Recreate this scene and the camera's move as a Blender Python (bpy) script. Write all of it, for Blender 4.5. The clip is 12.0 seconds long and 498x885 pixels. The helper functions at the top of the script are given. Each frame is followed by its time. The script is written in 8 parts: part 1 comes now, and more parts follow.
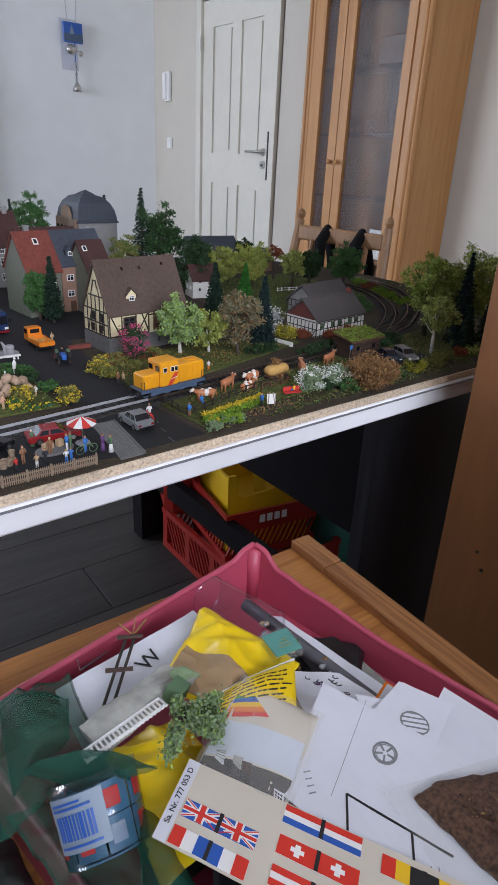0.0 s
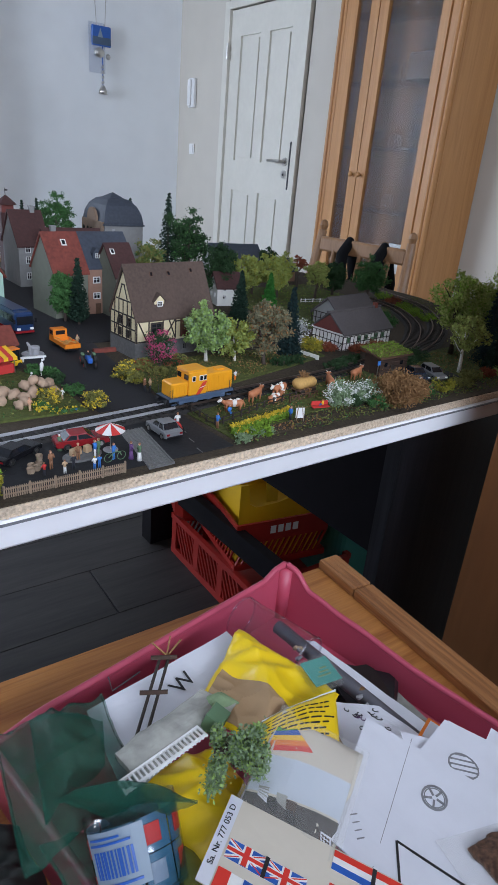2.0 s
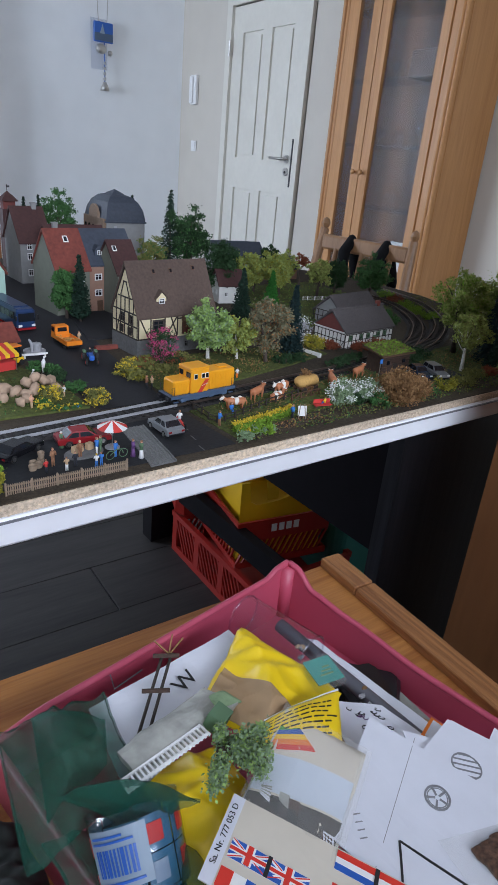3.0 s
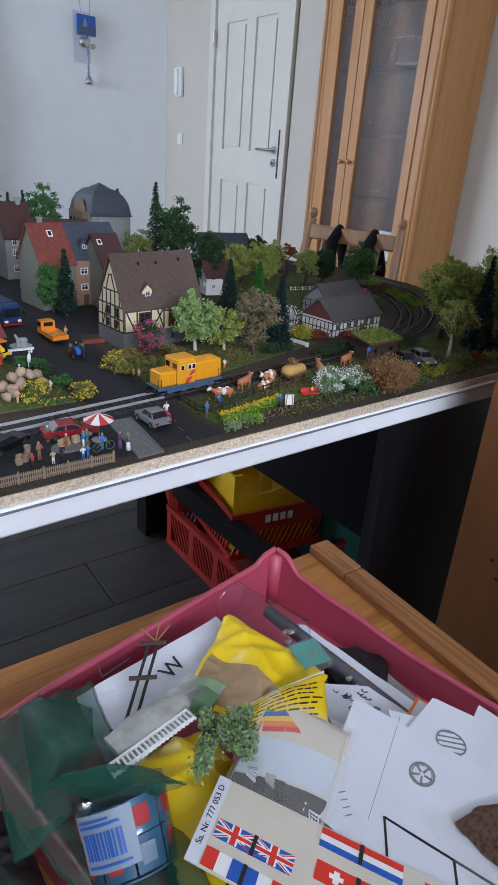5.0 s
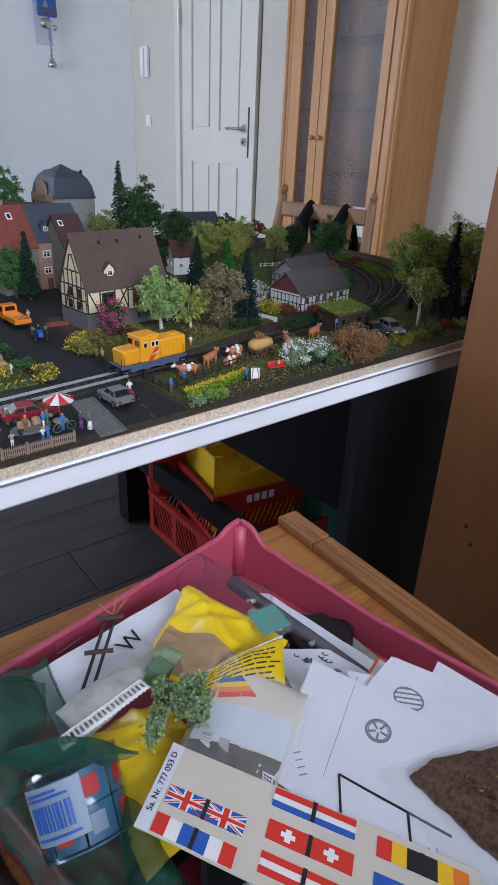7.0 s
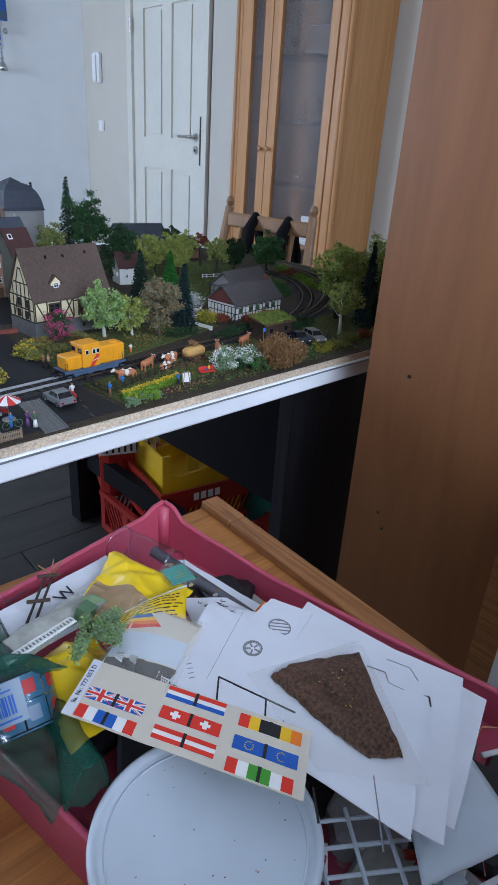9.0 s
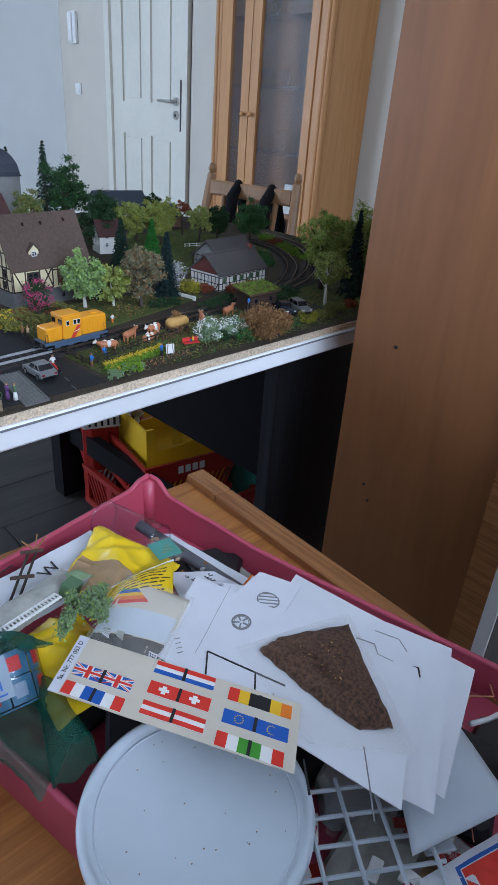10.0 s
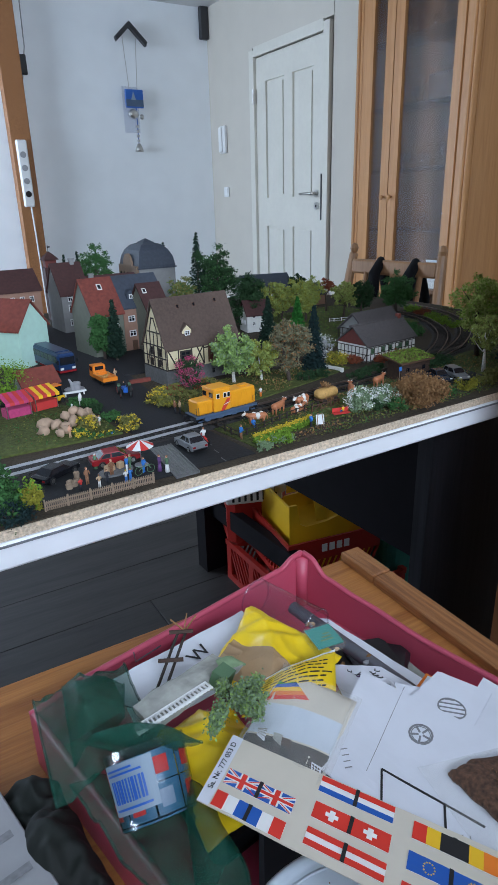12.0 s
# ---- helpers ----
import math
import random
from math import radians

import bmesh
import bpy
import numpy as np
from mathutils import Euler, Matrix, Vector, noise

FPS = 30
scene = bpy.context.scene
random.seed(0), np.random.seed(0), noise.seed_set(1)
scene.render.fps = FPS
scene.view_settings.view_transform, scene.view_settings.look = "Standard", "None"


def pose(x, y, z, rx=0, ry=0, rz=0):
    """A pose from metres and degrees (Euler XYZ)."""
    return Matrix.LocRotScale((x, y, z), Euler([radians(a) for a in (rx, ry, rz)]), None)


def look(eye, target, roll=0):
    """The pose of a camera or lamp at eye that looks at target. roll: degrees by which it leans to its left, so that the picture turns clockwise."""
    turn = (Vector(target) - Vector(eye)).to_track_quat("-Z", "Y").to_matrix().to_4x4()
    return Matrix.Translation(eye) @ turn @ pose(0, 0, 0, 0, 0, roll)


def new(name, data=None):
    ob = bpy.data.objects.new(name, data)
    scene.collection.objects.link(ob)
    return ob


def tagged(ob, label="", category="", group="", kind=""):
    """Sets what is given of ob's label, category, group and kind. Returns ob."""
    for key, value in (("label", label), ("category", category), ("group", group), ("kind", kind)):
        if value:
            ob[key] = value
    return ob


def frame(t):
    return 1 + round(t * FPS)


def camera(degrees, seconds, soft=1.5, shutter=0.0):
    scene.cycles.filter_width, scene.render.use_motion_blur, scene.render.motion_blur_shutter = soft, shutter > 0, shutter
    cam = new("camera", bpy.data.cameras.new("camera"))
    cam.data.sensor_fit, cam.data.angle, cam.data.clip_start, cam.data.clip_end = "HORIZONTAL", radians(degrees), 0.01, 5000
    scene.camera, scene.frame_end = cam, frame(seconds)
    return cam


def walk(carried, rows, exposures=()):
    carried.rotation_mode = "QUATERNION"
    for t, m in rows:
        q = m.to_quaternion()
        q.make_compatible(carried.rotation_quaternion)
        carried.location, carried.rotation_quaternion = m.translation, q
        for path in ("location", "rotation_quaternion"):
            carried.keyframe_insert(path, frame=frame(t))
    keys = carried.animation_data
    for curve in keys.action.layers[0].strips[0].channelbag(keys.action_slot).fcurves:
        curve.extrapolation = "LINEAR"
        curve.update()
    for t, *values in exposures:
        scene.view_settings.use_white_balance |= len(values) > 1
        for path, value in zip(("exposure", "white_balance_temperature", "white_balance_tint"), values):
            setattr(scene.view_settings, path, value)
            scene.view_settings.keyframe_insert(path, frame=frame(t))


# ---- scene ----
cam = camera(43.8, 12.0, soft=1.25)
PATH = [
    (0, (0.033, 0.032, 0.999), (1.126, 1.486, 0.167), 2.8),
    (0.5, (0.021, 0.047, 1.003), (1.111, 1.505, 0.175), 5.7),
    (1, (0.021, 0.052, 1.001), (1.113, 1.513, 0.181), 6.1),
    (1.5, (0.02, 0.054, 1.0), (1.104, 1.523, 0.185), 5.9),
    (2, (0.022, 0.054, 0.999), (1.105, 1.527, 0.186), 5.2),
    (2.5, (0.021, 0.056, 0.999), (1.102, 1.529, 0.185), 5.5),
    (4.5, (0.025, 0.052, 0.996), (1.106, 1.512, 0.159), 4.5),
    (5, (0.026, 0.05, 0.996), (1.116, 1.503, 0.159), 4.3),
    (5.5, (0.029, 0.047, 0.995), (1.123, 1.497, 0.158), 3.6),
    (6, (0.029, 0.046, 0.995), (1.128, 1.493, 0.158), 3.5),
    (6.5, (0.028, 0.046, 0.996), (1.132, 1.489, 0.159), 3.7),
    (7, (0.042, 0.04, 0.986), (1.157, 1.448, 0.106), 2.4),
    (7.2, (0.044, 0.028, 0.988), (1.151, 1.441, 0.106), 1.7),
    (8.8, (0.023, -0.052, 1.01), (1.235, 1.304, 0.178), 1.4),
    (9, (0.018, -0.038, 1.015), (1.24, 1.29, 0.152), 3.8),
    (9.5, (0.018, -0.042, 1.011), (1.251, 1.248, 0.109), 2.7),
    (10, (0.021, -0.032, 1.011), (1.259, 1.228, 0.074), 4.3),
    (10.5, (0.015, -0.016, 1.013), (1.224, 1.258, 0.057), 6.6),
    (11, (0.018, -0.009, 1.008), (1.158, 1.323, 0.045), 5.4),
    (11.5, (0.019, -0.006, 1.006), (1.157, 1.435, 0.213), 3.5),
    (12, (0.029, -0.001, 0.992), (0.971, 1.61, 0.272), -1.6),
]
# the clip's camera drifts from a warmer to a cooler white balance
BALANCE = [(0, 0, 7200, 18), (0.6, 0, 6900, 16), (2.5, 0, 6700, 14), (5.5, 0, 6750, 15), (7.0, 0, 6700, 17), (8.8, 0, 6200, 12), (9.5, 0, 6100, 11), (12, 0, 6350, 9)]
walk(cam, [(t, look(eye, target, roll)) for t, eye, target, roll in PATH], BALANCE)

# ---- light ----
world = bpy.data.worlds.new("world")
scene.world = world
world.use_nodes = True
wn = world.node_tree
sky = wn.nodes.new("ShaderNodeTexSky")
sky.sky_type, sky.sun_disc = "NISHITA", False
sky.sun_elevation, sky.sun_rotation = radians(40), radians(200)
wn.nodes["Background"].inputs[1].default_value = 0.1
wn.links.new(sky.outputs[0], wn.nodes["Background"].inputs[0])
scene.view_settings.exposure = 0.0


def area(name, m, w, h, watts, col):
    d = bpy.data.lights.new(name, "AREA")
    d.shape, d.size, d.size_y, d.energy, d.color = "RECTANGLE", w, h, watts, col
    ob = new(name, d)
    ob.matrix_world = m
    return ob


# daylight that enters through the two window openings
area("window_light", look((-0.1, -1.46, 1.5), (-0.1, 2.0, 1.15)), 1.9, 1.25, 97, (0.70, 0.82, 1.0))
area("window_light_side", look((-2.02, 4.2, 1.5), (1.0, 4.3, 1.2)), 1.8, 1.25, 145, (0.66, 0.80, 1.0))


# ---- materials ----
def mat(name, col, rough=0.6, metal=0.0, var=0.12, scale=60.0, bump=0.0, coat=0.0, alpha=1.0, island=0.0, spec=0.5, big=6.0):
    """Base colour with fine grain and broad blotches, at real size."""
    m = bpy.data.materials.new(name)
    m.use_nodes = True
    nt = m.node_tree
    b = nt.nodes["Principled BSDF"]
    b.inputs["Roughness"].default_value, b.inputs["Metallic"].default_value = rough, metal
    b.inputs["Coat Weight"].default_value, b.inputs["Alpha"].default_value = coat, alpha
    b.inputs["Specular IOR Level"].default_value = spec
    tc = nt.nodes.new("ShaderNodeTexCoord")
    geo = nt.nodes.new("ShaderNodeNewGeometry")
    n1, n2 = nt.nodes.new("ShaderNodeTexNoise"), nt.nodes.new("ShaderNodeTexNoise")
    n1.inputs["Scale"].default_value, n2.inputs["Scale"].default_value = scale, big
    n1.inputs["Detail"].default_value = 4
    for n in (n1, n2):
        nt.links.new(geo.outputs["Position"], n.inputs["Vector"])
    add = nt.nodes.new("ShaderNodeMath")
    nt.links.new(n1.outputs[0], add.inputs[0]), nt.links.new(n2.outputs[0], add.inputs[1])
    last = add.outputs[0]
    if island:
        mul = nt.nodes.new("ShaderNodeMath")
        mul.operation = "MULTIPLY_ADD"
        nt.links.new(geo.outputs["Random Per Island"], mul.inputs[0])
        mul.inputs[1].default_value = island
        nt.links.new(last, mul.inputs[2])
        last = mul.outputs[0]
    ramp = nt.nodes.new("ShaderNodeMapRange")
    ramp.inputs[1].default_value, ramp.inputs[2].default_value = 0.7, 1.3 + island
    ramp.inputs[3].default_value, ramp.inputs[4].default_value = 1 - var, 1 + var
    nt.links.new(last, ramp.inputs[0])
    mix = nt.nodes.new("ShaderNodeMix")
    mix.data_type, mix.blend_type = "RGBA", "MULTIPLY"
    mix.inputs[0].default_value = 1
    mix.inputs[6].default_value = (*col, 1)
    nt.links.new(ramp.outputs[0], mix.inputs[7])
    nt.links.new(mix.outputs[2], b.inputs["Base Color"])
    if bump:
        bp = nt.nodes.new("ShaderNodeBump")
        bp.inputs["Strength"].default_value, bp.inputs["Distance"].default_value = 0.6, bump
        nt.links.new(n1.outputs[0], bp.inputs["Height"])
        nt.links.new(bp.outputs[0], b.inputs["Normal"])
    return m


def wood(name, light, dark, axis=1, ring=30.0, stretch=0.08, rough=0.45, bump=0.0006, mixmid=0.5):
    """Long grain along one axis."""
    m = bpy.data.materials.new(name)
    m.use_nodes = True
    nt = m.node_tree
    b = nt.nodes["Principled BSDF"]
    b.inputs["Roughness"].default_value = rough
    geo, mp = nt.nodes.new("ShaderNodeNewGeometry"), nt.nodes.new("ShaderNodeMapping")
    sc = [1.0, 1.0, 1.0]
    sc[axis] = stretch
    mp.inputs["Scale"].default_value = sc
    nt.links.new(geo.outputs["Position"], mp.inputs[0])
    n1, n2 = nt.nodes.new("ShaderNodeTexNoise"), nt.nodes.new("ShaderNodeTexNoise")
    n1.inputs["Scale"].default_value, n1.inputs["Detail"].default_value, n1.inputs["Distortion"].default_value = ring, 3, 1.2
    n2.inputs["Scale"].default_value, n2.inputs["Detail"].default_value = ring * 9, 5
    for n in (n1, n2):
        nt.links.new(mp.outputs[0], n.inputs["Vector"])
    ad = nt.nodes.new("ShaderNodeMath")
    ad.operation = "MULTIPLY_ADD"
    ad.inputs[1].default_value = 0.45
    nt.links.new(n2.outputs[0], ad.inputs[0]), nt.links.new(n1.outputs[0], ad.inputs[2])
    r = nt.nodes.new("ShaderNodeValToRGB")
    r.color_ramp.elements[0].position, r.color_ramp.elements[1].position = 0.5, 0.95
    r.color_ramp.elements[0].color, r.color_ramp.elements[1].color = (*dark, 1), (*light, 1)
    nt.links.new(ad.outputs[0], r.inputs[0]), nt.links.new(r.outputs[0], b.inputs["Base Color"])
    bp = nt.nodes.new("ShaderNodeBump")
    bp.inputs["Strength"].default_value, bp.inputs["Distance"].default_value = 0.4, bump
    nt.links.new(n2.outputs[0], bp.inputs["Height"]), nt.links.new(bp.outputs[0], b.inputs["Normal"])
    return m


def glass(name, col=(1, 1, 1), rough=0.02, gloss=0.04, haze=0.6):
    m = bpy.data.materials.new(name)
    m.use_nodes = True
    nt = m.node_tree
    out = nt.nodes["Material Output"]
    tr, gl, mx = nt.nodes.new("ShaderNodeBsdfTransparent"), nt.nodes.new("ShaderNodeBsdfGlossy"), nt.nodes.new("ShaderNodeMixShader")
    tr.inputs[0].default_value, gl.inputs["Roughness"].default_value = (*col, 1), rough
    lw, pw = nt.nodes.new("ShaderNodeLayerWeight"), nt.nodes.new("ShaderNodeMath")
    lw.inputs[0].default_value = 0.5
    pw.operation = "POWER"
    pw.inputs[1].default_value = 3.0
    ma = nt.nodes.new("ShaderNodeMath")
    ma.operation = "MULTIPLY_ADD"
    ma.inputs[1].default_value, ma.inputs[2].default_value = haze, gloss
    nt.links.new(lw.outputs["Facing"], pw.inputs[0]), nt.links.new(pw.outputs[0], ma.inputs[0])
    nt.links.new(ma.outputs[0], mx.inputs[0])
    nt.links.new(tr.outputs[0], mx.inputs[1]), nt.links.new(gl.outputs[0], mx.inputs[2])
    nt.links.new(mx.outputs[0], out.inputs[0])
    return m


M = {}
for row in (
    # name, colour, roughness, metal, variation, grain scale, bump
    # white paint, tinted with the cool daylight that falls on the north wall
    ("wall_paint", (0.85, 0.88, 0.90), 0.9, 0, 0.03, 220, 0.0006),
    # cream paint, darkened for the weaker light on the door side
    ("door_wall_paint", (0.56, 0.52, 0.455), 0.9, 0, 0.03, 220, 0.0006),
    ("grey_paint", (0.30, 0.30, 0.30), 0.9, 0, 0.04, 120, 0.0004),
    ("ceiling_paint", (0.62, 0.62, 0.62), 0.9, 0, 0.03, 100, 0),
    # the door's white, darkened along with its wall to hold the shade
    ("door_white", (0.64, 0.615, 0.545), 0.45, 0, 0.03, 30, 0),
    ("steel", (0.55, 0.54, 0.52), 0.3, 1, 0.05, 80, 0),
    ("dark_metal", (0.06, 0.06, 0.065), 0.45, 0.6, 0.1, 80, 0),
    ("white_laminate", (0.82, 0.84, 0.87), 0.35, 0, 0.03, 40, 0),
    ("edge_strip", (0.16, 0.17, 0.19), 0.5, 0, 0.2, 60, 0),
    ("black_board", (0.005, 0.004, 0.006), 0.5, 0, 0.25, 40, 0.0003),
    ("red_plastic", (0.33, 0.016, 0.010), 0.4, 0, 0.1, 30, 0),
    ("yellow_plastic", (0.75, 0.45, 0.015), 0.4, 0, 0.06, 30, 0),
    ("white_plastic", (0.75, 0.75, 0.74), 0.4, 0, 0.06, 30, 0),
    ("green_plastic", (0.05, 0.27, 0.23), 0.4, 0, 0.08, 30, 0),
    ("pink_plastic", (0.50, 0.075, 0.125), 0.42, 0, 0.05, 25, 0.0002),
    ("paper", (0.66, 0.67, 0.72), 0.85, 0, 0.03, 90, 0),
    ("black_cloth", (0.008, 0.008, 0.009), 0.95, 0, 0.3, 400, 0.001),
    ("grey_item", (0.3, 0.3, 0.31), 0.6, 0, 0.1, 60, 0),
    ("asphalt", (0.018, 0.018, 0.021), 0.75, 0, 0.25, 500, 0.0004),
    ("plaza", (0.016, 0.017, 0.019), 0.7, 0, 0.3, 300, 0.0004),
    ("pavement_stone", (0.13, 0.13, 0.125), 0.85, 0, 0.2, 500, 0.0004),
    ("soil", (0.05, 0.038, 0.025), 0.95, 0, 0.5, 350, 0.002),
    ("grass_mat", (0.07, 0.085, 0.022), 0.95, 0, 0.55, 260, 0.0025),
    ("ballast", (0.024, 0.022, 0.021), 0.9, 0, 0.5, 900, 0.001),
    ("rail_metal", (0.72, 0.73, 0.76), 0.38, 0.7, 0.1, 300, 0),
    ("rusty_rail", (0.16, 0.12, 0.10), 0.45, 0.8, 0.2, 300, 0),
    ("sleeper", (0.014, 0.012, 0.011), 0.6, 0, 0.2, 300, 0),
    ("particle_board", (0.58, 0.47, 0.35), 0.9, 0, 0.45, 420, 0.0012),
    ("loco_yellow", (0.78, 0.33, 0.015), 0.4, 0, 0.05, 120, 0),
    ("loco_blue", (0.065, 0.105, 0.17), 0.5, 0, 0.1, 120, 0),
    ("loco_red", (0.6, 0.05, 0.03), 0.45, 0, 0.05, 100, 0),
    ("black_paint", (0.01, 0.01, 0.012), 0.3, 0, 0.1, 100, 0),
    ("window_dark", (0.012, 0.014, 0.018), 0.12, 0, 0.1, 100, 0),
    ("roof_brown", (0.080, 0.052, 0.040), 0.85, 0, 0.25, 300, 0.0006),
    ("roof_red", (0.18, 0.040, 0.027), 0.8, 0, 0.3, 180, 0.0006),
    ("roof_maroon", (0.055, 0.020, 0.018), 0.8, 0, 0.25, 200, 0.0006),
    ("roof_slate", (0.042, 0.052, 0.072), 0.7, 0, 0.2, 200, 0.0006),
    ("thatch", (0.085, 0.075, 0.075), 0.95, 0, 0.5, 500, 0.002),
    ("wall_green", (0.17, 0.18, 0.14), 0.85, 0, 0.08, 120, 0.0003),
    ("wall_grey", (0.23, 0.23, 0.225), 0.85, 0, 0.1, 120, 0.0003),
    ("wall_pinkish", (0.30, 0.17, 0.12), 0.85, 0, 0.1, 120, 0.0003),
    ("wall_cream", (0.66, 0.57, 0.36), 0.8, 0, 0.06, 120, 0.0003),
    ("wall_white", (0.66, 0.66, 0.62), 0.8, 0, 0.06, 120, 0.0003),
    ("wall_mint", (0.45, 0.66, 0.56), 0.8, 0, 0.06, 120, 0.0003),
    ("wall_yellow", (0.55, 0.5, 0.28), 0.8, 0, 0.06, 120, 0.0003),
    ("stone_base", (0.13, 0.13, 0.13), 0.9, 0, 0.25, 300, 0.0006),
    ("stone_arch", (0.21, 0.14, 0.095), 0.9, 0, 0.2, 300, 0.0006),
    ("timber", (0.03, 0.022, 0.017), 0.8, 0, 0.2, 300, 0),
    ("timber_red", (0.13, 0.03, 0.024), 0.8, 0, 0.2, 300, 0),
    ("wood_brown", (0.10, 0.05, 0.028), 0.7, 0, 0.25, 300, 0.0003),
    ("hut_wood", (0.055, 0.03, 0.02), 0.8, 0, 0.3, 300, 0.0004),
    ("hay", (0.5, 0.29, 0.09), 0.85, 0, 0.2, 500, 0.0008),
    ("cow_brown", (0.46, 0.17, 0.075), 0.5, 0, 0.12, 120, 0),
    ("cow_white", (0.75, 0.72, 0.66), 0.5, 0, 0.08, 120, 0),
    ("bark", (0.07, 0.05, 0.04), 0.95, 0, 0.4, 500, 0.001),
    ("birch_bark", (0.62, 0.6, 0.56), 0.8, 0, 0.35, 400, 0.0005),
    ("rock", (0.42, 0.29, 0.20), 0.9, 0, 0.3, 120, 0.001),
    ("car_silver", (0.24, 0.25, 0.26), 0.35, 0.4, 0.05, 100, 0),
    ("car_red", (0.25, 0.014, 0.018), 0.25, 0, 0.05, 100, 0),
    ("car_black", (0.008, 0.008, 0.010), 0.18, 0, 0.1, 100, 0),
    ("car_navy", (0.02, 0.03, 0.05), 0.25, 0, 0.1, 100, 0),
    ("truck_orange", (0.75, 0.21, 0.015), 0.4, 0, 0.06, 100, 0),
    ("bus_blue", (0.012, 0.035, 0.10), 0.3, 0, 0.1, 100, 0),
    ("tractor_blue", (0.02, 0.11, 0.42), 0.35, 0, 0.1, 100, 0),
    ("teal_wagon", (0.03, 0.30, 0.34), 0.45, 0, 0.1, 100, 0),
    ("rubber", (0.012, 0.012, 0.012), 0.8, 0, 0.1, 100, 0),
    ("skin", (0.62, 0.33, 0.21), 0.6, 0, 0.05, 100, 0),
    ("cloth_blue", (0.03, 0.17, 0.50), 0.7, 0, 0.08, 100, 0),
    ("cloth_red", (0.55, 0.035, 0.03), 0.7, 0, 0.08, 100, 0),
    ("cloth_white", (0.72, 0.72, 0.70), 0.7, 0, 0.05, 100, 0),
    ("cloth_green", (0.09, 0.17, 0.09), 0.7, 0, 0.08, 100, 0),
    ("cloth_purple", (0.12, 0.05, 0.16), 0.7, 0, 0.08, 100, 0),
    ("cloth_brown", (0.26, 0.12, 0.06), 0.7, 0, 0.08, 100, 0),
    ("cloth_dark", (0.02, 0.022, 0.03), 0.7, 0, 0.08, 100, 0),
    ("cloth_tan", (0.5, 0.34, 0.2), 0.7, 0, 0.08, 100, 0),
    ("fence_wood", (0.26, 0.19, 0.13), 0.8, 0, 0.15, 300, 0),
    ("bag_yellow", (0.82, 0.56, 0.012), 0.33, 0, 0.05, 60, 0.0006),
    ("bag_brown", (0.33, 0.21, 0.11), 0.8, 0, 0.12, 120, 0.0004),
    ("card_beige", (0.62, 0.56, 0.46), 0.7, 0, 0.05, 60, 0),
    ("ink_black", (0.012, 0.012, 0.013), 0.6, 0, 0.05, 60, 0),
    ("label_white", (0.22, 0.29, 0.36), 0.5, 0, 0.05, 60, 0),
    ("photo_dark", (0.035, 0.030, 0.028), 0.5, 0, 0.45, 60, 0),
    ("rod_grey", (0.10, 0.10, 0.115), 0.4, 0, 0.08, 60, 0),
    ("ink_grey", (0.2, 0.2, 0.21), 0.7, 0, 0.25, 400, 0),
    ("flag_red", (0.70, 0.035, 0.02), 0.4, 0, 0.03, 60, 0),
    ("flag_white", (0.82, 0.81, 0.78), 0.4, 0, 0.03, 60, 0),
    ("flag_blue", (0.015, 0.10, 0.42), 0.4, 0, 0.03, 60, 0),
    ("flag_yellow", (0.85, 0.50, 0.02), 0.4, 0, 0.03, 60, 0),
    ("flag_green", (0.06, 0.30, 0.03), 0.4, 0, 0.03, 60, 0),
    ("flag_orange", (0.80, 0.20, 0.02), 0.4, 0, 0.03, 60, 0),
    ("brown_flock", (0.085, 0.042, 0.025), 0.95, 0, 0.95, 620, 0.002),
    ("teal_card", (0.03, 0.27, 0.23), 0.4, 0, 0.05, 60, 0),
    ("label_blue", (0.045, 0.18, 0.27), 0.4, 0, 0.1, 80, 0),
    ("lid_white", (0.57, 0.63, 0.70), 0.35, 0, 0.03, 60, 0.0002),
    ("wrapper_dark", (0.005, 0.008, 0.006), 0.75, 0, 0.4, 90, 0.001),
    ("grey_board", (0.30, 0.30, 0.27), 0.8, 0, 0.3, 150, 0.0005),
    ("copper", (0.7, 0.33, 0.2), 0.35, 1, 0.05, 80, 0),
):
    M[row[0]] = mat(*row, spec=0.15 if row[0] in ("black_board", "black_cloth") else 0.3 if row[0] in ("asphalt", "plaza", "soil", "grass_mat") else 0.5)
for nm, col, var in (("leaf_light", (0.27, 0.32, 0.085), 0.45), ("leaf_birch", (0.24, 0.36, 0.11), 0.4), ("leaf_dark", (0.025, 0.06, 0.022), 0.5),
                     ("leaf_mid", (0.05, 0.135, 0.04), 0.5), ("leaf_olive", (0.17, 0.17, 0.05), 0.5), ("leaf_yellow", (0.26, 0.24, 0.03), 0.4),
                     ("leaf_grey", (0.17, 0.16, 0.095), 0.5), ("needle_dark", (0.014, 0.035, 0.022), 0.5), ("needle_blue", (0.012, 0.03, 0.03), 0.5),
                     ("leaf_thuja", (0.03, 0.16, 0.025), 0.4), ("blossom_pink", (0.50, 0.06, 0.17), 0.35), ("blossom_white", (0.72, 0.74, 0.70), 0.2),
                     ("blossom_yellow", (0.58, 0.43, 0.04), 0.3), ("dry_brown", (0.26, 0.14, 0.06), 0.4), ("leaf_rust", (0.22, 0.06, 0.03), 0.4),
                     ("grass_bright", (0.16, 0.28, 0.03), 0.4), ("grass_dull", (0.11, 0.12, 0.03), 0.5), ("leaf_sage", (0.19, 0.27, 0.15), 0.35), ("lilac_grey", (0.35, 0.35, 0.36), 0.3)):
    M[nm] = mat(nm, col, 0.85, 0, var, 400, 0, island=0.8, spec=0.25)
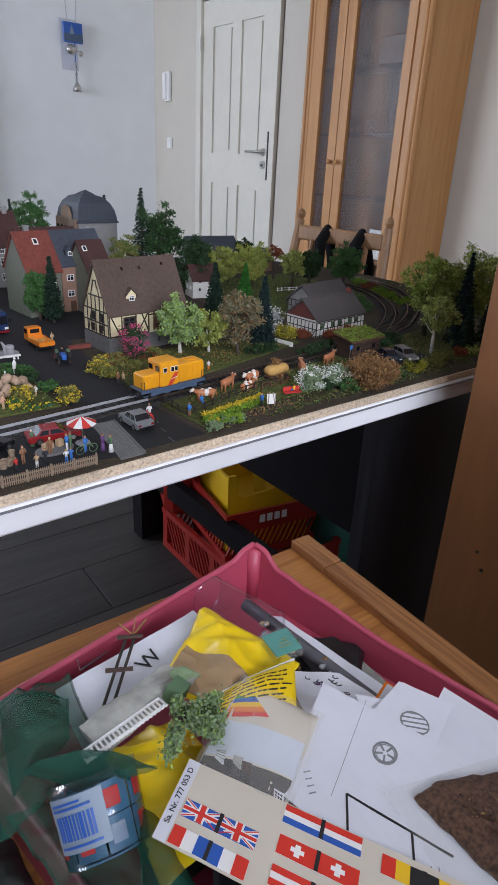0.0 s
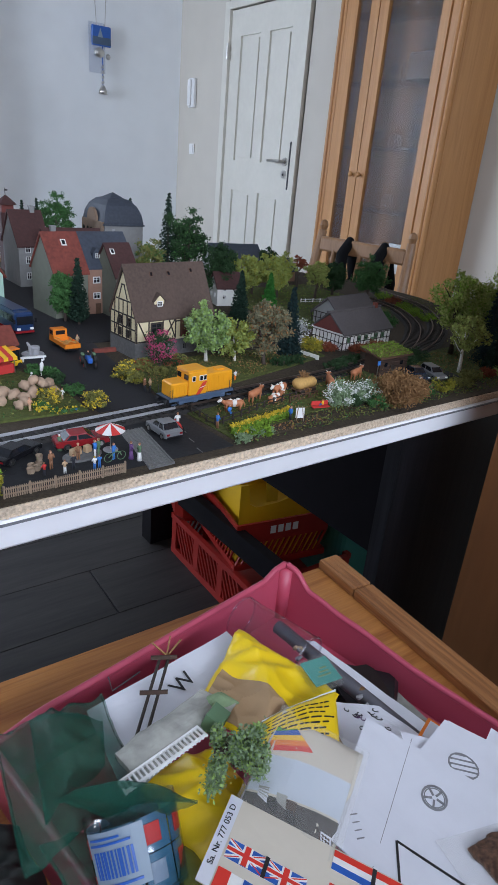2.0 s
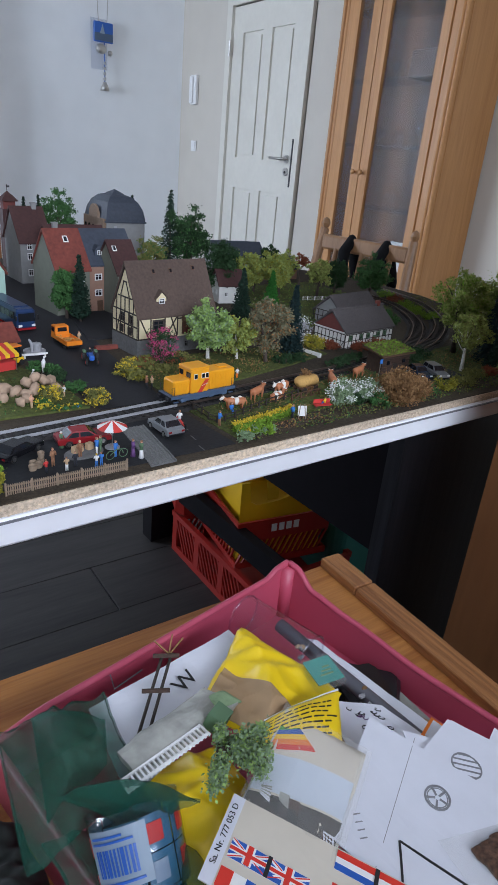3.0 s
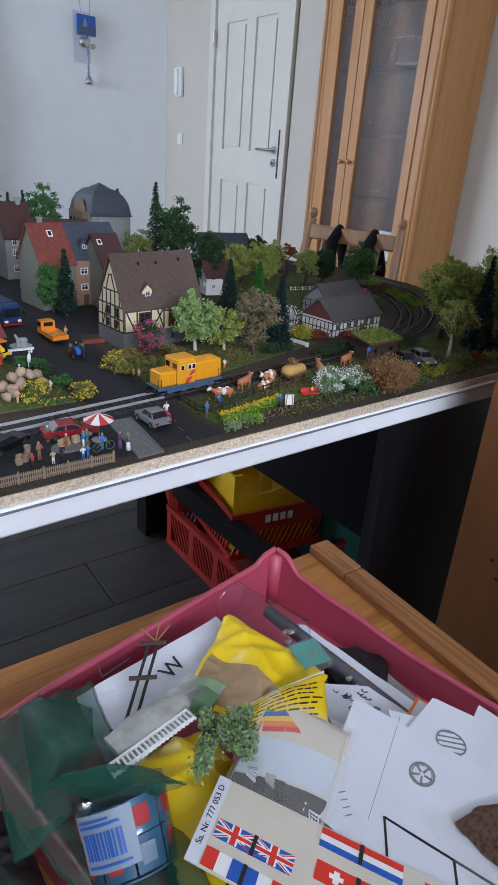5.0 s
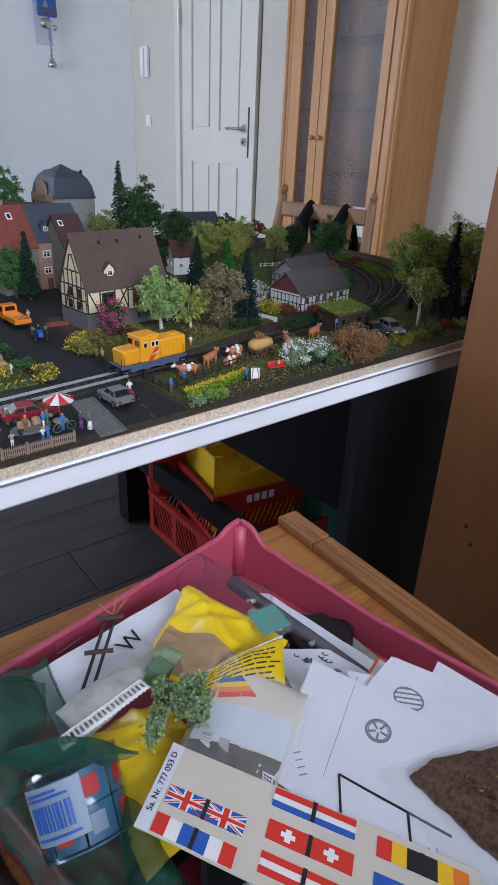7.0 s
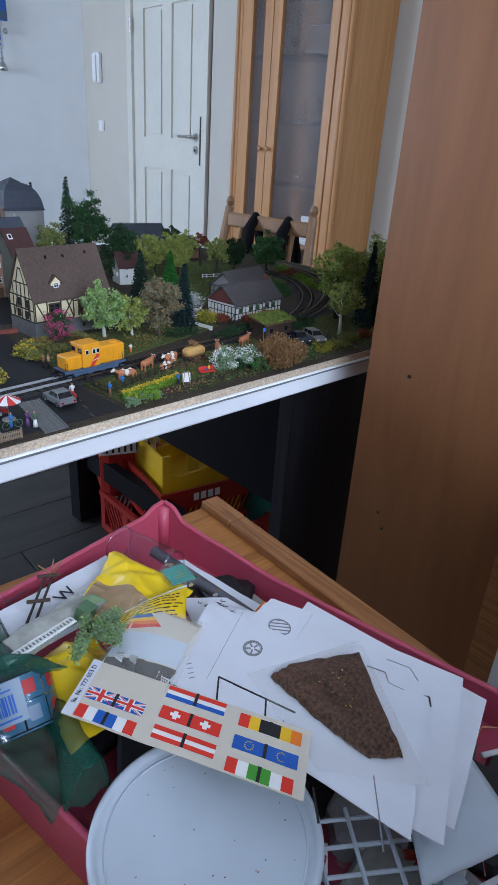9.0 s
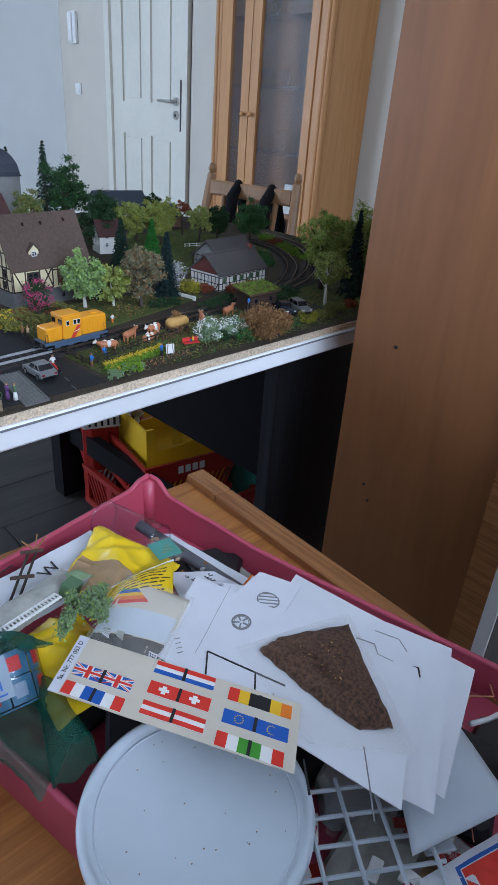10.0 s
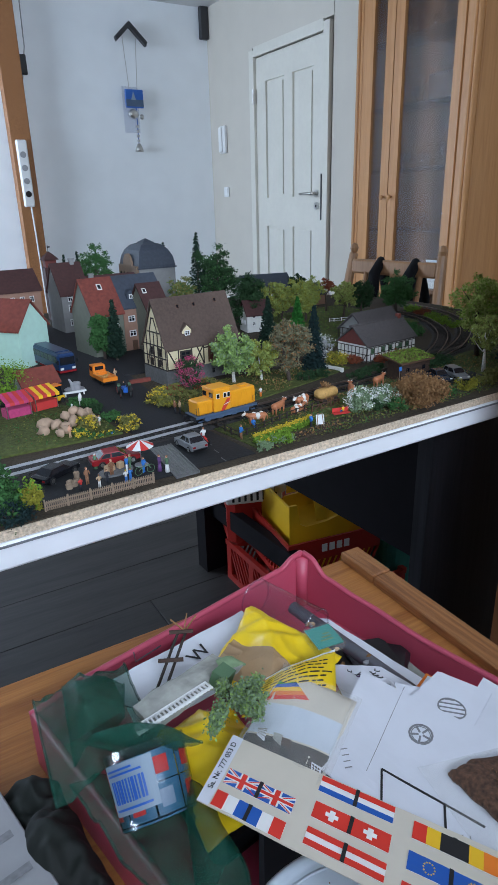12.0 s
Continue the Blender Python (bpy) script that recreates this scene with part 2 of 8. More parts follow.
M["pine"] = wood("pine", (0.50, 0.215, 0.058), (0.26, 0.085, 0.020), 0, 75, 0.05, 0.4, 0.0008)
M["pine_strip"] = wood("pine_strip", (0.42, 0.185, 0.065), (0.20, 0.075, 0.024), 1, 190, 0.035, 0.5, 0.0009)
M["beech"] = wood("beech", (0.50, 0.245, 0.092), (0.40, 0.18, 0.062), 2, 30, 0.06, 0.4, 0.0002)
# darker copy of beech: the shade inside the cabinet is in its colour
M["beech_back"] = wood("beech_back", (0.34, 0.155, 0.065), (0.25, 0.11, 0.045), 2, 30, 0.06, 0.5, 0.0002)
M["brown_veneer"] = wood("brown_veneer", (0.265, 0.103, 0.035), (0.20, 0.075, 0.025), 2, 14, 0.12, 0.5, 0.0002)
M["floor_wood"] = wood("floor_wood", (0.038, 0.033, 0.031), (0.012, 0.0105, 0.010), 0, 16, 0.10, 0.6, 0.0004)
M["black_panel"] = wood("black_panel", (0.026, 0.026, 0.032), (0.007, 0.007, 0.009), 2, 120, 0.03, 0.28, 0.0002)
M["chair_wood"] = wood("chair_wood", (0.34, 0.18, 0.085), (0.23, 0.115, 0.05), 2, 50, 0.08, 0.45, 0.0002)
M["glass"] = glass("glass")
M["cabinet_glass"] = glass("cabinet_glass", (0.93, 0.93, 0.92), 0.01, 0.035, 0.3)
M["clear_plastic"] = glass("clear_plastic", (0.90, 0.91, 0.94), 0.12)
M["green_film"] = mat("green_film", (0.006, 0.085, 0.055), 0.6, 0, 0.4, 700, 0.0004, alpha=0.38, spec=0.3)
M["clear_film"] = mat("clear_film", (0.75, 0.74, 0.70), 0.15, 0, 0.1, 200, 0, alpha=0.08)


# ---- building tools ----
class Form:
    """Collects simple solids into one bmesh."""

    def __init__(self):
        self.bm = bmesh.new()

    def add(self, verts, faces, m=None, slot=0):
        vs = [self.bm.verts.new(m @ Vector(v) if m else v) for v in verts]
        for f in faces:
            try:
                self.bm.faces.new([vs[i] for i in f]).material_index = slot
            except ValueError:
                pass
        return self

    def box(self, c, s, m=None, slot=0, taper=1.0, bevel=0.0):
        x, y, z = s[0] / 2, s[1] / 2, s[2] / 2
        if bevel:
            b = min(bevel, x * 0.9, y * 0.9)
            ring = lambda dx, dy, zz: [(c[0] + a, c[1] + d, c[2] + zz) for a, d in ((-dx + b, -dy), (dx - b, -dy), (dx, -dy + b), (dx, dy - b), (dx - b, dy), (-dx + b, dy), (-dx, dy - b), (-dx, -dy + b))]
            b2 = min(b, z * 0.9)
            inner = lambda zz: [(c[0] + (p[0] - c[0]) * (x - b2 * 0.7) / x, c[1] + (p[1] - c[1]) * (y - b2 * 0.7) / y, zz) for p in ring(x, y, 0)]
            v = inner(c[2] - z) + ring(x, y, -z + b2) + ring(x, y, z - b2) + inner(c[2] + z)
            f = [[7 - i for i in range(8)], [24 + i for i in range(8)]]
            for k in range(3):
                f += [[k * 8 + i, k * 8 + (i + 1) % 8, k * 8 + 8 + (i + 1) % 8, k * 8 + 8 + i] for i in range(8)]
            return self.add(v, f, m, slot)
        t = taper
        v = [(c[0] + a * x * (t if k > 0 else 1), c[1] + b * y * (t if k > 0 else 1), c[2] + k * z) for k in (-1, 1) for a, b in ((-1, -1), (1, -1), (1, 1), (-1, 1))]
        return self.add(v, [(3, 2, 1, 0), (4, 5, 6, 7), (0, 1, 5, 4), (1, 2, 6, 5), (2, 3, 7, 6), (3, 0, 4, 7)], m, slot)

    def tube(self, pts, radii, n=8, slot=0, cap=True, m=None):
        pts = [Vector(p) for p in pts]
        radii = radii if isinstance(radii, (list, tuple)) else [radii] * len(pts)
        v, f = [], []
        for i, p in enumerate(pts):
            d = (pts[min(i + 1, len(pts) - 1)] - pts[max(i - 1, 0)]).normalized()
            u = d.orthogonal().normalized() if i == 0 else (u - d * u.dot(d)).normalized()
            w = d.cross(u)
            v += [p + (u * math.cos(a) + w * math.sin(a)) * radii[i] for a in (2 * math.pi * k / n for k in range(n))]
        for i in range(len(pts) - 1):
            f += [(i * n + k, i * n + (k + 1) % n, i * n + n + (k + 1) % n, i * n + n + k) for k in range(n)]
        if cap:
            f += [[n - 1 - k for k in range(n)], [(len(pts) - 1) * n + k for k in range(n)]]
        return self.add(v, f, m, slot)

    def lathe(self, prof, n=16, slot=0, m=None, sx=1.0, sy=1.0):
        """prof: (radius, z) from below up, closed at both ends."""
        v = [(r * math.cos(a) * sx, r * math.sin(a) * sy, z) for r, z in prof for a in (2 * math.pi * k / n for k in range(n))]
        f = [(i * n + k, i * n + (k + 1) % n, i * n + n + (k + 1) % n, i * n + n + k) for i in range(len(prof) - 1) for k in range(n)]
        f += [[n - 1 - k for k in range(n)], [(len(prof) - 1) * n + k for k in range(n)]]
        return self.add(v, f, m, slot)

    def ball(self, c, r, slot=0, n=8, jitter=0.0, seed=1):
        rr = random.Random(seed)
        r = r if isinstance(r, (list, tuple)) else (r, r, r)
        k2 = max(3, n // 2)
        v = [(c[0], c[1], c[2] - r[2])]
        for i in range(1, k2):
            a = -math.pi / 2 + math.pi * i / k2
            for k in range(n):
                q = 1 + jitter * (rr.random() - 0.5)
                b = 2 * math.pi * k / n
                v.append((c[0] + r[0] * q * math.cos(a) * math.cos(b), c[1] + r[1] * q * math.cos(a) * math.sin(b), c[2] + r[2] * q * math.sin(a)))
        v.append((c[0], c[1], c[2] + r[2]))
        f = [(0, 1 + (k + 1) % n, 1 + k) for k in range(n)]
        for i in range(k2 - 2):
            o = 1 + i * n
            f += [(o + k, o + (k + 1) % n, o + n + (k + 1) % n, o + n + k) for k in range(n)]
        o, e = 1 + (k2 - 2) * n, len(v) - 1
        f += [(o + k, o + (k + 1) % n, e) for k in range(n)]
        return self.add(v, f, None, slot)

    def prism(self, poly, a, b, axis="x", m=None, slot=0):
        """A polygon, extruded from a to b along an axis. poly holds the other two coordinates in order (for z: x, y)."""
        put = {"x": lambda p, t: (t, p[0], p[1]), "y": lambda p, t: (p[0], t, p[1]), "z": lambda p, t: (p[0], p[1], t)}[axis]
        n = len(poly)
        v = [put(p, a) for p in poly] + [put(p, b) for p in poly]
        f = [[n - 1 - k for k in range(n)], [n + k for k in range(n)]] + [(k, (k + 1) % n, n + (k + 1) % n, n + k) for k in range(n)]
        return self.add(v, f, m, slot)


def mesh_of(name, form, mats, smooth=False):
    bm = form.bm
    bmesh.ops.recalc_face_normals(bm, faces=bm.faces)
    me = bpy.data.meshes.new(name)
    bm.to_mesh(me)
    bm.free()
    for m in mats if isinstance(mats, (list, tuple)) else [mats]:
        me.materials.append(M[m] if isinstance(m, str) else m)
    if smooth:
        me.polygons.foreach_set("use_smooth", [True] * len(me.polygons))
    return me


def part(name, form, mats, parent, label="", smooth=False, kind=""):
    ob = new(name, mesh_of(name, form, mats, smooth))
    ob.parent = parent
    return tagged(ob, label, kind=kind)


def thing(name, m, label, category, group="", kind=""):
    ob = new(name)
    ob.empty_display_size = 0.01
    ob.matrix_world = m
    return tagged(ob, label, category, group, kind)


def solid(name, form, mats, label, category, group="", kind="", m=None, smooth=False):
    ob = new(name, mesh_of(name, form, mats, smooth))
    if m:
        ob.matrix_world = m
    return tagged(ob, label, category, group, kind)


def B(c, s, **k):
    return Form().box(c, s, **k)


# ---- room ----
def slab(name, c, s, m, label, cat):
    return solid(name, B(c, s), m, label, cat, kind="structure")


floor = slab("floor", (0.5, 2.0, -0.055), (5.2, 7.2, 0.1), "black_paint", "dark grey wood-look plank floor", "floor")
plank = mesh_of("plank", B((0, 0, -0.0025), (1.196, 0.1885, 0.005), bevel=0.0012), "floor_wood")
for i in range(37):
    for j in range(5):
        c = -2.1 + 1.2 * j + (0.4 * i) % 1.2
        lo, hi = max(c - 0.598, -2.09), min(c + 0.598, 2.85)
        if hi - lo > 0.05:
            ob = new("plank", plank)
            ob.parent = floor
            ob.matrix_basis = pose((lo + hi) / 2, -1.4 + 0.19 * i, 0) @ Matrix.Diagonal(((hi - lo) / 1.196, 1, 1, 1))
slab("ceiling", (0.5, 2.0, 2.55), (5.2, 7.2, 0.1), "ceiling_paint", "plain white painted ceiling", "ceiling")
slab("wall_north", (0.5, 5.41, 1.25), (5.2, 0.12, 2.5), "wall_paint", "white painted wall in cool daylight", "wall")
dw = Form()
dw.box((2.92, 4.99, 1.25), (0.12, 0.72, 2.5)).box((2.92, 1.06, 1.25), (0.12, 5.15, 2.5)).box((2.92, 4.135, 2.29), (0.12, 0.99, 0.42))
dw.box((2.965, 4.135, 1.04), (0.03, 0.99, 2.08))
solid("wall_east", dw, "door_wall_paint", "cream white painted wall with a door, shade put into its paint", "wall", kind="structure")
ws = Form()
ws.box((-1.6, -1.56, 1.25), (1.0, 0.12, 2.5)).box((1.95, -1.56, 1.25), (2.1, 0.12, 2.5)).box((-0.1, -1.56, 0.4), (2.0, 0.12, 0.8)).box((-0.1, -1.56, 2.35), (2.0, 0.12, 0.3))
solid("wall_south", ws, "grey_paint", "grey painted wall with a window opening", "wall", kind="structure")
ww = Form()
ww.box((-2.16, 0.8, 1.25), (0.12, 4.8, 2.5)).box((-2.16, 5.3, 1.25), (0.12, 0.2, 2.5)).box((-2.16, 4.2, 0.4), (0.12, 2.0, 0.8)).box((-2.16, 4.2, 2.35), (0.12, 2.0, 0.3))
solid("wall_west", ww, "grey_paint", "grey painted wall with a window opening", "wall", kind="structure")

# unseen blocker, added to keep the window's light off the tray
slab("wall_low", (-0.05, -0.26, 0.495), (1.2, 0.06, 0.99), "grey_paint", "unseen low wall added to shade the tray from the window", "wall")

# door with two tall and two short recessed panels
door = thing("door_1", pose(2.86, 4.15, 0), "white panelled room door with steel handle, closed, shade put into its paint", "door", kind="structure")
W2 = 0.43
leaf = Form()
YS = (-W2, -0.30, -0.055, 0.055, 0.30, W2)
leaf.box((0.03, 0, 1.005), (0.03, 2 * W2, 2.0))
for y0, y1 in ((YS[0], YS[1]), (YS[2], YS[3]), (YS[4], YS[5])):
    leaf.box((0.007, (y0 + y1) / 2, 1.005), (0.016, y1 - y0, 2.0))
for y0, y1 in ((YS[1], YS[2]), (YS[3], YS[4])):
    for z0, z1 in ((0.005, 0.18), (0.82, 1.03), (1.84, 2.005)):
        leaf.box((0.007, (y0 + y1) / 2, (z0 + z1) / 2), (0.016, y1 - y0, z1 - z0))
    for z0, z1 in ((0.18, 0.82), (1.03, 1.84)):
        leaf.box((0.011, (y0 + y1) / 2, (z0 + z1) / 2), (0.014, y1 - y0 - 0.05, z1 - z0 - 0.05), taper=1.0)
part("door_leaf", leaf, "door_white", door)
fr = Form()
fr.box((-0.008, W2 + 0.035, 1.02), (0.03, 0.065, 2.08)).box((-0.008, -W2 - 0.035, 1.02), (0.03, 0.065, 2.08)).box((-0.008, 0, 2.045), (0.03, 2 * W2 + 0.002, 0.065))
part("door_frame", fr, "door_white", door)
hd = Form()
hd.tube([(-0.002, -0.36, 1.045), (-0.05, -0.36, 1.045), (-0.055, -0.34, 1.045), (-0.055, -0.225, 1.045)], 0.010, 10)
part("handle", hd, "steel", door, "brushed steel lever handle", smooth=True)
hd = Form()
hd.tube([(-0.001, -0.36, 1.045), (-0.012, -0.36, 1.045)], 0.026, 16).tube([(-0.001, -0.36, 0.965), (-0.012, -0.36, 0.965)], 0.026, 16)
part("rosette", hd, "steel", door)
part("keyhole", Form().tube([(-0.0125, -0.36, 0.962), (-0.0145, -0.36, 0.962)], 0.009, 10), "dark_metal", door)
part("lock_plate", B((-0.0255, -0.4365, 1.02), (0.004, 0.012, 0.3)), "dark_metal", door)
part("hinge", Form().tube([(-0.03, 0.428, 1.70), (-0.03, 0.428, 1.80)], 0.009, 8), "steel", door)

sw = thing("intercom", pose(2.858, 5.10, 1.50), "white intercom handset box on the wall", "intercom")
part("body", B((-0.015, 0, 0), (0.03, 0.09, 0.21), bevel=0.006), "white_plastic", sw)
part("handset", B((-0.038, 0.012, 0), (0.018, 0.045, 0.19), bevel=0.006), "white_plastic", sw)
sw = thing("light_switch", pose(2.858, 5.09, 1.09), "white square light switch on the wall", "switch")
part("plate", B((-0.005, 0, 0), (0.01, 0.08, 0.08), bevel=0.003), "white_plastic", sw)
part("rocker", B((-0.0125, 0, 0), (0.006, 0.055, 0.055), bevel=0.002), "white_plastic", sw)
solid("wall_bracket", B((2.82, 5.325, 2.42), (0.07, 0.045, 0.30), bevel=0.004), "dark_metal", "dark metal bracket high in the corner", "bracket")

# tall glazed display cabinet
cab = thing("display_cabinet", pose(2.56, 2.608, 0), "tall beech display cabinet with two glass doors", "cabinet")
cw, cd, ch = 0.418, 0.292, 2.1
part("side_panel", B((cd / 2, -cw + 0.012, ch / 2), (cd, 0.024, ch)), "beech", cab)
part("side_panel", B((cd / 2, cw - 0.012, ch / 2), (cd, 0.024, ch)), "beech", cab)
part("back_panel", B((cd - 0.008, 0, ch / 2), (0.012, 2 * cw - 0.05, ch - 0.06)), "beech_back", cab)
part("top_panel", B((cd / 2, 0, ch + 0.012), (cd + 0.03, 2 * cw + 0.03, 0.024)), "beech", cab)
part("plinth", B((cd / 2, 0, 0.06), (cd - 0.02, 2 * cw - 0.05, 0.12)), "beech", cab)
for k, sgn in enumerate((-1, 1)):
    f = Form()
    f.tube([(-0.012, sgn * (cw - 0.013), 0.06), (-0.012, sgn * (cw - 0.013), ch)], 0.011, 10)
    f.tube([(-0.008, sgn * (cw - 0.04), 0.06), (-0.008, sgn * (cw - 0.04), ch)], 0.010, 10)
    f.box((-0.005, sgn * (cw - 0.045), ch / 2), (0.012, 0.085, ch - 0.02))
    part("fluted_post", f, "beech", cab, smooth=False)
for k in range(5):
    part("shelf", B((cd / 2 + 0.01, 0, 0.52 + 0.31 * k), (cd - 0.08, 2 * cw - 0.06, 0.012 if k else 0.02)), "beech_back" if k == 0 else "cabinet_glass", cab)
for sgn in (-1, 1):
    lo, hi = (0.123, cw - 0.09) if sgn > 0 else (-0.117, cw - 0.09)
    c = sgn * (lo + hi) / 2
    d = part("door", B((-0.010, sgn * (lo + 0.030), 1.10), (0.02, 0.06, 1.96)).box((-0.010, sgn * (hi - 0.025), 1.10), (0.02, 0.05, 1.96)).box((-0.010, c, 2.04), (0.02, hi - lo - 0.11, 0.08)).box((-0.010, c, 0.20), (0.02, hi - lo - 0.11, 0.16)), "beech", cab)
    p = part("pane", B((-0.008, c, 1.14), (0.004, hi - lo - 0.112, 1.72)), "cabinet_glass", d)
    p.visible_shadow = False
    part("knob", Form().lathe([(0.004, 0), (0.006, 0.008), (0.013, 0.016), (0.013, 0.022), (0.006, 0.028)], 12, m=pose(-0.02, sgn * (lo + 0.028), 1.005, 0, -90, 0)), "beech", d, smooth=True)
rr = random.Random(4)
for k in range(16):
    z = 0.525 + 0.31 * (1 + k // 4) + 0.0
    r, h = rr.uniform(0.022, 0.04), rr.uniform(0.07, 0.15)
    f = Form().lathe([(r * 0.7, 0), (r * 0.75, 0.004), (r * 0.2, 0.01), (r * 0.2, h * 0.4), (r, h * 0.6), (r * 0.9, h)] if k % 2 else [(r * 0.8, 0), (r, h * 0.3), (r, h * 0.7), (r * 0.5, h)], 12)
    solid("drinking_glass", f, "cabinet_glass", "glassware standing on a cabinet shelf", "glass", "glassware in the cabinet", m=pose(2.64 + rr.uniform(0, 0.13), 2.57 - 0.22 + 0.15 * (k % 4) + rr.uniform(-0.03, 0.03), z), smooth=True)
solid("picture_card", B((2.66, 2.42, 0.605), (0.012, 0.2, 0.15)), "white_plastic", "framed card standing on the lowest shelf", "card")
solid("storage_box", B((2.71, 2.47, 1.512), (0.14, 0.22, 0.12), bevel=0.004), "wood_brown", "brown box on an upper cabinet shelf", "box")

# chair in front of the cabinet, its back towards the table
chair = thing("dining_chair", pose(1.39, 1.487, 0, 0, 0, 102), "brown wooden chair with ladder back, dark cloth on it", "chair")
for sx in (-0.19, 0.19):
    part("back_post", Form().tube([(sx, 0.02, 0), (sx, 0, 0.45), (sx * 0.86, -0.07, 0.83)], [0.016, 0.018, 0.014], 10).ball((sx * 0.86, -0.072, 0.845), (0.014, 0.014, 0.018)), "chair_wood", chair)
    part("leg", Form().tube([(sx, 0.38, 0), (sx, 0.38, 0.44)], [0.015, 0.018], 10), "chair_wood", chair)
part("top_rail", B((0, -0.062, 0.790), (0.318, 0.022, 0.045), bevel=0.006), "chair_wood", chair)
part("rail", B((0, -0.03, 0.60), (0.33, 0.02, 0.04), bevel=0.006), "chair_wood", chair)
for k in range(3):
    part("slat", Form().tube([(-0.1 + 0.1 * k, -0.032, 0.61), (-0.1 + 0.1 * k, -0.06, 0.78)], 0.009, 8), "chair_wood", chair)
part("seat", B((0, 0.19, 0.455), (0.42, 0.40, 0.03), bevel=0.01), "chair_wood", chair)
for sx in (-0.080, 0.048):
    f = Form()
    f.tube([(sx, -0.105, 0.50), (sx - 0.01, -0.10, 0.70), (sx, -0.085, 0.775), (sx, -0.062, 0.806), (sx, -0.03, 0.775), (sx, -0.02, 0.62)], [0.02, 0.022, 0.020, 0.018, 0.018, 0.02], 10)
    solid("cloth_strap", f, "black_cloth", "black cloth strap hanging over the chair back", "cloth", "straps on the chair", m=chair.matrix_world.copy(), smooth=True)

# wind chime on the far wall
chime = thing("wind_chime", pose(2.15, 5.30, 0), "blue and silver wind chime hanging on the wall", "wind chime")
part("roof", Form().prism([(-0.12, 2.22), (0, 2.33), (0.14, 2.20), (0.13, 2.17), (0, 2.29), (-0.11, 2.19)], -0.02, 0.02, "y"), "dark_metal", chime)
for sx in (-0.06, 0.05):
    part("string", Form().tube([(sx, 0, 2.23), (sx * 0.6, 0, 1.86)], 0.0025, 5), "steel", chime)
pl = part("plaque", B((0.0, 0, 1.80), (0.15, 0.02, 0.13), bevel=0.004), "tractor_blue", chime)
part("sea_band", B((0, -0.0105, 1.768), (0.146, 0.003, 0.05)), "loco_blue", pl)
part("sail", Form().prism([(-0.03, 1.79), (0.01, 1.79), (-0.01, 1.85)], -0.0125, -0.0101, "y"), "label_white", pl)
part("pane", B((-0.03, 0.012, 1.72), (0.13, 0.004, 0.33)), "clear_plastic", chime)
part("bead", Form().ball((-0.02, -0.01, 1.69), (0.045, 0.02, 0.035), n=10).ball((0.05, -0.01, 1.67), 0.02), "steel", chime, smooth=True)
part("cord", Form().tube([(0.01, 0, 1.74), (0.01, 0, 1.46)], 0.004, 6), "tractor_blue", chime)
for k in range(4):
    part("bell", Form().ball((0.01, 0, 1.60 - 0.035 * k), 0.013), "steel", chime, smooth=True)
part("bell", Form().lathe([(0.035, 1.415), (0.03, 1.44), (0.012, 1.475)], 12, m=pose(0.01, 0, 0)), "steel", chime, smooth=True)

# wooden post with a socket strip
post = thing("wooden_post", pose(1.195, 5.24, 0), "knotty pine post standing against the wall", "post")
part("beam", B((0, 0.0, 1.25), (0.15, 0.09, 2.5), bevel=0.006), "pine_strip", post)
strip = thing("socket_strip", pose(1.185, 5.188, 1.24, 0, 0, 0), "grey white socket strip fixed on the post", "power strip")
part("body", B((0, -0.02, 0), (0.075, 0.04, 0.46), bevel=0.008), "white_plastic", strip)
for k in range(4):
    part("socket", Form().tube([(0, -0.0385, -0.14 + 0.09 * k), (0, -0.042, -0.14 + 0.09 * k)], 0.022, 14), "grey_item" if k else "black_paint", strip)
part("cable", Form().tube([(0.01, -0.02, -0.23), (0.02, 0.0, -0.45), (0.03, -0.002, -1.2)], 0.006, 6), "white_plastic", strip)
plug = thing("hanging_cable", pose(1.32, 5.32, 0), "thin grey cable with a dark plug", "cable")
part("cord", Form().tube([(0.03, 0, 2.5), (0.02, 0, 2.1), (-0.03, 0, 1.85), (-0.05, 0, 1.4), (-0.09, 0, 1.3)], 0.004, 6), "grey_item", plug)
part("plug", B((-0.01, -0.015, 1.98), (0.05, 0.03, 0.13), bevel=0.006), "dark_metal", plug)

# ---- table, chest and what stands on the floor ----
T = 0.765          # top of the layout board
TURN = 2.4         # the table stands slightly askew
table = thing("table", pose(0.11, 0.453, 0, 0, 0, TURN), "large white topped table on a black frame", "table")
part("tabletop", B((0.06, 0.52, 0.7435), (1.62, 1.04, 0.023), bevel=0.002), "white_laminate", table, "white laminate table top with worn front edge")
part("edge_strip", B((0.06, -0.0012, 0.7528), (1.62, 0.003, 0.0008)), "edge_strip", table)
part("leg", B((0.66, 0.94, 0.36), (0.075, 0.05, 0.72)), "black_board", table)
part("leg", B((-0.30, 0.94, 0.36), (0.075, 0.05, 0.72)), "black_board", table)
part("leg", B((-0.30, 0.10, 0.36), (0.075, 0.05, 0.72)), "black_board", table)
part("crossbar", B((0.655, 0.62, 0.2075), (0.025, 0.58, 0.055)), "black_board", table)
part("side_panel", B((0.535, 0.34, 0.6155), (0.022, 0.50, 0.231)), "black_board", table)
part("front_panel", B((0.70, 0.078, 0.3655), (0.352, 0.024, 0.731)), "black_panel", table, "scratched black front panel")

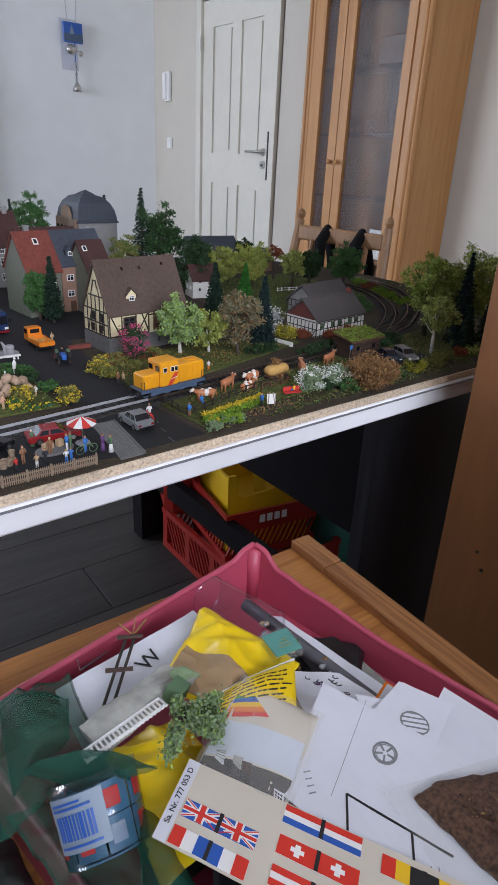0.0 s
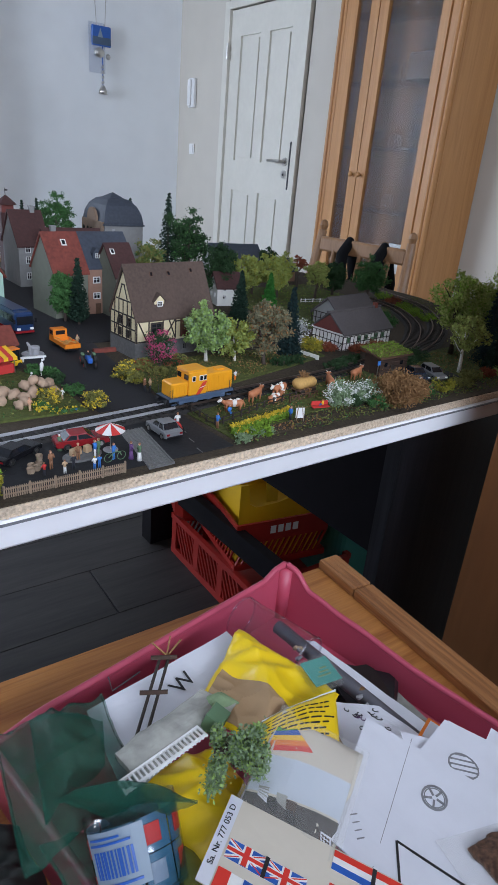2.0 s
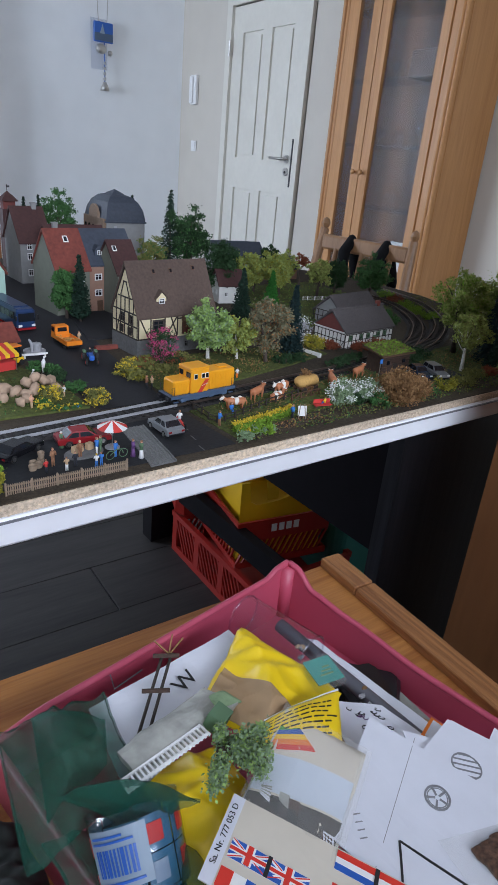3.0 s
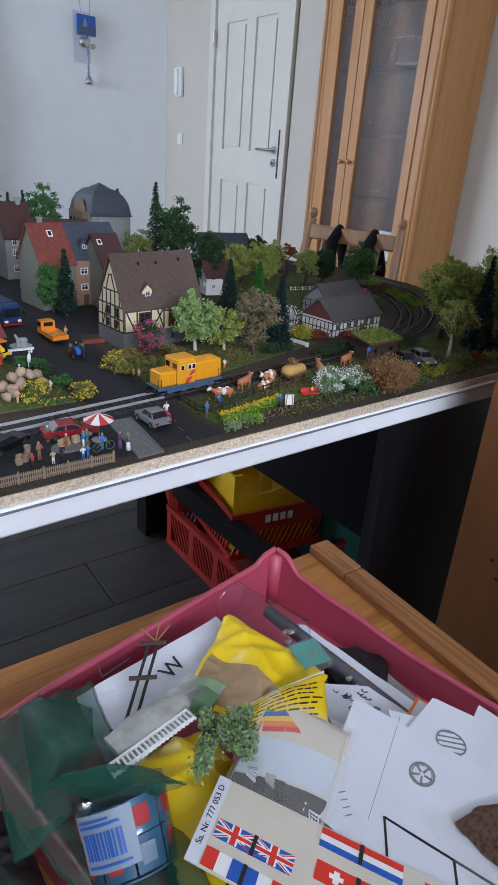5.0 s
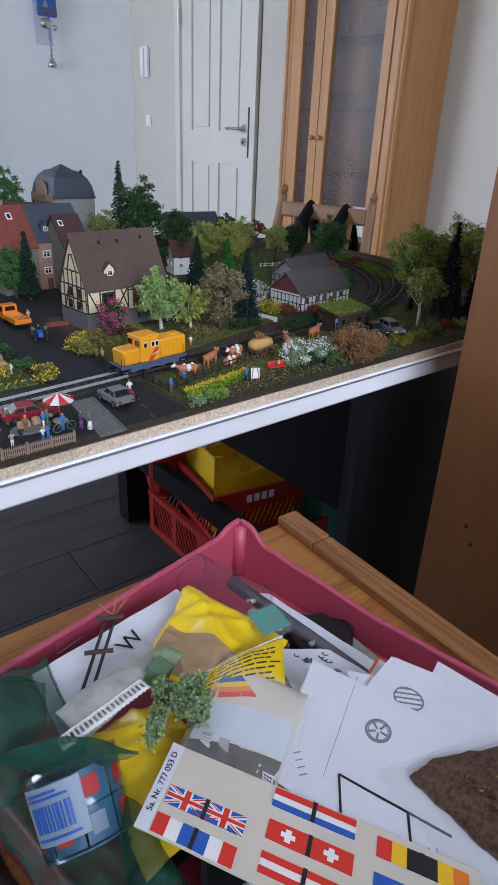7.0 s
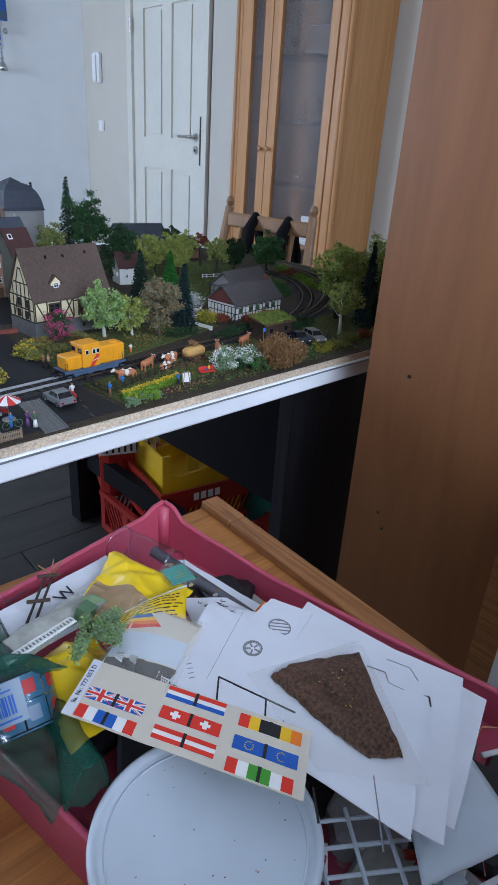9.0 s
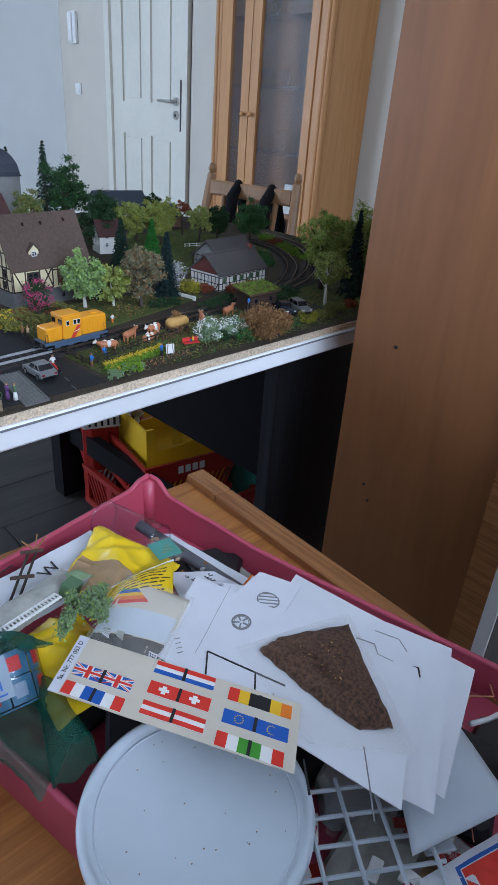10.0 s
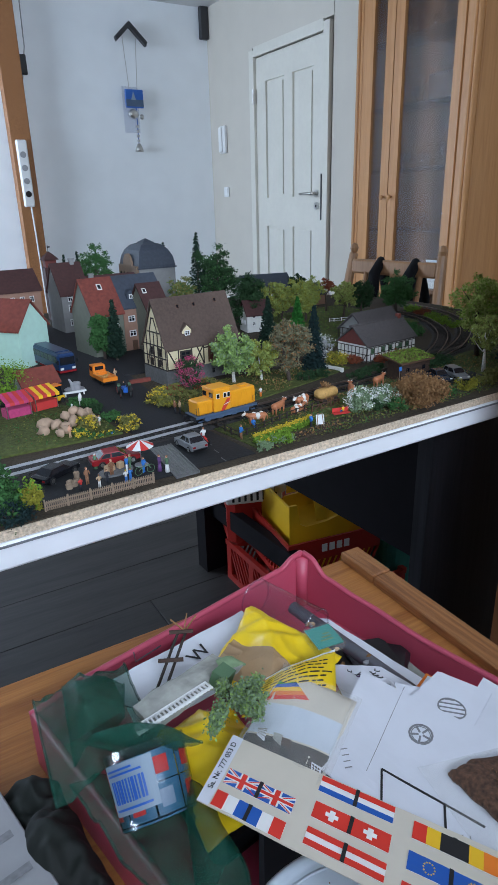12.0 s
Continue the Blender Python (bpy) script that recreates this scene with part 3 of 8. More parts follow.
BOARD = [(-0.72, 0.422), (0.0, 0.4515), (0.32, 0.4650), (0.62, 0.4775), (0.93, 0.4905), (1.00, 0.58), (1.085, 0.78), (1.135, 0.98), (1.13, 1.16), (1.05, 1.32), (0.90, 1.42), (0.60, 1.50), (-0.72, 1.50)]
board = thing("layout_board", pose(0, 0, 0), "model railway base board with rough chipboard edge", "model railway")
part("board", Form().prism(BOARD, 0.7552, 0.7638, "z"), "particle_board", board, "pale chipboard with a ragged front edge")
rim = random.Random(8)
f = Form()
for k in range(500):
    x = -0.3 + 1.22 * k / 500
    f.box((x, 0.4515 + 0.0416 * x - rim.random() * 0.0004, 0.7556 + 0.0080 * rim.random()), (rim.uniform(0.001, 0.0035), rim.uniform(0.0006, 0.0018), rim.uniform(0.0003, 0.0009)), m=None)
part("splintered_edge", f, "particle_board", board, kind="stuff")

# ---- pine chest and tall unit beside the camera ----
chest = thing("pine_chest", pose(0, 0, 0), "honey coloured pine chest with raised edge strips", "chest")
part("top", B((-0.1275, 0.0705, 0.694), (0.935, 0.575, 0.022), bevel=0.003), "pine", chest)
part("edge_strip", B((0, -0.0215, 0), (0.0185, 0.042, 0.008), bevel=0.0009, m=pose(0.3345, 0.3565, 0.7088, 0, 0, -1.8)), "pine_strip", chest)
part("edge_strip", B((0, -0.3035, 0), (0.0185, 0.52, 0.0075), bevel=0.0009, m=pose(0.3345, 0.3565, 0.7085, 0, 0, -1.8)), "pine_strip", chest)
part("body", B((-0.1275, 0.0705, 0.341), (0.90, 0.535, 0.682)), "pine", chest)

unit = thing("tall_shelf_unit", pose(0, 0, 0), "tall brown wooden shelf unit with plain side", "shelf unit")
part("side_panel", B((0.627, 0.2985, 1.03), (0.022, 0.2135, 2.06)), "brown_veneer", unit, "brown veneered side panel with small peg holes")
part("back_panel", B((0.85, 0.40, 1.03), (0.42, 0.01, 2.06)), "brown_veneer", unit)
part("front_post", B((0.625, 0.176, 0.45), (0.035, 0.030, 0.90)), "pine_strip", unit)
part("measuring_strip", B((0.606, 0.152, 0.45), (0.004, 0.015, 0.90)), "white_plastic", unit)
part("lower_panel", B((0.625, -0.02, 0.42), (0.02, 0.30, 0.84)), "pine_strip", unit)
for y, z in ((0.355, 0.595), (0.345, 0.575), (0.345, 0.785)):
    part("peg_hole", Form().tube([(0.6158, y, z), (0.615, y, z)], 0.0022, 8), "black_paint", unit)

# pink tray: corner at the back right, its sides run along u (to the left) and v (towards the viewer)
tray = thing("storage_tray", pose(0.262, 0.325, 0.705, 0, 0, 191.5), "pink plastic storage tray full of hobby supplies", "tray")
w, l, th = 0.212, 0.36, 0.003
def wall(pts, a, b, along):
    return Form().prism(pts, a, b, along)
back = [(0, 0), (w, 0), (w, 0.036), (w - 0.03, 0.040), (0.024, 0.0405), (0.016, 0.043), (0.010, 0.0455), (0, 0.046)]
part("back_wall", wall(back, 0, th, "y"), "pink_plastic", tray)
def swept(knots, n=6):
    """A soft line through (u, z) knots: level at each of them."""
    out = []
    for (u0, z0), (u1, z1) in zip(knots, knots[1:]):
        out += [(u0 + (u1 - u0) * k / n, z0 + (z1 - z0) * (0.5 - 0.5 * math.cos(math.pi * k / n))) for k in range(n)]
    return out + [knots[-1]]
top = swept([(th, 0.046), (0.009, 0.0455), (0.026, 0.0345), (0.055, 0.0315), (0.115, 0.0265), (l, 0.0295)])
part("side_wall", wall([(th, 0), (l, 0)] + top[::-1], 0, th, "x"), "pink_plastic", tray)
part("rim", Form().tube([(th * 0.5, u, z) for u, z in top], 0.0021, 8), "pink_plastic", tray, smooth=True)
top = swept([(0.002, 0.046), (0.010, 0.0455), (0.024, 0.0405), (w - 0.03, 0.0400), (w, 0.0360)])
part("rim", Form().tube([(u, th * 0.5, z) for u, z in top], 0.0021, 8), "pink_plastic", tray, smooth=True)
part("rim", Form().tube([(w - th * 0.5, th, 0.036), (w - th * 0.5, l, 0.034)], 0.0021, 8), "pink_plastic", tray, smooth=True)
part("corner_post", Form().tube([(0.004, 0.004, 0.004), (0.004, 0.004, 0.044)], [0.005, 0.0055], 14), "pink_plastic", tray, smooth=True)
side = [(th, 0), (l, 0), (l, 0.034), (th, 0.036)]
part("side_wall", wall(side, w - th, w, "x"), "pink_plastic", tray)
part("front_wall", B((w / 2, l - th / 2, 0.015), (w - 2 * th, th, 0.03)), "pink_plastic", tray)
part("bottom", B((w / 2, l / 2, 0.0025), (w - 2 * th - 0.0005, l - 2 * th - 0.0005, 0.004)), "pink_plastic", tray)

# ---- layout: tools for small scale things ----
def cloud(name, pts, size, mats, parent, label="", seed=1, flat=0.0, pick=None, kind=""):
    """Many small leaf flakes round the given points, as one mesh."""
    g = np.random.default_rng(seed)
    pts = np.asarray(pts, float)
    n = len(pts)
    a = g.normal(size=(n, 3))
    a /= np.linalg.norm(a, axis=1)[:, None]
    if flat:
        a[:, 2] *= 1 - flat
    b = np.cross(a, g.normal(size=(n, 3)))
    b /= np.linalg.norm(b, axis=1)[:, None]
    s = size * g.uniform(0.55, 1.3, (n, 1))
    v = np.stack([pts - a * s, pts + b * s * 0.6, pts + a * s, pts - b * s * 0.6], 1).reshape(-1, 3)
    me = bpy.data.meshes.new(name)
    me.from_pydata(v.tolist(), [], np.arange(4 * n).reshape(n, 4).tolist())
    for m in mats:
        me.materials.append(M[m])
    if pick is not None:
        me.polygons.foreach_set("material_index", np.asarray(pick, dtype=np.int32))
    ob = new(name, me)
    ob.parent = parent
    return tagged(ob, label, kind=kind)


def clumps(g, n, r, h0, h1, per, spread, hollow=0.35, wob=0.35):
    """Points in uneven clumps that fill an egg-shaped crown."""
    out = []
    for _ in range(n):
        d = g.normal(size=3)
        d /= np.linalg.norm(d)
        q = hollow + (1 - hollow) * g.random() ** 0.6
        q *= 1 + wob * (g.random() - 0.5)
        c = np.array([d[0] * r * q, d[1] * r * q, (h0 + h1) / 2 + d[2] * (h1 - h0) / 2 * q])
        out.append(c + g.normal(size=(per, 3)) * spread * np.array([1, 1, 0.8]))
    return np.concatenate(out)


def tree(x, y, h, r, leaf, label, bark="bark", seed=1, low=0.3, name="tree", n=70, per=26, group="trees on the layout", size=0.0020, bare=0.0, wob=0.5, spread=0.105):
    n, per = int(n * 1.15), int(per * 2.3)
    g = np.random.default_rng(seed)
    t = thing(name, pose(x, y, T, 0, 0, g.uniform(0, 360)), label, "tree", group)
    f = Form()
    lean = g.normal(size=2) * r * 0.12
    f.tube([(0, 0, -0.001), (lean[0] * 0.3, lean[1] * 0.3, h * 0.25), (lean[0], lean[1], h * 0.55), (lean[0] * 1.2, lean[1] * 1.2, h * 0.85)], [h * 0.028 + 0.0008, h * 0.02 + 0.0006, h * 0.013, h * 0.004], 7)
    for k in range(7):
        a, z = g.uniform(0, 6.28), h * g.uniform(0.22, 0.6)
        c = Vector((lean[0] * z / h, lean[1] * z / h, z))
        e = c + Vector((math.cos(a) * r * 0.75, math.sin(a) * r * 0.75, h * g.uniform(0.12, 0.3)))
        f.tube([c, c.lerp(e, 0.5) + Vector((0, 0, -h * 0.02)), e], [h * 0.010, h * 0.007, h * 0.003], 5)
    part("trunk", f, bark, t, smooth=True)
    cloud("crown", clumps(g, n, r, h * low, h, per, r * spread, wob=wob), size, leaf if isinstance(leaf, (list, tuple)) else [leaf], t, seed=seed,
          pick=(g.random(n * per) < 0.22).astype(int) if isinstance(leaf, (list, tuple)) else None)
    return t


def conifer(x, y, h, r, leaf, label, seed=1, low=0.08, name="fir_tree", rings=26, droop=0.5, group="conifers on the layout"):
    g = np.random.default_rng(seed)
    t = thing(name, pose(x, y, T), label, "tree", group)
    part("trunk", Form().tube([(0, 0, -0.001), (0, 0, h * 0.5), (0, 0, h * 0.97)], [h * 0.022, h * 0.014, 0.0004], 7), "bark", t)
    pts = []
    for k in range(rings):
        q = k / (rings - 1)
        z = h * (low + (1 - low) * q)
        rad = r * (1 - q) ** 0.85 + 0.001
        for _ in range(int(10 + 20 * (1 - q))):
            a, e = g.uniform(0, 6.28), rad * g.uniform(0.75, 1.1)
            for w in np.linspace(0.15, 1, 9):
                pts.append([math.cos(a) * e * w, math.sin(a) * e * w, z - droop * e * w * w + g.normal() * 0.0006])
    pts = np.array(pts) + g.normal(size=(len(pts), 3)) * 0.0007
    cloud("crown", pts, 0.0020, [leaf], t, seed=seed, flat=0.3)
    return t


def shrub(x, y, w, h, leaf, label, dots=None, seed=1, n=22, per=26, name="shrub", size=0.0014, share=0.28, group="shrubs on the layout", cat="shrub", low=0.0):
    g = np.random.default_rng(seed)
    per = int(per * 1.7)
    t = thing(name, pose(x, y, T), label, cat, group)
    f = Form()
    for k in range(5):
        a = g.uniform(0, 6.28)
        f.tube([(0, 0, -0.001), (math.cos(a) * w * 0.2, math.sin(a) * w * 0.2, h * 0.6)], [0.0009, 0.0004], 5)
    part("stem", f, "bark", t)
    p = clumps(g, n, w / 2, h * low, h, per, w * 0.08, 0.5, 0.4)
    p[:, 2] = np.maximum(p[:, 2], 0.0006)
    cloud("foliage", p, size, [leaf], t, seed=seed)
    if dots:
        q = clumps(g, n, w / 2 * 1.06, h * max(low, 0.12), h * 1.04, int(per * share) + 1, w * 0.07, 0.8, 0.25)
        q[:, 2] = np.maximum(q[:, 2], 0.001)
        cloud("blossom", q, size * 0.8, [dots], t, seed=seed + 7)
    return t


def grass(name, poly, n, mats, label, h=0.003, seed=3, size=0.0012):
    """Loose tufts strewn over a patch given by its corners."""
    g = np.random.default_rng(seed)
    P = np.array(poly)
    lo, hi = P.min(0), P.max(0)
    out = []
    while len(out) < n:
        q = g.uniform(lo, hi)
        c = False
        for (x1, y1), (x2, y2) in zip(P, np.roll(P, -1, 0)):
            if (y1 > q[1]) != (y2 > q[1]) and q[0] < (x2 - x1) * (q[1] - y1) / (y2 - y1) + x1:
                c = not c
        if c and noise.noise(Vector((q[0] * 40, q[1] * 40, seed))) > -0.25:
            out.append([q[0], q[1], T + 0.0015 + g.random() ** 2 * h])
    ob = cloud(name, out, size, mats, None, label, seed, pick=g.integers(0, len(mats), n), kind="stuff")
    return tagged(ob, category="grass")


def patch(name, poly, z, m, label, cat="ground"):
    return solid(name, Form().prism(poly, T - 0.0006, T + z, "z"), m, label, cat, kind="structure")


def dummy(x, y, rot, top, legs, label, h=0.0172, hair="cloth_brown", pose_arm=0.5, name="figurine", sit=False, skirt=False, z=0.0):
    """A painted scale figurine in one mesh."""
    f = Form()
    s = h / 1.75 * 0.95
    leg = 0.0 if sit else 0.85 * s
    if sit:
        for k in (-1, 1):
            f.tube([(k * 0.09 * s, 0, 0.42 * s), (k * 0.09 * s, -0.4 * s, 0.42 * s), (k * 0.09 * s, -0.42 * s, 0)], [0.09 * s, 0.08 * s, 0.06 * s], 6, 1)
        b = 0.4 * s
    else:
        if skirt:
            f.tube([(0, 0, 0.0), (0, 0, 0.85 * s)], [0.26 * s, 0.15 * s], 8, 1)
        else:
            for k in (-1, 1):
                f.tube([(k * 0.11 * s, -0.02 * s, 0), (k * 0.09 * s, 0, 0.45 * s), (k * 0.08 * s, 0, 0.88 * s)], [0.07 * s, 0.08 * s, 0.10 * s], 6, 1)
        b = 0.82 * s
    f.tube([(0, 0, b), (0, 0, b + 0.25 * s), (0, 0, b + 0.55 * s), (0, 0, b + 0.62 * s)], [0.17 * s, 0.16 * s, 0.21 * s, 0.08 * s], 8, 0)
    for k in (-1, 1):
        f.tube([(k * 0.21 * s, 0, b + 0.54 * s), (k * 0.29 * s, -0.05 * s, b + 0.28 * s), (k * 0.22 * s, -0.30 * s * pose_arm, b + (0.1 + 0.25 * pose_arm) * s)], [0.07 * s, 0.06 * s, 0.05 * s], 6, 0)
    f.ball((0, 0, b + 0.76 * s), (0.11 * s, 0.12 * s, 0.14 * s), 2, 8)
    f.ball((0, 0.025 * s, b + 0.81 * s), (0.118 * s, 0.12 * s, 0.11 * s), 3, 8)
    return solid(name, f, [top, legs, "skin", hair], label, "figurine", "figurines on the layout", m=pose(x, y, T + 0.0012 + z, 0, 0, rot), smooth=True)


def car(x, y, rot, paint, label, l=0.044, w=0.019, h=0.0150, name="model_car", estate=False, group="model cars", z=0.0015):
    t = thing(name, pose(x, y, T + z, 0, 0, rot), label, "model car", group)
    k = l / 0.044
    low = [(-0.022, 0.0035), (0.022, 0.0035), (0.0222, 0.0060), (0.021, 0.0082), (0.010, 0.0092), (-0.019, 0.0094), (-0.0222, 0.0085), (-0.0225, 0.0050)]
    f = Form()
    rings = [(-0.5, 0.94), (-0.44, 1.0), (0.44, 1.0), (0.5, 0.94)]
    v, fc = [], []
    n = len(low)
    for q, sc in rings:
        v += [(p[0] * k * sc, q * w, 0.0035 + (p[1] - 0.0035) * sc * h / 0.0150) for p in low]
    for i in range(3):
        fc += [(i * n + j, i * n + (j + 1) % n, i * n + n + (j + 1) % n, i * n + n + j) for j in range(n)]
    fc += [list(range(n)), [3 * n + j for j in range(n)][::-1]]
    f.add(v, fc)
    top = h
    roof = [(-0.0195 if estate else -0.0165, 0.0094 * h / 0.015), (-0.0165 if estate else -0.0105, top), (0.003, top), (0.0105, 0.0093 * h / 0.015)]
    v = [(p[0] * k, sgn * w * (0.45 if j in (0, 3) else 0.37), p[1]) for sgn in (-1, 1) for j, p in enumerate(roof)]
    f.add(v, [(0, 1, 2, 3), (7, 6, 5, 4), (0, 4, 5, 1), (1, 5, 6, 2), (2, 6, 7, 3)])
    part("body", f, paint, t)
    zt = 0.0094 * h / 0.015
    for sgn in (-1, 1):
        g = Form()
        for a, b in ((0.06, 0.40), (0.46, 0.92)):
            q = lambda s, u: ((roof[0][0] * (1 - u) + roof[1][0] * u) * (1 - s) + (roof[3][0] * (1 - u) + roof[2][0] * u) * s)
            g.add([(q(s, u) * k, sgn * (w * (0.45 - 0.08 * u) + 0.0002), zt + (top - zt) * u) for s, u in ((a, 0.12), (b, 0.12), (b, 0.86), (a, 0.86))], [(0, 1, 2, 3)])
        part("side_window", g, "window_dark", t)
    for (p0, p1), nm in (((roof[3], roof[2]), "windscreen"), ((roof[0], roof[1]), "rear_window")):
        d = 0.0002 if nm == "windscreen" else -0.0002
        g = Form().add([((p0[0] + (p1[0] - p0[0]) * u) * k + d, s * w * (0.42 - 0.07 * u), p0[1] + (p1[1] - p0[1]) * u + 0.0001) for s, u in ((-1, 0.1), (1, 0.1), (1, 0.9), (-1, 0.9))], [(0, 1, 2, 3)])
        part(nm, g, "window_dark", t)
    for sx in (-0.0135, 0.0140):
        for sy in (-1, 1):
            wl = part("wheel", Form().tube([(sx * k, sy * (w * 0.5 - 0.0035), 0.0034), (sx * k, sy * (w * 0.5 + 0.0002), 0.0034)], 0.0034, 12), "rubber", t)
            part("hubcap", Form().tube([(sx * k, sy * (w * 0.5 + 0.0001), 0.0034), (sx * k, sy * (w * 0.5 + 0.0005), 0.0034)], 0.0019, 10), "steel", wl)
    for sy in (-1, 1):
        part("headlight", B((0.0213 * k, sy * w * 0.34, 0.0068 * h / 0.015), (0.0014, 0.0036, 0.0018)), "cloth_white", t)
        part("tail_light", B((-0.0219 * k, sy * w * 0.36, 0.0070 * h / 0.015), (0.0012, 0.003, 0.0018)), "car_red", t)
    part("bumper", B((0.0221 * k, 0, 0.0045), (0.001, w * 0.86, 0.0013)), "black_paint", t)
    part("bumper", B((-0.0224 * k, 0, 0.0045), (0.001, w * 0.86, 0.0013)), "black_paint", t)
    return t


def window(parent, c, w, h, face, frame_mat="cloth_white", cross=True, d=0.0006):
    """A framed pane on a wall that faces -y (face 'y') or -x (face 'x')."""
    m = pose(*c) if face == "y" else pose(*c, 0, 0, -90)
    b = min(w, h) * 0.12
    rim = [(x * (w / 2 - i), y, z * (h / 2 - i)) for y in (0.0, -2 * d) for i in (0, b) for x, z in ((-1, -1), (1, -1), (1, 1), (-1, 1))]
    fc = []
    for k in range(4):
        n = (k + 1) % 4
        fc += [(8 + k, 8 + n, 12 + n, 12 + k), (4 + k, 4 + n, n, k), (k, n, 8 + n, 8 + k), (12 + k, 12 + n, 4 + n, 4 + k)]
    win = part("window", Form().add(rim, fc, m), frame_mat, parent)
    if cross:
        part("glazing_bar", Form().box((0, -d * 0.9, 0), (b * 0.7, 1.6 * d, h - 2 * b), m=m), frame_mat, win)
        part("glazing_bar", Form().box((0, -d * 0.8, h * 0.12), (w - 2 * b, 1.4 * d, b * 0.6), m=m), frame_mat, win)
    part("pane", Form().box((0, -d * 0.3, 0), (w - 2 * b, d * 0.6, h - 2 * b), m=m), "window_dark", win)


def house(x, y, rot, w, d, eave, ridge, wallm, roofm, label, front=(), gable=(), over=0.004, chimney=None, door=None, base=None, name="model_house", gable_m=None, skylights=(), sky_m="cloth_white"):
    """Ridge along local x; the origin is the front left corner, the front faces -y."""
    t = thing(name, pose(x, y, T, 0, 0, rot), label, "model house", "model houses")
    part("wall", Form().prism([(0, -0.001), (d, -0.001), (d, eave), (d / 2, ridge - 0.002), (0, eave)], 0, w, "x"), wallm, t)
    if gable_m:
        part("gable", Form().prism([(0.0, eave), (d, eave), (d / 2, ridge - 0.002)], -0.0006, -0.0001, "x"), gable_m, t)
    if base:
        part("base", B((w / 2, d / 2, base / 2), (w + 0.0016, d + 0.0016, base)), "stone_base", t)
    sl = (ridge - eave) / (d / 2)
    th = 0.0022
    rf = Form()
    ex = over * 0.8
    rf.prism([(-over, eave - sl * over), (d / 2, ridge), (d + over, eave - sl * over), (d + over, eave - sl * over + th), (d / 2, ridge + th * 1.2), (-over, eave - sl * over + th)], -ex, w + ex, "x")
    part("roof", rf, roofm, t)
    for row in skylights:
        u, v, s = row
        yy, zz = d / 2 * v, eave + sl * d / 2 * v + th
        part("skylight", B((0, 0, 0), (s, s * 1.3, 0.0012), m=pose(u * w, yy, zz + 0.0004, math.degrees(math.atan(sl)), 0, 0)).box((0, 0, 0.0002), (s * 0.6, s * 0.9, 0.0014), m=pose(u * w, yy, zz + 0.0004, math.degrees(math.atan(sl)), 0, 0), slot=1), [sky_m, "window_dark"], t)
    for u, z, ww, hh in front:
        window(t, (u * w, 0, z), ww, hh, "y")
    for v, z, ww, hh in gable:
        window(t, (0, v * d, z), ww, hh, "x")
    if door:
        u, ww, hh = door
        part("door", B((u * w, -0.0005, hh / 2), (ww, 0.001, hh)), "wood_brown", t)
    if chimney:
        u, v, s, hh = chimney
        part("chimney", B((u * w, v * d, ridge + hh / 2 - s), (s, s, hh + s)).box((u * w, v * d, ridge + hh - s * 0.5), (s * 1.25, s * 1.25, s * 0.3)), "wall_grey", t)
    return t


def beams(t, segs, face, w, mats="timber", d=0.0005, off=0.0):
    """Dark beams on a wall: segments in wall coordinates (u along, z up)."""
    for (u0, z0), (u1, z1) in segs:
        l = math.hypot(u1 - u0, z1 - z0)
        a = math.degrees(math.atan2(z1 - z0, u1 - u0))
        base = pose((u0 + u1) / 2, -d / 2 - off, (z0 + z1) / 2, 0, -a, 0) if face == "y" else pose(-d / 2 - off, (u0 + u1) / 2, (z0 + z1) / 2, 0, 0, -90) @ pose(0, 0, 0, 0, a, 0)
        part("beam", Form().box((0, 0, 0), (l, d, w), m=base), mats, t)


# ---- layout: ground ----
INNER = [(p[0] + (0.004 if p[0] < 0 else -0.006 if p[0] > 0.9 else 0), p[1] + (0.0014 if p[1] < 0.5 else -0.004)) for p in BOARD]
part("ground", Form().prism(INNER, 0.7636, 0.7650, "z"), "soil", board, "dark brown scenic ground")
patch("asphalt_square", [(-0.2, 0.462), (0.316, 0.4775), (0.305, 0.585), (-0.2, 0.535)], 0.0010, "plaza", "black asphalt square before the tracks", "pavement")
patch("road", [(0.236, 0.598), (0.306, 0.600), (0.312, 0.70), (0.318, 0.80), (0.335, 0.95), (0.36, 1.25), (0.30, 1.35), (0.24, 1.3), (0.245, 0.95), (0.06, 0.90), (-0.2, 0.88), (-0.2, 0.78), (0.12, 0.79), (0.225, 0.77)], 0.0010, "asphalt", "dark grey model road through the village", "road")
patch("yard", [(0.313, 0.835), (0.40, 0.835), (0.42, 0.99), (0.338, 0.99)], 0.0018, "asphalt", "dark paved yard between the houses", "pavement")
patch("lawn", [(-0.05, 0.608), (0.228, 0.606), (0.222, 0.70), (0.19, 0.765), (0.10, 0.775), (-0.05, 0.77)], 0.0022, "grass_mat", "mossy green model lawn island", "grass")
patch("verge", [(0.312, 0.605), (0.42, 0.628), (0.52, 0.655), (0.60, 0.68), (0.60, 0.735), (0.45, 0.735), (0.34, 0.735), (0.318, 0.73)], 0.0016, "grass_mat", "mossy verge before the timber house", "grass")
patch("meadow", [(0.325, 0.478), (0.42, 0.512), (0.50, 0.52), (0.75, 0.528), (0.90, 0.56), (0.86, 0.655), (0.62, 0.625), (0.42, 0.578), (0.315, 0.562)], 0.0014, "grass_mat", "rough green meadow beside the track", "grass")
patch("far_meadow", [(0.66, 0.80), (0.95, 0.88), (0.95, 1.15), (0.66, 1.12)], 0.0016, "grass_mat", "green meadow behind the farm", "grass")
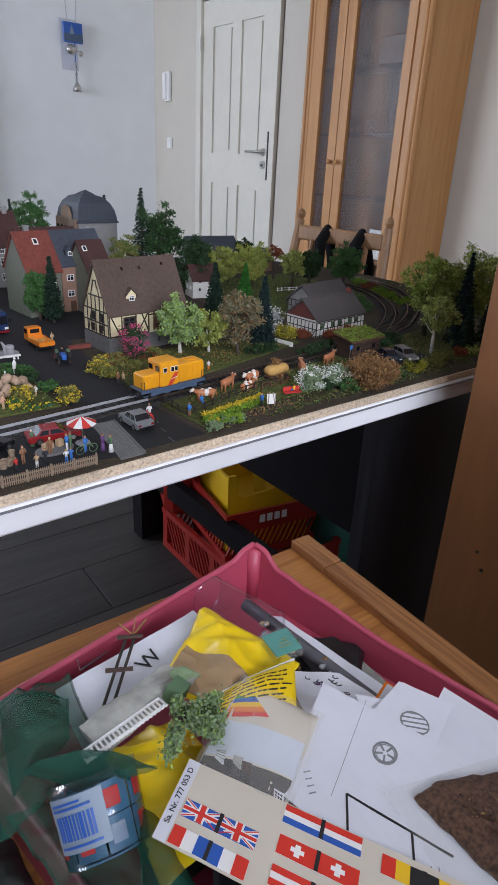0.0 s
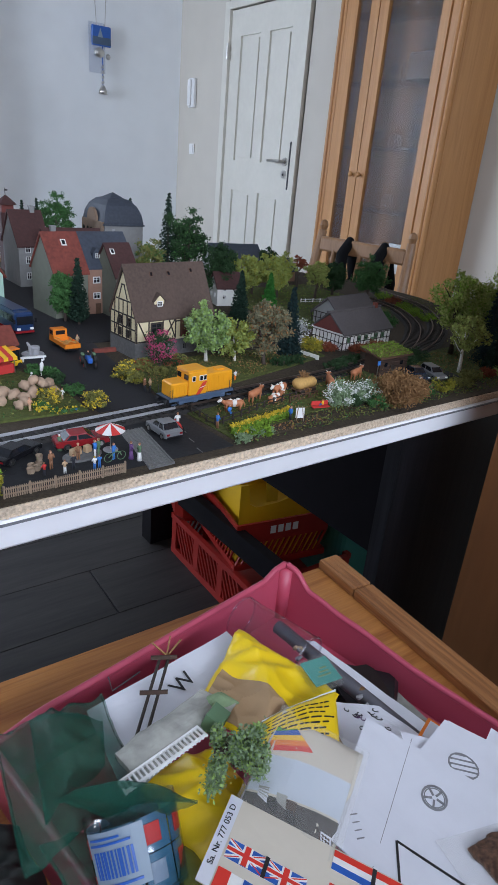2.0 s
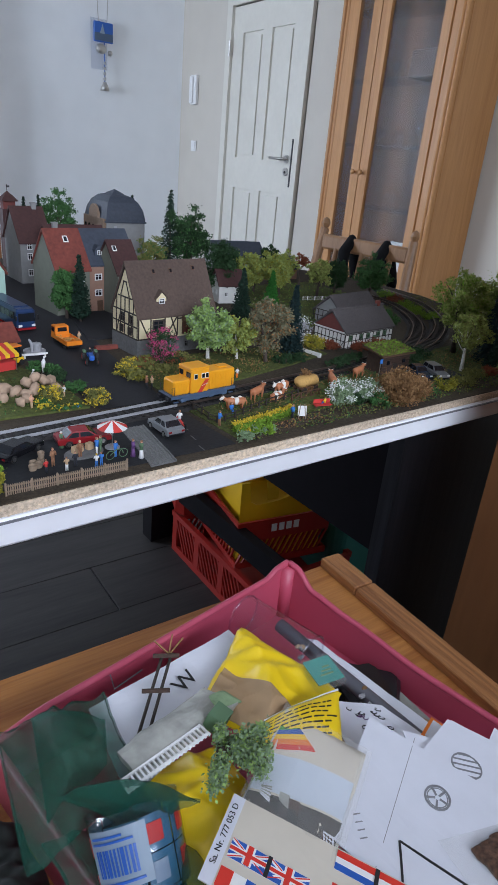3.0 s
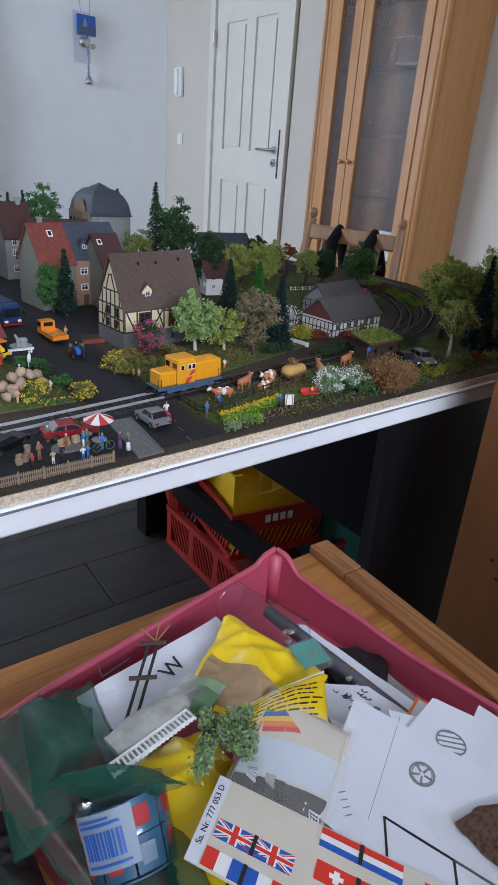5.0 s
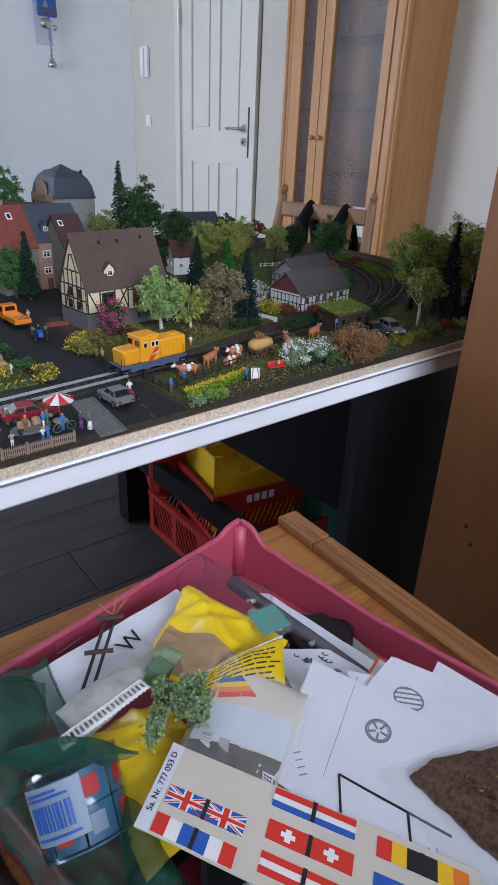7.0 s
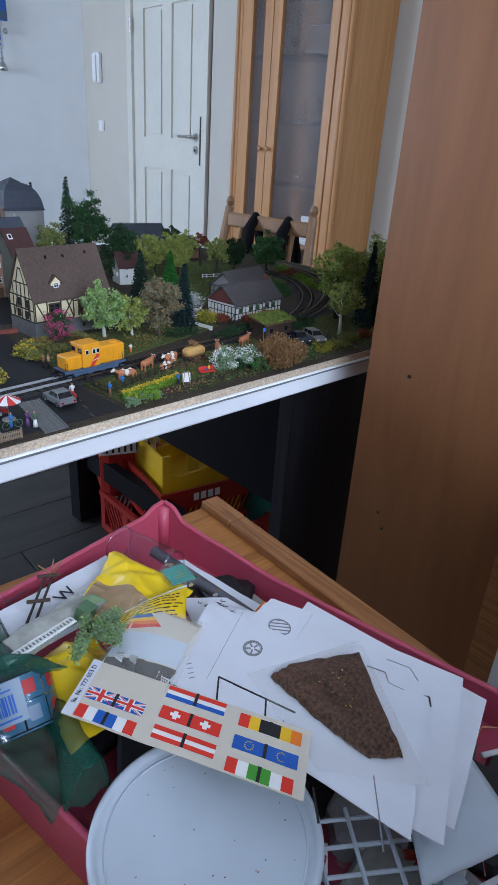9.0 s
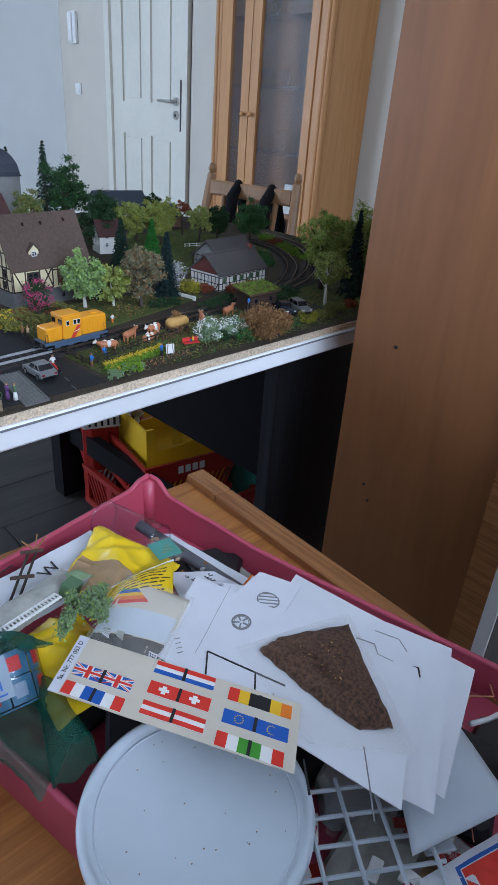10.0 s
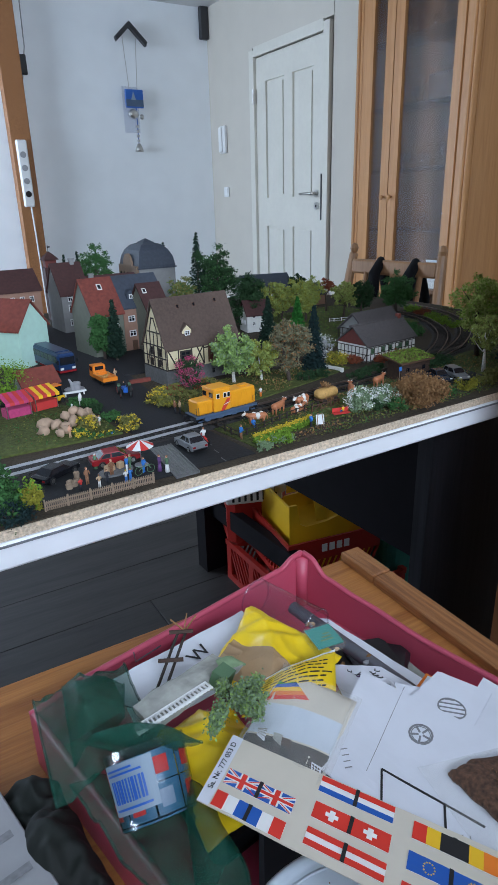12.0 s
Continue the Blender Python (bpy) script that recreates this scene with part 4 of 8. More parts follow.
patch("parking", [(0.615, 0.530), (0.715, 0.535), (0.72, 0.578), (0.62, 0.572)], 0.0022, "asphalt", "small dark parking area beside the hut", "pavement")
patch("garden_bed", [(0.33, 0.479), (0.435, 0.490), (0.44, 0.505), (0.335, 0.495)], 0.0024, "soil", "brown garden bed at the board's edge", "ground")
grass("lawn_tufts", [(-0.04, 0.611), (0.226, 0.609), (0.218, 0.70), (0.18, 0.76), (0.10, 0.77), (-0.04, 0.76)], 3000, ["grass_dull", "leaf_mid", "leaf_olive"], "short mossy tufts on the lawn island", 0.0035, 3)
grass("verge_tufts", [(0.322, 0.612), (0.42, 0.633), (0.60, 0.685), (0.60, 0.73), (0.45, 0.73), (0.325, 0.727)], 3500, ["grass_dull", "leaf_olive", "dry_brown"], "olive tufts along the track", 0.003, 5)
grass("meadow_tufts", [(0.33, 0.50), (0.50, 0.535), (0.88, 0.565), (0.85, 0.64), (0.62, 0.62), (0.42, 0.575), (0.32, 0.56)], 4000, ["leaf_olive", "leaf_mid", "dry_brown"], "dark green tufts on the meadow", 0.003, 6)
grass("edge_tufts", [(0.33, 0.474), (0.60, 0.486), (0.86, 0.494), (0.88, 0.55), (0.60, 0.53), (0.44, 0.512)], 3500, ["grass_dull", "leaf_mid", "leaf_olive"], "tufts along the board's edge", 0.004, 8)
grass("curve_tufts", [(0.84, 0.54), (0.95, 0.60), (1.10, 0.85), (1.12, 1.0), (1.07, 0.95), (1.0, 0.79), (0.88, 0.68)], 2500, ["grass_dull", "leaf_olive"], "olive tufts outside the track curve", 0.004, 9)
grass("bed_tufts", [(0.33, 0.479), (0.435, 0.490), (0.44, 0.505), (0.335, 0.495)], 700, ["dry_brown", "bark"], "brown bark mulch in the bed", 0.002, 10, 0.0015)
grass("far_tufts", [(0.66, 0.80), (0.95, 0.88), (0.95, 1.15), (0.66, 1.12)], 3000, ["leaf_mid", "grass_bright", "leaf_olive"], "green tufts on the far meadow", 0.004, 12)

# cobbled strip across the square, laid stone by stone
pv = thing("cobbled_strip", pose(0, 0, T), "grey cobbled pavement strip across the square", "pavement", kind="structure")
a, b, c, d = Vector((0.2265, 0.466)), Vector((0.2485, 0.467)), Vector((0.255, 0.545)), Vector((0.234, 0.545))
part("bed", Form().prism([a, b, c, d], 0.0, 0.0014, "z"), "stone_base", pv)
st = mesh_of("cobble", B((0, 0, 0.0003), (0.0034, 0.0034, 0.0010), taper=0.85), "pavement_stone")
for i in range(6):
    for j in range(22):
        u, v = (i + 0.5) / 6, (j + 0.5) / 22
        p = (a.lerp(b, u)).lerp(d.lerp(c, u), v)
        ob = new("cobble", st)
        ob.parent = pv
        ob.matrix_basis = pose(p.x, p.y, 0.0013, 0, 0, 45)
part("kerb", Form().prism([(0.2488, 0.467), (0.2502, 0.467), (0.2567, 0.545), (0.2553, 0.545)], 0, 0.0024, "z"), "pavement_stone", pv)
for k in range(3):
    solid("road_marking", B((0.282 + 0.004 * k, 0.480 + 0.022 * k, T + 0.0012), (0.0008, 0.010, 0.0004)), "pavement_stone", "worn white dash on the asphalt", "road marking", "road dashes")


# tracks
def smooth_line(pts, step=0.004):
    out = []
    P = [Vector(p) for p in pts]
    for i in range(len(P) - 1):
        p0, p1, p2, p3 = P[max(i - 1, 0)], P[i], P[i + 1], P[min(i + 2, len(P) - 1)]
        n = max(2, int((p2 - p1).length / step))
        for k in range(n):
            t = k / n
            out.append(0.5 * ((2 * p1) + (p2 - p0) * t + (2 * p0 - 5 * p1 + 4 * p2 - p3) * t * t + (3 * p1 - p0 - 3 * p2 + p3) * t ** 3))
    return out + [P[-1]]


def track(name, pts, label, rail, zb=0.0008, bed=True):
    t = thing(name, pose(0, 0, T), label, "railway track", "railway tracks")
    L = smooth_line(pts)
    N = []
    for i in range(len(L)):
        d = (L[min(i + 1, len(L) - 1)] - L[max(i - 1, 0)]).normalized()
        N.append(Vector((-d.y, d.x)))

    def ribbon(off, wd, z0, z1, taper=0.0):
        v, f = [], []
        for p, n in zip(L, N):
            for o, z in ((-wd / 2, z0), (wd / 2, z0), (wd / 2 - taper, z1), (-wd / 2 + taper, z1)):
                q = p + n * (off + o)
                v.append((q.x, q.y, z))
        for i in range(len(L) - 1):
            f += [(4 * i + k, 4 * i + (k + 1) % 4, 4 * i + 4 + (k + 1) % 4, 4 * i + 4 + k) for k in range(4)]
        f += [(3, 2, 1, 0), tuple(4 * (len(L) - 1) + k for k in range(4))]
        return Form().add(v, f)

    if bed:
        part("ballast", ribbon(0, 0.036, 0, 0.0025, 0.004), "ballast", t)
    for s in (-1, 1):
        part("rail", ribbon(s * 0.00825, 0.0012, 0.0037, 0.0062), rail, t)
    me = mesh_of("sleeper", B((0, 0, 0), (0.0030, 0.027, 0.0014)), "sleeper")
    acc, last = 0.0, L[0]
    for p, n in zip(L, N):
        acc += (p - last).length
        last = p
        if acc > 0.0072:
            acc = 0
            ob = new("sleeper", me)
            ob.parent = t
            ob.matrix_basis = pose(p.x, p.y, 0.0032, 0, 0, math.degrees(math.atan2(n.y, n.x)) - 90)


track("main_track", [(-0.25, 0.520), (0.0, 0.548), (0.149, 0.562), (0.23, 0.571), (0.305, 0.5795)], "straight model track with bright rails and dark sleepers", "rail_metal")
track("meadow_track", [(0.3055, 0.5795), (0.40, 0.5895), (0.488, 0.601), (0.573, 0.614), (0.66, 0.634), (0.735, 0.656)], "weathered model track along the meadow", "rusty_rail")
track("inner_curve_track", [(0.7385, 0.6575), (0.809, 0.704), (0.881, 0.766), (0.937, 0.843), (0.968, 0.92), (0.972, 1.01)], "curved model track with dull rails", "rusty_rail")
track("outer_curve_track", [(0.752, 0.648), (0.825, 0.682), (0.922, 0.750), (1.005, 0.844), (1.048, 0.935), (1.062, 1.04)], "curved model track with dull rails", "rusty_rail")

# ---- layout: buildings ----
t = house(0.344, 0.748, 7, 0.107, 0.060, 0.047, 0.100, "wall_cream", "roof_brown", "half-timbered house with brown tiled roof and stone base", base=0.0185, over=0.0025, skylights=((0.3, 0.78, 0.0045), (0.52, 0.78, 0.0045), (0.82, 0.82, 0.0045)), sky_m="wood_brown")
t.matrix_world = t.matrix_world @ Matrix.Diagonal((1.11, 1, 1.10, 1))
W, D = 0.107, 0.060
beams(t, [((0, 0.0195), (W * 0.5, 0.0195)), ((0, 0.044), (W, 0.044)), ((0.001, 0.0195), (0.001, 0.044)), ((0.017, 0.02), (0.017, 0.044)), ((0.036, 0.02), (0.036, 0.044)), ((W * 0.5, 0.02), (W * 0.5, 0.044)),
          ((0.003, 0.043), (0.014, 0.021)), ((0.038, 0.021), (0.053, 0.043)), ((0.053, 0.021), (0.044, 0.043)), ((W * 0.5, 0.040), (W, 0.040))], "y", 0.0016)
window(t, (0.0268, 0, 0.033), 0.0155, 0.0155, "y", "timber")
beams(t, [((0, 0.0195), (D, 0.0195)), ((0, 0.033), (D, 0.033)), ((0, 0.047), (D, 0.047)), ((0.013, 0.063), (D - 0.013, 0.063)), ((0.026, 0.08), (D - 0.026, 0.08))] + [((k * D / 6 + 0.001, 0.02), (k * D / 6 + 0.001, 0.047)) for k in range(7)]
      + [((D * k / 6, 0.047), (D * k / 6, 0.062)) for k in (1, 2, 3, 4, 5)] + [((D / 6, 0.021), (D / 3, 0.046)), ((D * 5 / 6, 0.021), (D * 2 / 3, 0.046)), ((0, 0.047), (D / 2, 0.097)), ((D, 0.047), (D / 2, 0.097)), ((D / 3, 0.064), (D / 2.2, 0.079)), ((D / 1.5, 0.064), (D / 1.8, 0.079))], "x", 0.0016)
for v in (0.25, 0.58):
    window(t, (0, v * D, 0.040), 0.009, 0.010, "x", "timber")
    window(t, (0, v * D + 0.003, 0.0262), 0.008, 0.009, "x", "timber")
part("balcony", B((W * 0.77, -0.001, 0.0285), (W * 0.40, 0.003, 0.0015)).box((W * 0.77, -0.0005, 0.032), (W * 0.42, 0.002, 0.022)), "wood_brown", t, "brown slatted wooden loggia")
for k in range(22):
    part("slat", B((W * (0.575 + 0.018 * k), -0.0020, 0.0265), (0.0009, 0.001, 0.010)), "timber_red", t)
part("arch_door", B((W * 0.87, -0.0012, 0.008), (0.013, 0.0008, 0.016)).lathe([(0.0065, -0.0004), (0.0065, 0.0004)], 14, m=pose(W * 0.87, -0.0012, 0.016, 90, 0, 0)), "window_dark", t, "dark arched gateway")
window(t, (W * 0.62, -0.0009, 0.009), 0.005, 0.007, "y", "stone_base")
dm = Form().prism([(-0.0065, 0), (0.0065, 0), (0.0065, 0.009), (0, 0.0155), (-0.0065, 0.009)], -0.006, 0.012, "y", m=pose(0.034, 0.012, 0.055))
dr = part("dormer", dm, "wall_cream", t, "small gabled dormer")
part("roof", Form().prism([(-0.0085, 0.0075), (0, 0.016), (0.0085, 0.0075), (0.0085, 0.009), (0, 0.0178), (-0.0085, 0.009)], -0.008, 0.013, "y", m=pose(0.034, 0.012, 0.055)), "roof_brown", dr)
window(t, (0.034, 0.0055, 0.0605), 0.007, 0.006, "y")

FW = lambda us, zs, w=0.009, h=0.011: tuple((u, z, w, h) for u in us for z in zs)
house(0.318, 0.972, 8, 0.054, 0.076, 0.068, 0.119, "wall_green", "roof_red", "town house with weathered red roof and blank gable", FW((0.3, 0.75), (0.02, 0.045)), skylights=((0.55, 0.72, 0.008),), over=0.003)
t = house(0.374, 0.985, 6, 0.082, 0.085, 0.072, 0.118, "wall_pinkish", "roof_slate", "narrow brick-red town house with slate roof", FW((0.17,), (0.030, 0.054), 0.012, 0.010), door=(0.2, 0.009, 0.018), over=0.002)
dr = part("dormer", Form().prism([(-0.007, 0), (0.007, 0), (0.007, 0.009), (0, 0.016), (-0.007, 0.009)], -0.004, 0.016, "y", m=pose(0.020, 0.012, 0.084)), "roof_slate", t)
window(t, (0.020, 0.0075, 0.089), 0.007, 0.007, "y")
house(0.402, 0.945, 6, 0.040, 0.070, 0.066, 0.108, "wall_green", "roof_maroon", "town house with dark maroon roof and blank gable", FW((0.3, 0.7), (0.03, 0.05)), skylights=((0.2, 0.72, 0.007),), over=0.003)
house(0.335, 1.215, 4, 0.055, 0.080, 0.075, 0.127, "wall_grey", "roof_maroon", "grey town house with dark red roof", FW((0.3, 0.75), (0.02, 0.048, 0.066), 0.009, 0.012), door=(0.55, 0.009, 0.02), chimney=(0.75, 0.5, 0.008, 0.012))
house(0.372, 1.150, 4, 0.105, 0.075, 0.058, 0.105, "wall_grey", "roof_maroon", "long house with maroon roof and pale chimney", FW((0.2, 0.5, 0.8), (0.02, 0.042)), chimney=(0.14, 0.35, 0.008, 0.010))
house(0.215, 1.24, 4, 0.09, 0.08, 0.085, 0.118, "wall_pinkish", "roof_maroon", "dark brick town house with maroon roof", FW((0.2, 0.4, 0.6, 0.8), (0.02, 0.045, 0.068), 0.008, 0.011))
house(0.10, 1.22, 4, 0.10, 0.08, 0.075, 0.115, "wall_grey", "roof_maroon", "grey town house with wide maroon roof", FW((0.2, 0.4, 0.6, 0.8), (0.02, 0.045, 0.063), 0.008, 0.011))
house(0.255, 1.01, 128, 0.085, 0.066, 0.060, 0.098, "wall_mint", "roof_red", "mint green house with red roof beside the road", FW((0.3, 0.7), (0.02, 0.042)))
house(0.165, 1.03, 128, 0.085, 0.075, 0.075, 0.112, "wall_yellow", "roof_red", "pale yellow gabled house with red roof", FW((0.3, 0.7), (0.02, 0.05)))
house(0.10, 0.90, 60, 0.06, 0.06, 0.05, 0.085, "wall_mint", "roof_red", "small mint green house with red roof", FW((0.3, 0.7), (0.02, 0.036)))

tw = thing("clock_tower", pose(0.366, 1.40, T), "dark red church tower with pointed cap", "model tower", "model houses")
part("wall", B((0, 0, 0.055), (0.028, 0.028, 0.112)), "roof_maroon", tw)
part("belfry", B((0, 0, 0.118), (0.023, 0.023, 0.018)), "timber_red", tw)
part("roof", Form().lathe([(0.021, 0.126), (0.019, 0.128), (0.009, 0.137), (0.001, 0.143)], 8), "roof_maroon", tw)
part("weather_vane", Form().tube([(0, 0, 0.142), (0, 0, 0.156)], 0.0006, 5).box((0.002, 0, 0.152), (0.006, 0.0006, 0.003)), "dark_metal", tw)

dm = thing("domed_hall", pose(0.517, 1.268, T, 0, 0, 2) @ Matrix.Diagonal((0.9, 0.9, 1, 1)), "grey hall with dark slate dome and arched stone facade", "model building", "model houses")
W, D, HH = 0.092, 0.115, 0.104
part("wall", B((W / 2, D / 2, HH / 2), (W, D, HH)), "wall_grey", dm)
part("cornice", B((W / 2, D / 2, HH + 0.001), (W + 0.006, D + 0.006, 0.003)), "roof_slate", dm)
prof = [(1.0, 0.0), (1.0, 0.004), (0.93, 0.020), (0.78, 0.034), (0.55, 0.044), (0.30, 0.0475), (0.30, 0.0485), (0.02, 0.056)]
part("dome", Form().lathe([(r * 0.72, HH + 0.0025 + z) for r, z in prof], 4, m=pose(W / 2, D / 2, 0) @ Matrix.Diagonal((W, D, 1, 1)) @ pose(0, 0, 0, 0, 0, 45)), "roof_slate", dm)
fac = part("facade", B((-0.003, D / 2, 0.055), (0.006, D * 0.94, 0.11)).lathe([(0.024, -0.003), (0.024, 0.003)], 20, m=pose(-0.003, D * 0.5, 0.110, 0, 90, 0)), "stone_arch", dm, "brown stone facade with round arches")
for k in range(5):
    part("arch_window", B((-0.0064, D * (0.14 + 0.18 * k), 0.082), (0.0012, 0.010, 0.018)).lathe([(0.005, -0.0006), (0.005, 0.0006)], 12, m=pose(-0.0064, D * (0.14 + 0.18 * k), 0.091, 0, 90, 0)), "window_dark", fac)
part("pilaster", B((0.02, -0.001, 0.088), (0.007, 0.002, 0.02)), "grey_item", dm)

# thatched farm
t = house(0.642, 0.692, 7.5, 0.113, 0.060, 0.0245, 0.049, "wall_white", "thatch", "timber framed farmhouse with dark thatched roof", gable_m="timber_red", over=0.003)
W, D = 0.113, 0.060
beams(t, [((0, 0.0012), (W, 0.0012)), ((0, 0.0105), (W, 0.0105)), ((0, 0.0200), (W, 0.0200))] + [((W * k / 14 + 0.0006, 0), (W * k / 14 + 0.0006, 0.0205)) for k in range(15)], "y", 0.0011)
for k in (1.5, 4.5, 6.5, 9.5, 11.5):
    window(t, (W * k / 14, 0, 0.0152), 0.006, 0.0075, "y", "cloth_green")
part("door", B((W * 8.5 / 14, -0.0005, 0.007), (0.007, 0.001, 0.014)), "cloth_green", t)
beams(t, [((0, 0.0012), (D, 0.0012)), ((0, 0.011), (D, 0.011)), ((0, 0.0212), (D, 0.0212))] + [((D * k / 8, 0), (D * k / 8, 0.021)) for k in range(9)] + [((0.001, 0.011), (D / 8, 0.001)), ((D, 0.011), (D * 7 / 8, 0.001))], "x", 0.0011)
part("ridge_cap", Form().tube([(-0.006, D / 2, 0.0508), (W + 0.006, D / 2, 0.0508)], 0.0022, 6), "thatch", t)
part("chimney", B((W * 0.93, D / 2, 0.052), (0.006, 0.006, 0.010)), "roof_red", t)
t = house(0.728, 0.795, 10, 0.100, 0.056, 0.0215, 0.046, "wall_grey", "thatch", "small timber framed barn with dark thatched roof", over=0.005)
beams(t, [((0, 0.0012), (0.06, 0.0012)), ((0, 0.011), (0.06, 0.011)), ((0, 0.021), (0.06, 0.021))] + [((0.06 * k / 6, 0), (0.06 * k / 6, 0.021)) for k in range(7)], "x", 0.0012)
beams(t, [((0, 0.011), (0.105, 0.011))] + [((0.105 * k / 10, 0), (0.105 * k / 10, 0.021)) for k in range(11)], "y", 0.0012)
t = thing("wooden_hut", pose(0.603, 0.580, T, 0, 0, 3) @ Matrix.Diagonal((0.84, 0.8, 1, 1)), "brown log hut with mossy green roof", "model hut", "model houses")
part("wall", B((0.033, 0.017, 0.013), (0.062, 0.032, 0.026)), "hut_wood", t)
for k in range(7):
    part("log", Form().tube([(0.001, 0.0004, 0.002 + 0.0037 * k), (0.065, 0.0004, 0.002 + 0.0037 * k)], 0.0018, 6), "hut_wood", t)
for u in (0.014, 0.050):
    part("window", B((u, -0.0016, 0.016), (0.006, 0.001, 0.005)), "window_dark", t)
part("door", B((0.030, -0.0016, 0.007), (0.009, 0.001, 0.014)), "timber", t)
rf = part("roof", Form().prism([(-0.007, 0.025), (0.040, 0.031), (0.040, 0.033), (-0.007, 0.027)], -0.006, 0.070, "x"), "wood_brown", t)
g = np.random.default_rng(5)
pp = np.stack([g.uniform(-0.006, 0.070, 1500), g.uniform(-0.007, 0.040, 1500), np.zeros(1500)], 1)
pp[:, 2] = 0.0276 + (pp[:, 1] + 0.007) * 0.128 + g.random(1500) * 0.0016
cloud("moss", pp, 0.0015, ["grass_bright", "leaf_olive"], rf, "bright green moss cover", 5, pick=g.integers(0, 2, 1500))

house(0.795, 1.30, -10, 0.12, 0.08, 0.035, 0.062, "wall_grey", "roof_slate", "grey house with flat slate roof", FW((0.2, 0.5, 0.8), (0.02,)), chimney=(0.3, 0.5, 0.006, 0.006))
house(0.618, 1.0, -10, 0.045, 0.04, 0.034, 0.055, "wall_white", "roof_maroon", "small white cottage with maroon roof", FW((0.3, 0.7), (0.016, 0.03), 0.006, 0.007), gable=((0.3, 0.018, 0.006, 0.008), (0.7, 0.018, 0.006, 0.008), (0.5, 0.036, 0.006, 0.008)))
house(0.855, 1.19, 0, 0.09, 0.06, 0.025, 0.045, "wall_pinkish", "roof_slate", "low brick house with dark roof", FW((0.3, 0.7), (0.015,)))

# kiosk, fair stalls and fountain at the square
t = house(0.165, 0.785, 8, 0.045, 0.035, 0.022, 0.036, "grey_item", "roof_red", "kiosk with red tiled roof and white window", ((0.75, 0.013, 0.008, 0.009),), over=0.004)
def stall(x, y, rot, a, b, label):
    t = thing("market_stall", pose(x, y, T, 0, 0, rot), label, "market stall", "market stalls")
    part("counter", B((0, 0, 0.006), (0.03, 0.016, 0.012)), b, t)
    for sx in (-0.014, 0.014):
        part("pole", Form().tube([(sx, -0.010, 0), (sx, -0.010, 0.022)], 0.0006, 6), "steel", t)
    for k in range(6):
        part("awning_strip", Form().prism([(-0.013, 0.021), (0.010, 0.028), (0.010, 0.0285), (-0.013, 0.0215), (-0.0134, 0.018)], -0.016 + 0.0054 * k, -0.0108 + 0.0054 * k, "x"), a if k % 2 else b, t)
stall(0.178, 0.745, 15, "flag_yellow", "cloth_red", "market stall with red and yellow awning")
stall(0.145, 0.735, 10, "cloth_red", "blossom_pink", "market stall with red and pink awning")
stall(0.105, 0.730, 5, "cloth_white", "cloth_red", "market stall with red and white awning")
t = thing("fork_truck", pose(0.197, 0.765, T, 0, 0, 20), "small yellow truck with black cab", "model vehicle", "model vehicles")
part("chassis", B((0, 0, 0.006), (0.022, 0.013, 0.006), bevel=0.001), "flag_yellow", t)
part("cab", B((0.002, 0, 0.015), (0.013, 0.011, 0.013), taper=0.85), "window_dark", t)
part("roof", B((0.002, 0, 0.0222), (0.013, 0.012, 0.0014)), "flag_orange", t)
for sx in (-0.007, 0.007):
    for sy in (-0.0062, 0.0062):
        part("wheel", Form().tube([(sx, sy - 0.001, 0.0033), (sx, sy + 0.001, 0.0033)], 0.0033, 12), "rubber", t)
t = thing("fountain", pose(0.232, 0.800, T, 0, 0, 0), "grey stone fountain with a small figure", "fountain")
part("basin", Form().lathe([(0.013, 0.001), (0.0135, 0.004), (0.012, 0.004), (0.012, 0.003)], 16), "grey_item", t)
part("column", Form().lathe([(0.005, 0.003), (0.0055, 0.010), (0.006, 0.011), (0.0045, 0.013)], 12, m=pose(0.003, 0, 0)), "grey_item", t)
part("finial", Form().tube([(-0.003, 0, 0.003), (-0.003, 0, 0.012), (-0.006, 0.001, 0.018)], [0.002, 0.0022, 0.0012], 7), "grey_item", t)
solid("barrier_rail", B((0.226, 0.778, T + 0.006), (0.030, 0.003, 0.0022), m=None), "cloth_white", "white barrier rail beside the road", "barrier")
for k in (-0.012, 0.012):
    solid("barrier_post", B((0.226 + k, 0.778, T + 0.0030), (0.0016, 0.0016, 0.0048)), "cloth_white", "short white post under the rail", "barrier", "barrier posts")
solid("flower_planter", B((0.320, 0.790, T + 0.003), (0.030, 0.006, 0.0050)), "roof_red", "long red brick planter beside the yard", "planter")

# ---- layout: rolling stock and vehicles ----
lo = thing("diesel_locomotive", pose(0.3360, 0.5828, T + 0.0062, 0, 0, 6.2) @ Matrix.Scale(0.95, 4), "yellow and blue model diesel locomotive on the track", "locomotive")
part("frame", B((0, 0, 0.0085), (0.086, 0.025, 0.003)), "loco_blue", lo)
part("side_sill", B((0, -0.0105, 0.0055), (0.062, 0.004, 0.0042)).box((0, 0.0105, 0.0055), (0.062, 0.004, 0.0042)), "loco_blue", lo)
part("long_hood", B((0.0245, 0, 0.0205), (0.036, 0.0205, 0.021), bevel=0.0014), "loco_yellow", lo)
part("short_hood", B((-0.0285, 0, 0.0180), (0.021, 0.0205, 0.016), bevel=0.0014), "loco_yellow", lo)
for k in range(10):
    part("hood_rib", B((0.0085 + 0.0036 * k, -0.01035, 0.0195), (0.0012, 0.0006, 0.015)), "loco_yellow", lo)
for k in range(5):
    part("hood_rib", B((-0.0365 + 0.0036 * k, -0.01035, 0.0172), (0.0012, 0.0006, 0.011)), "loco_yellow", lo)
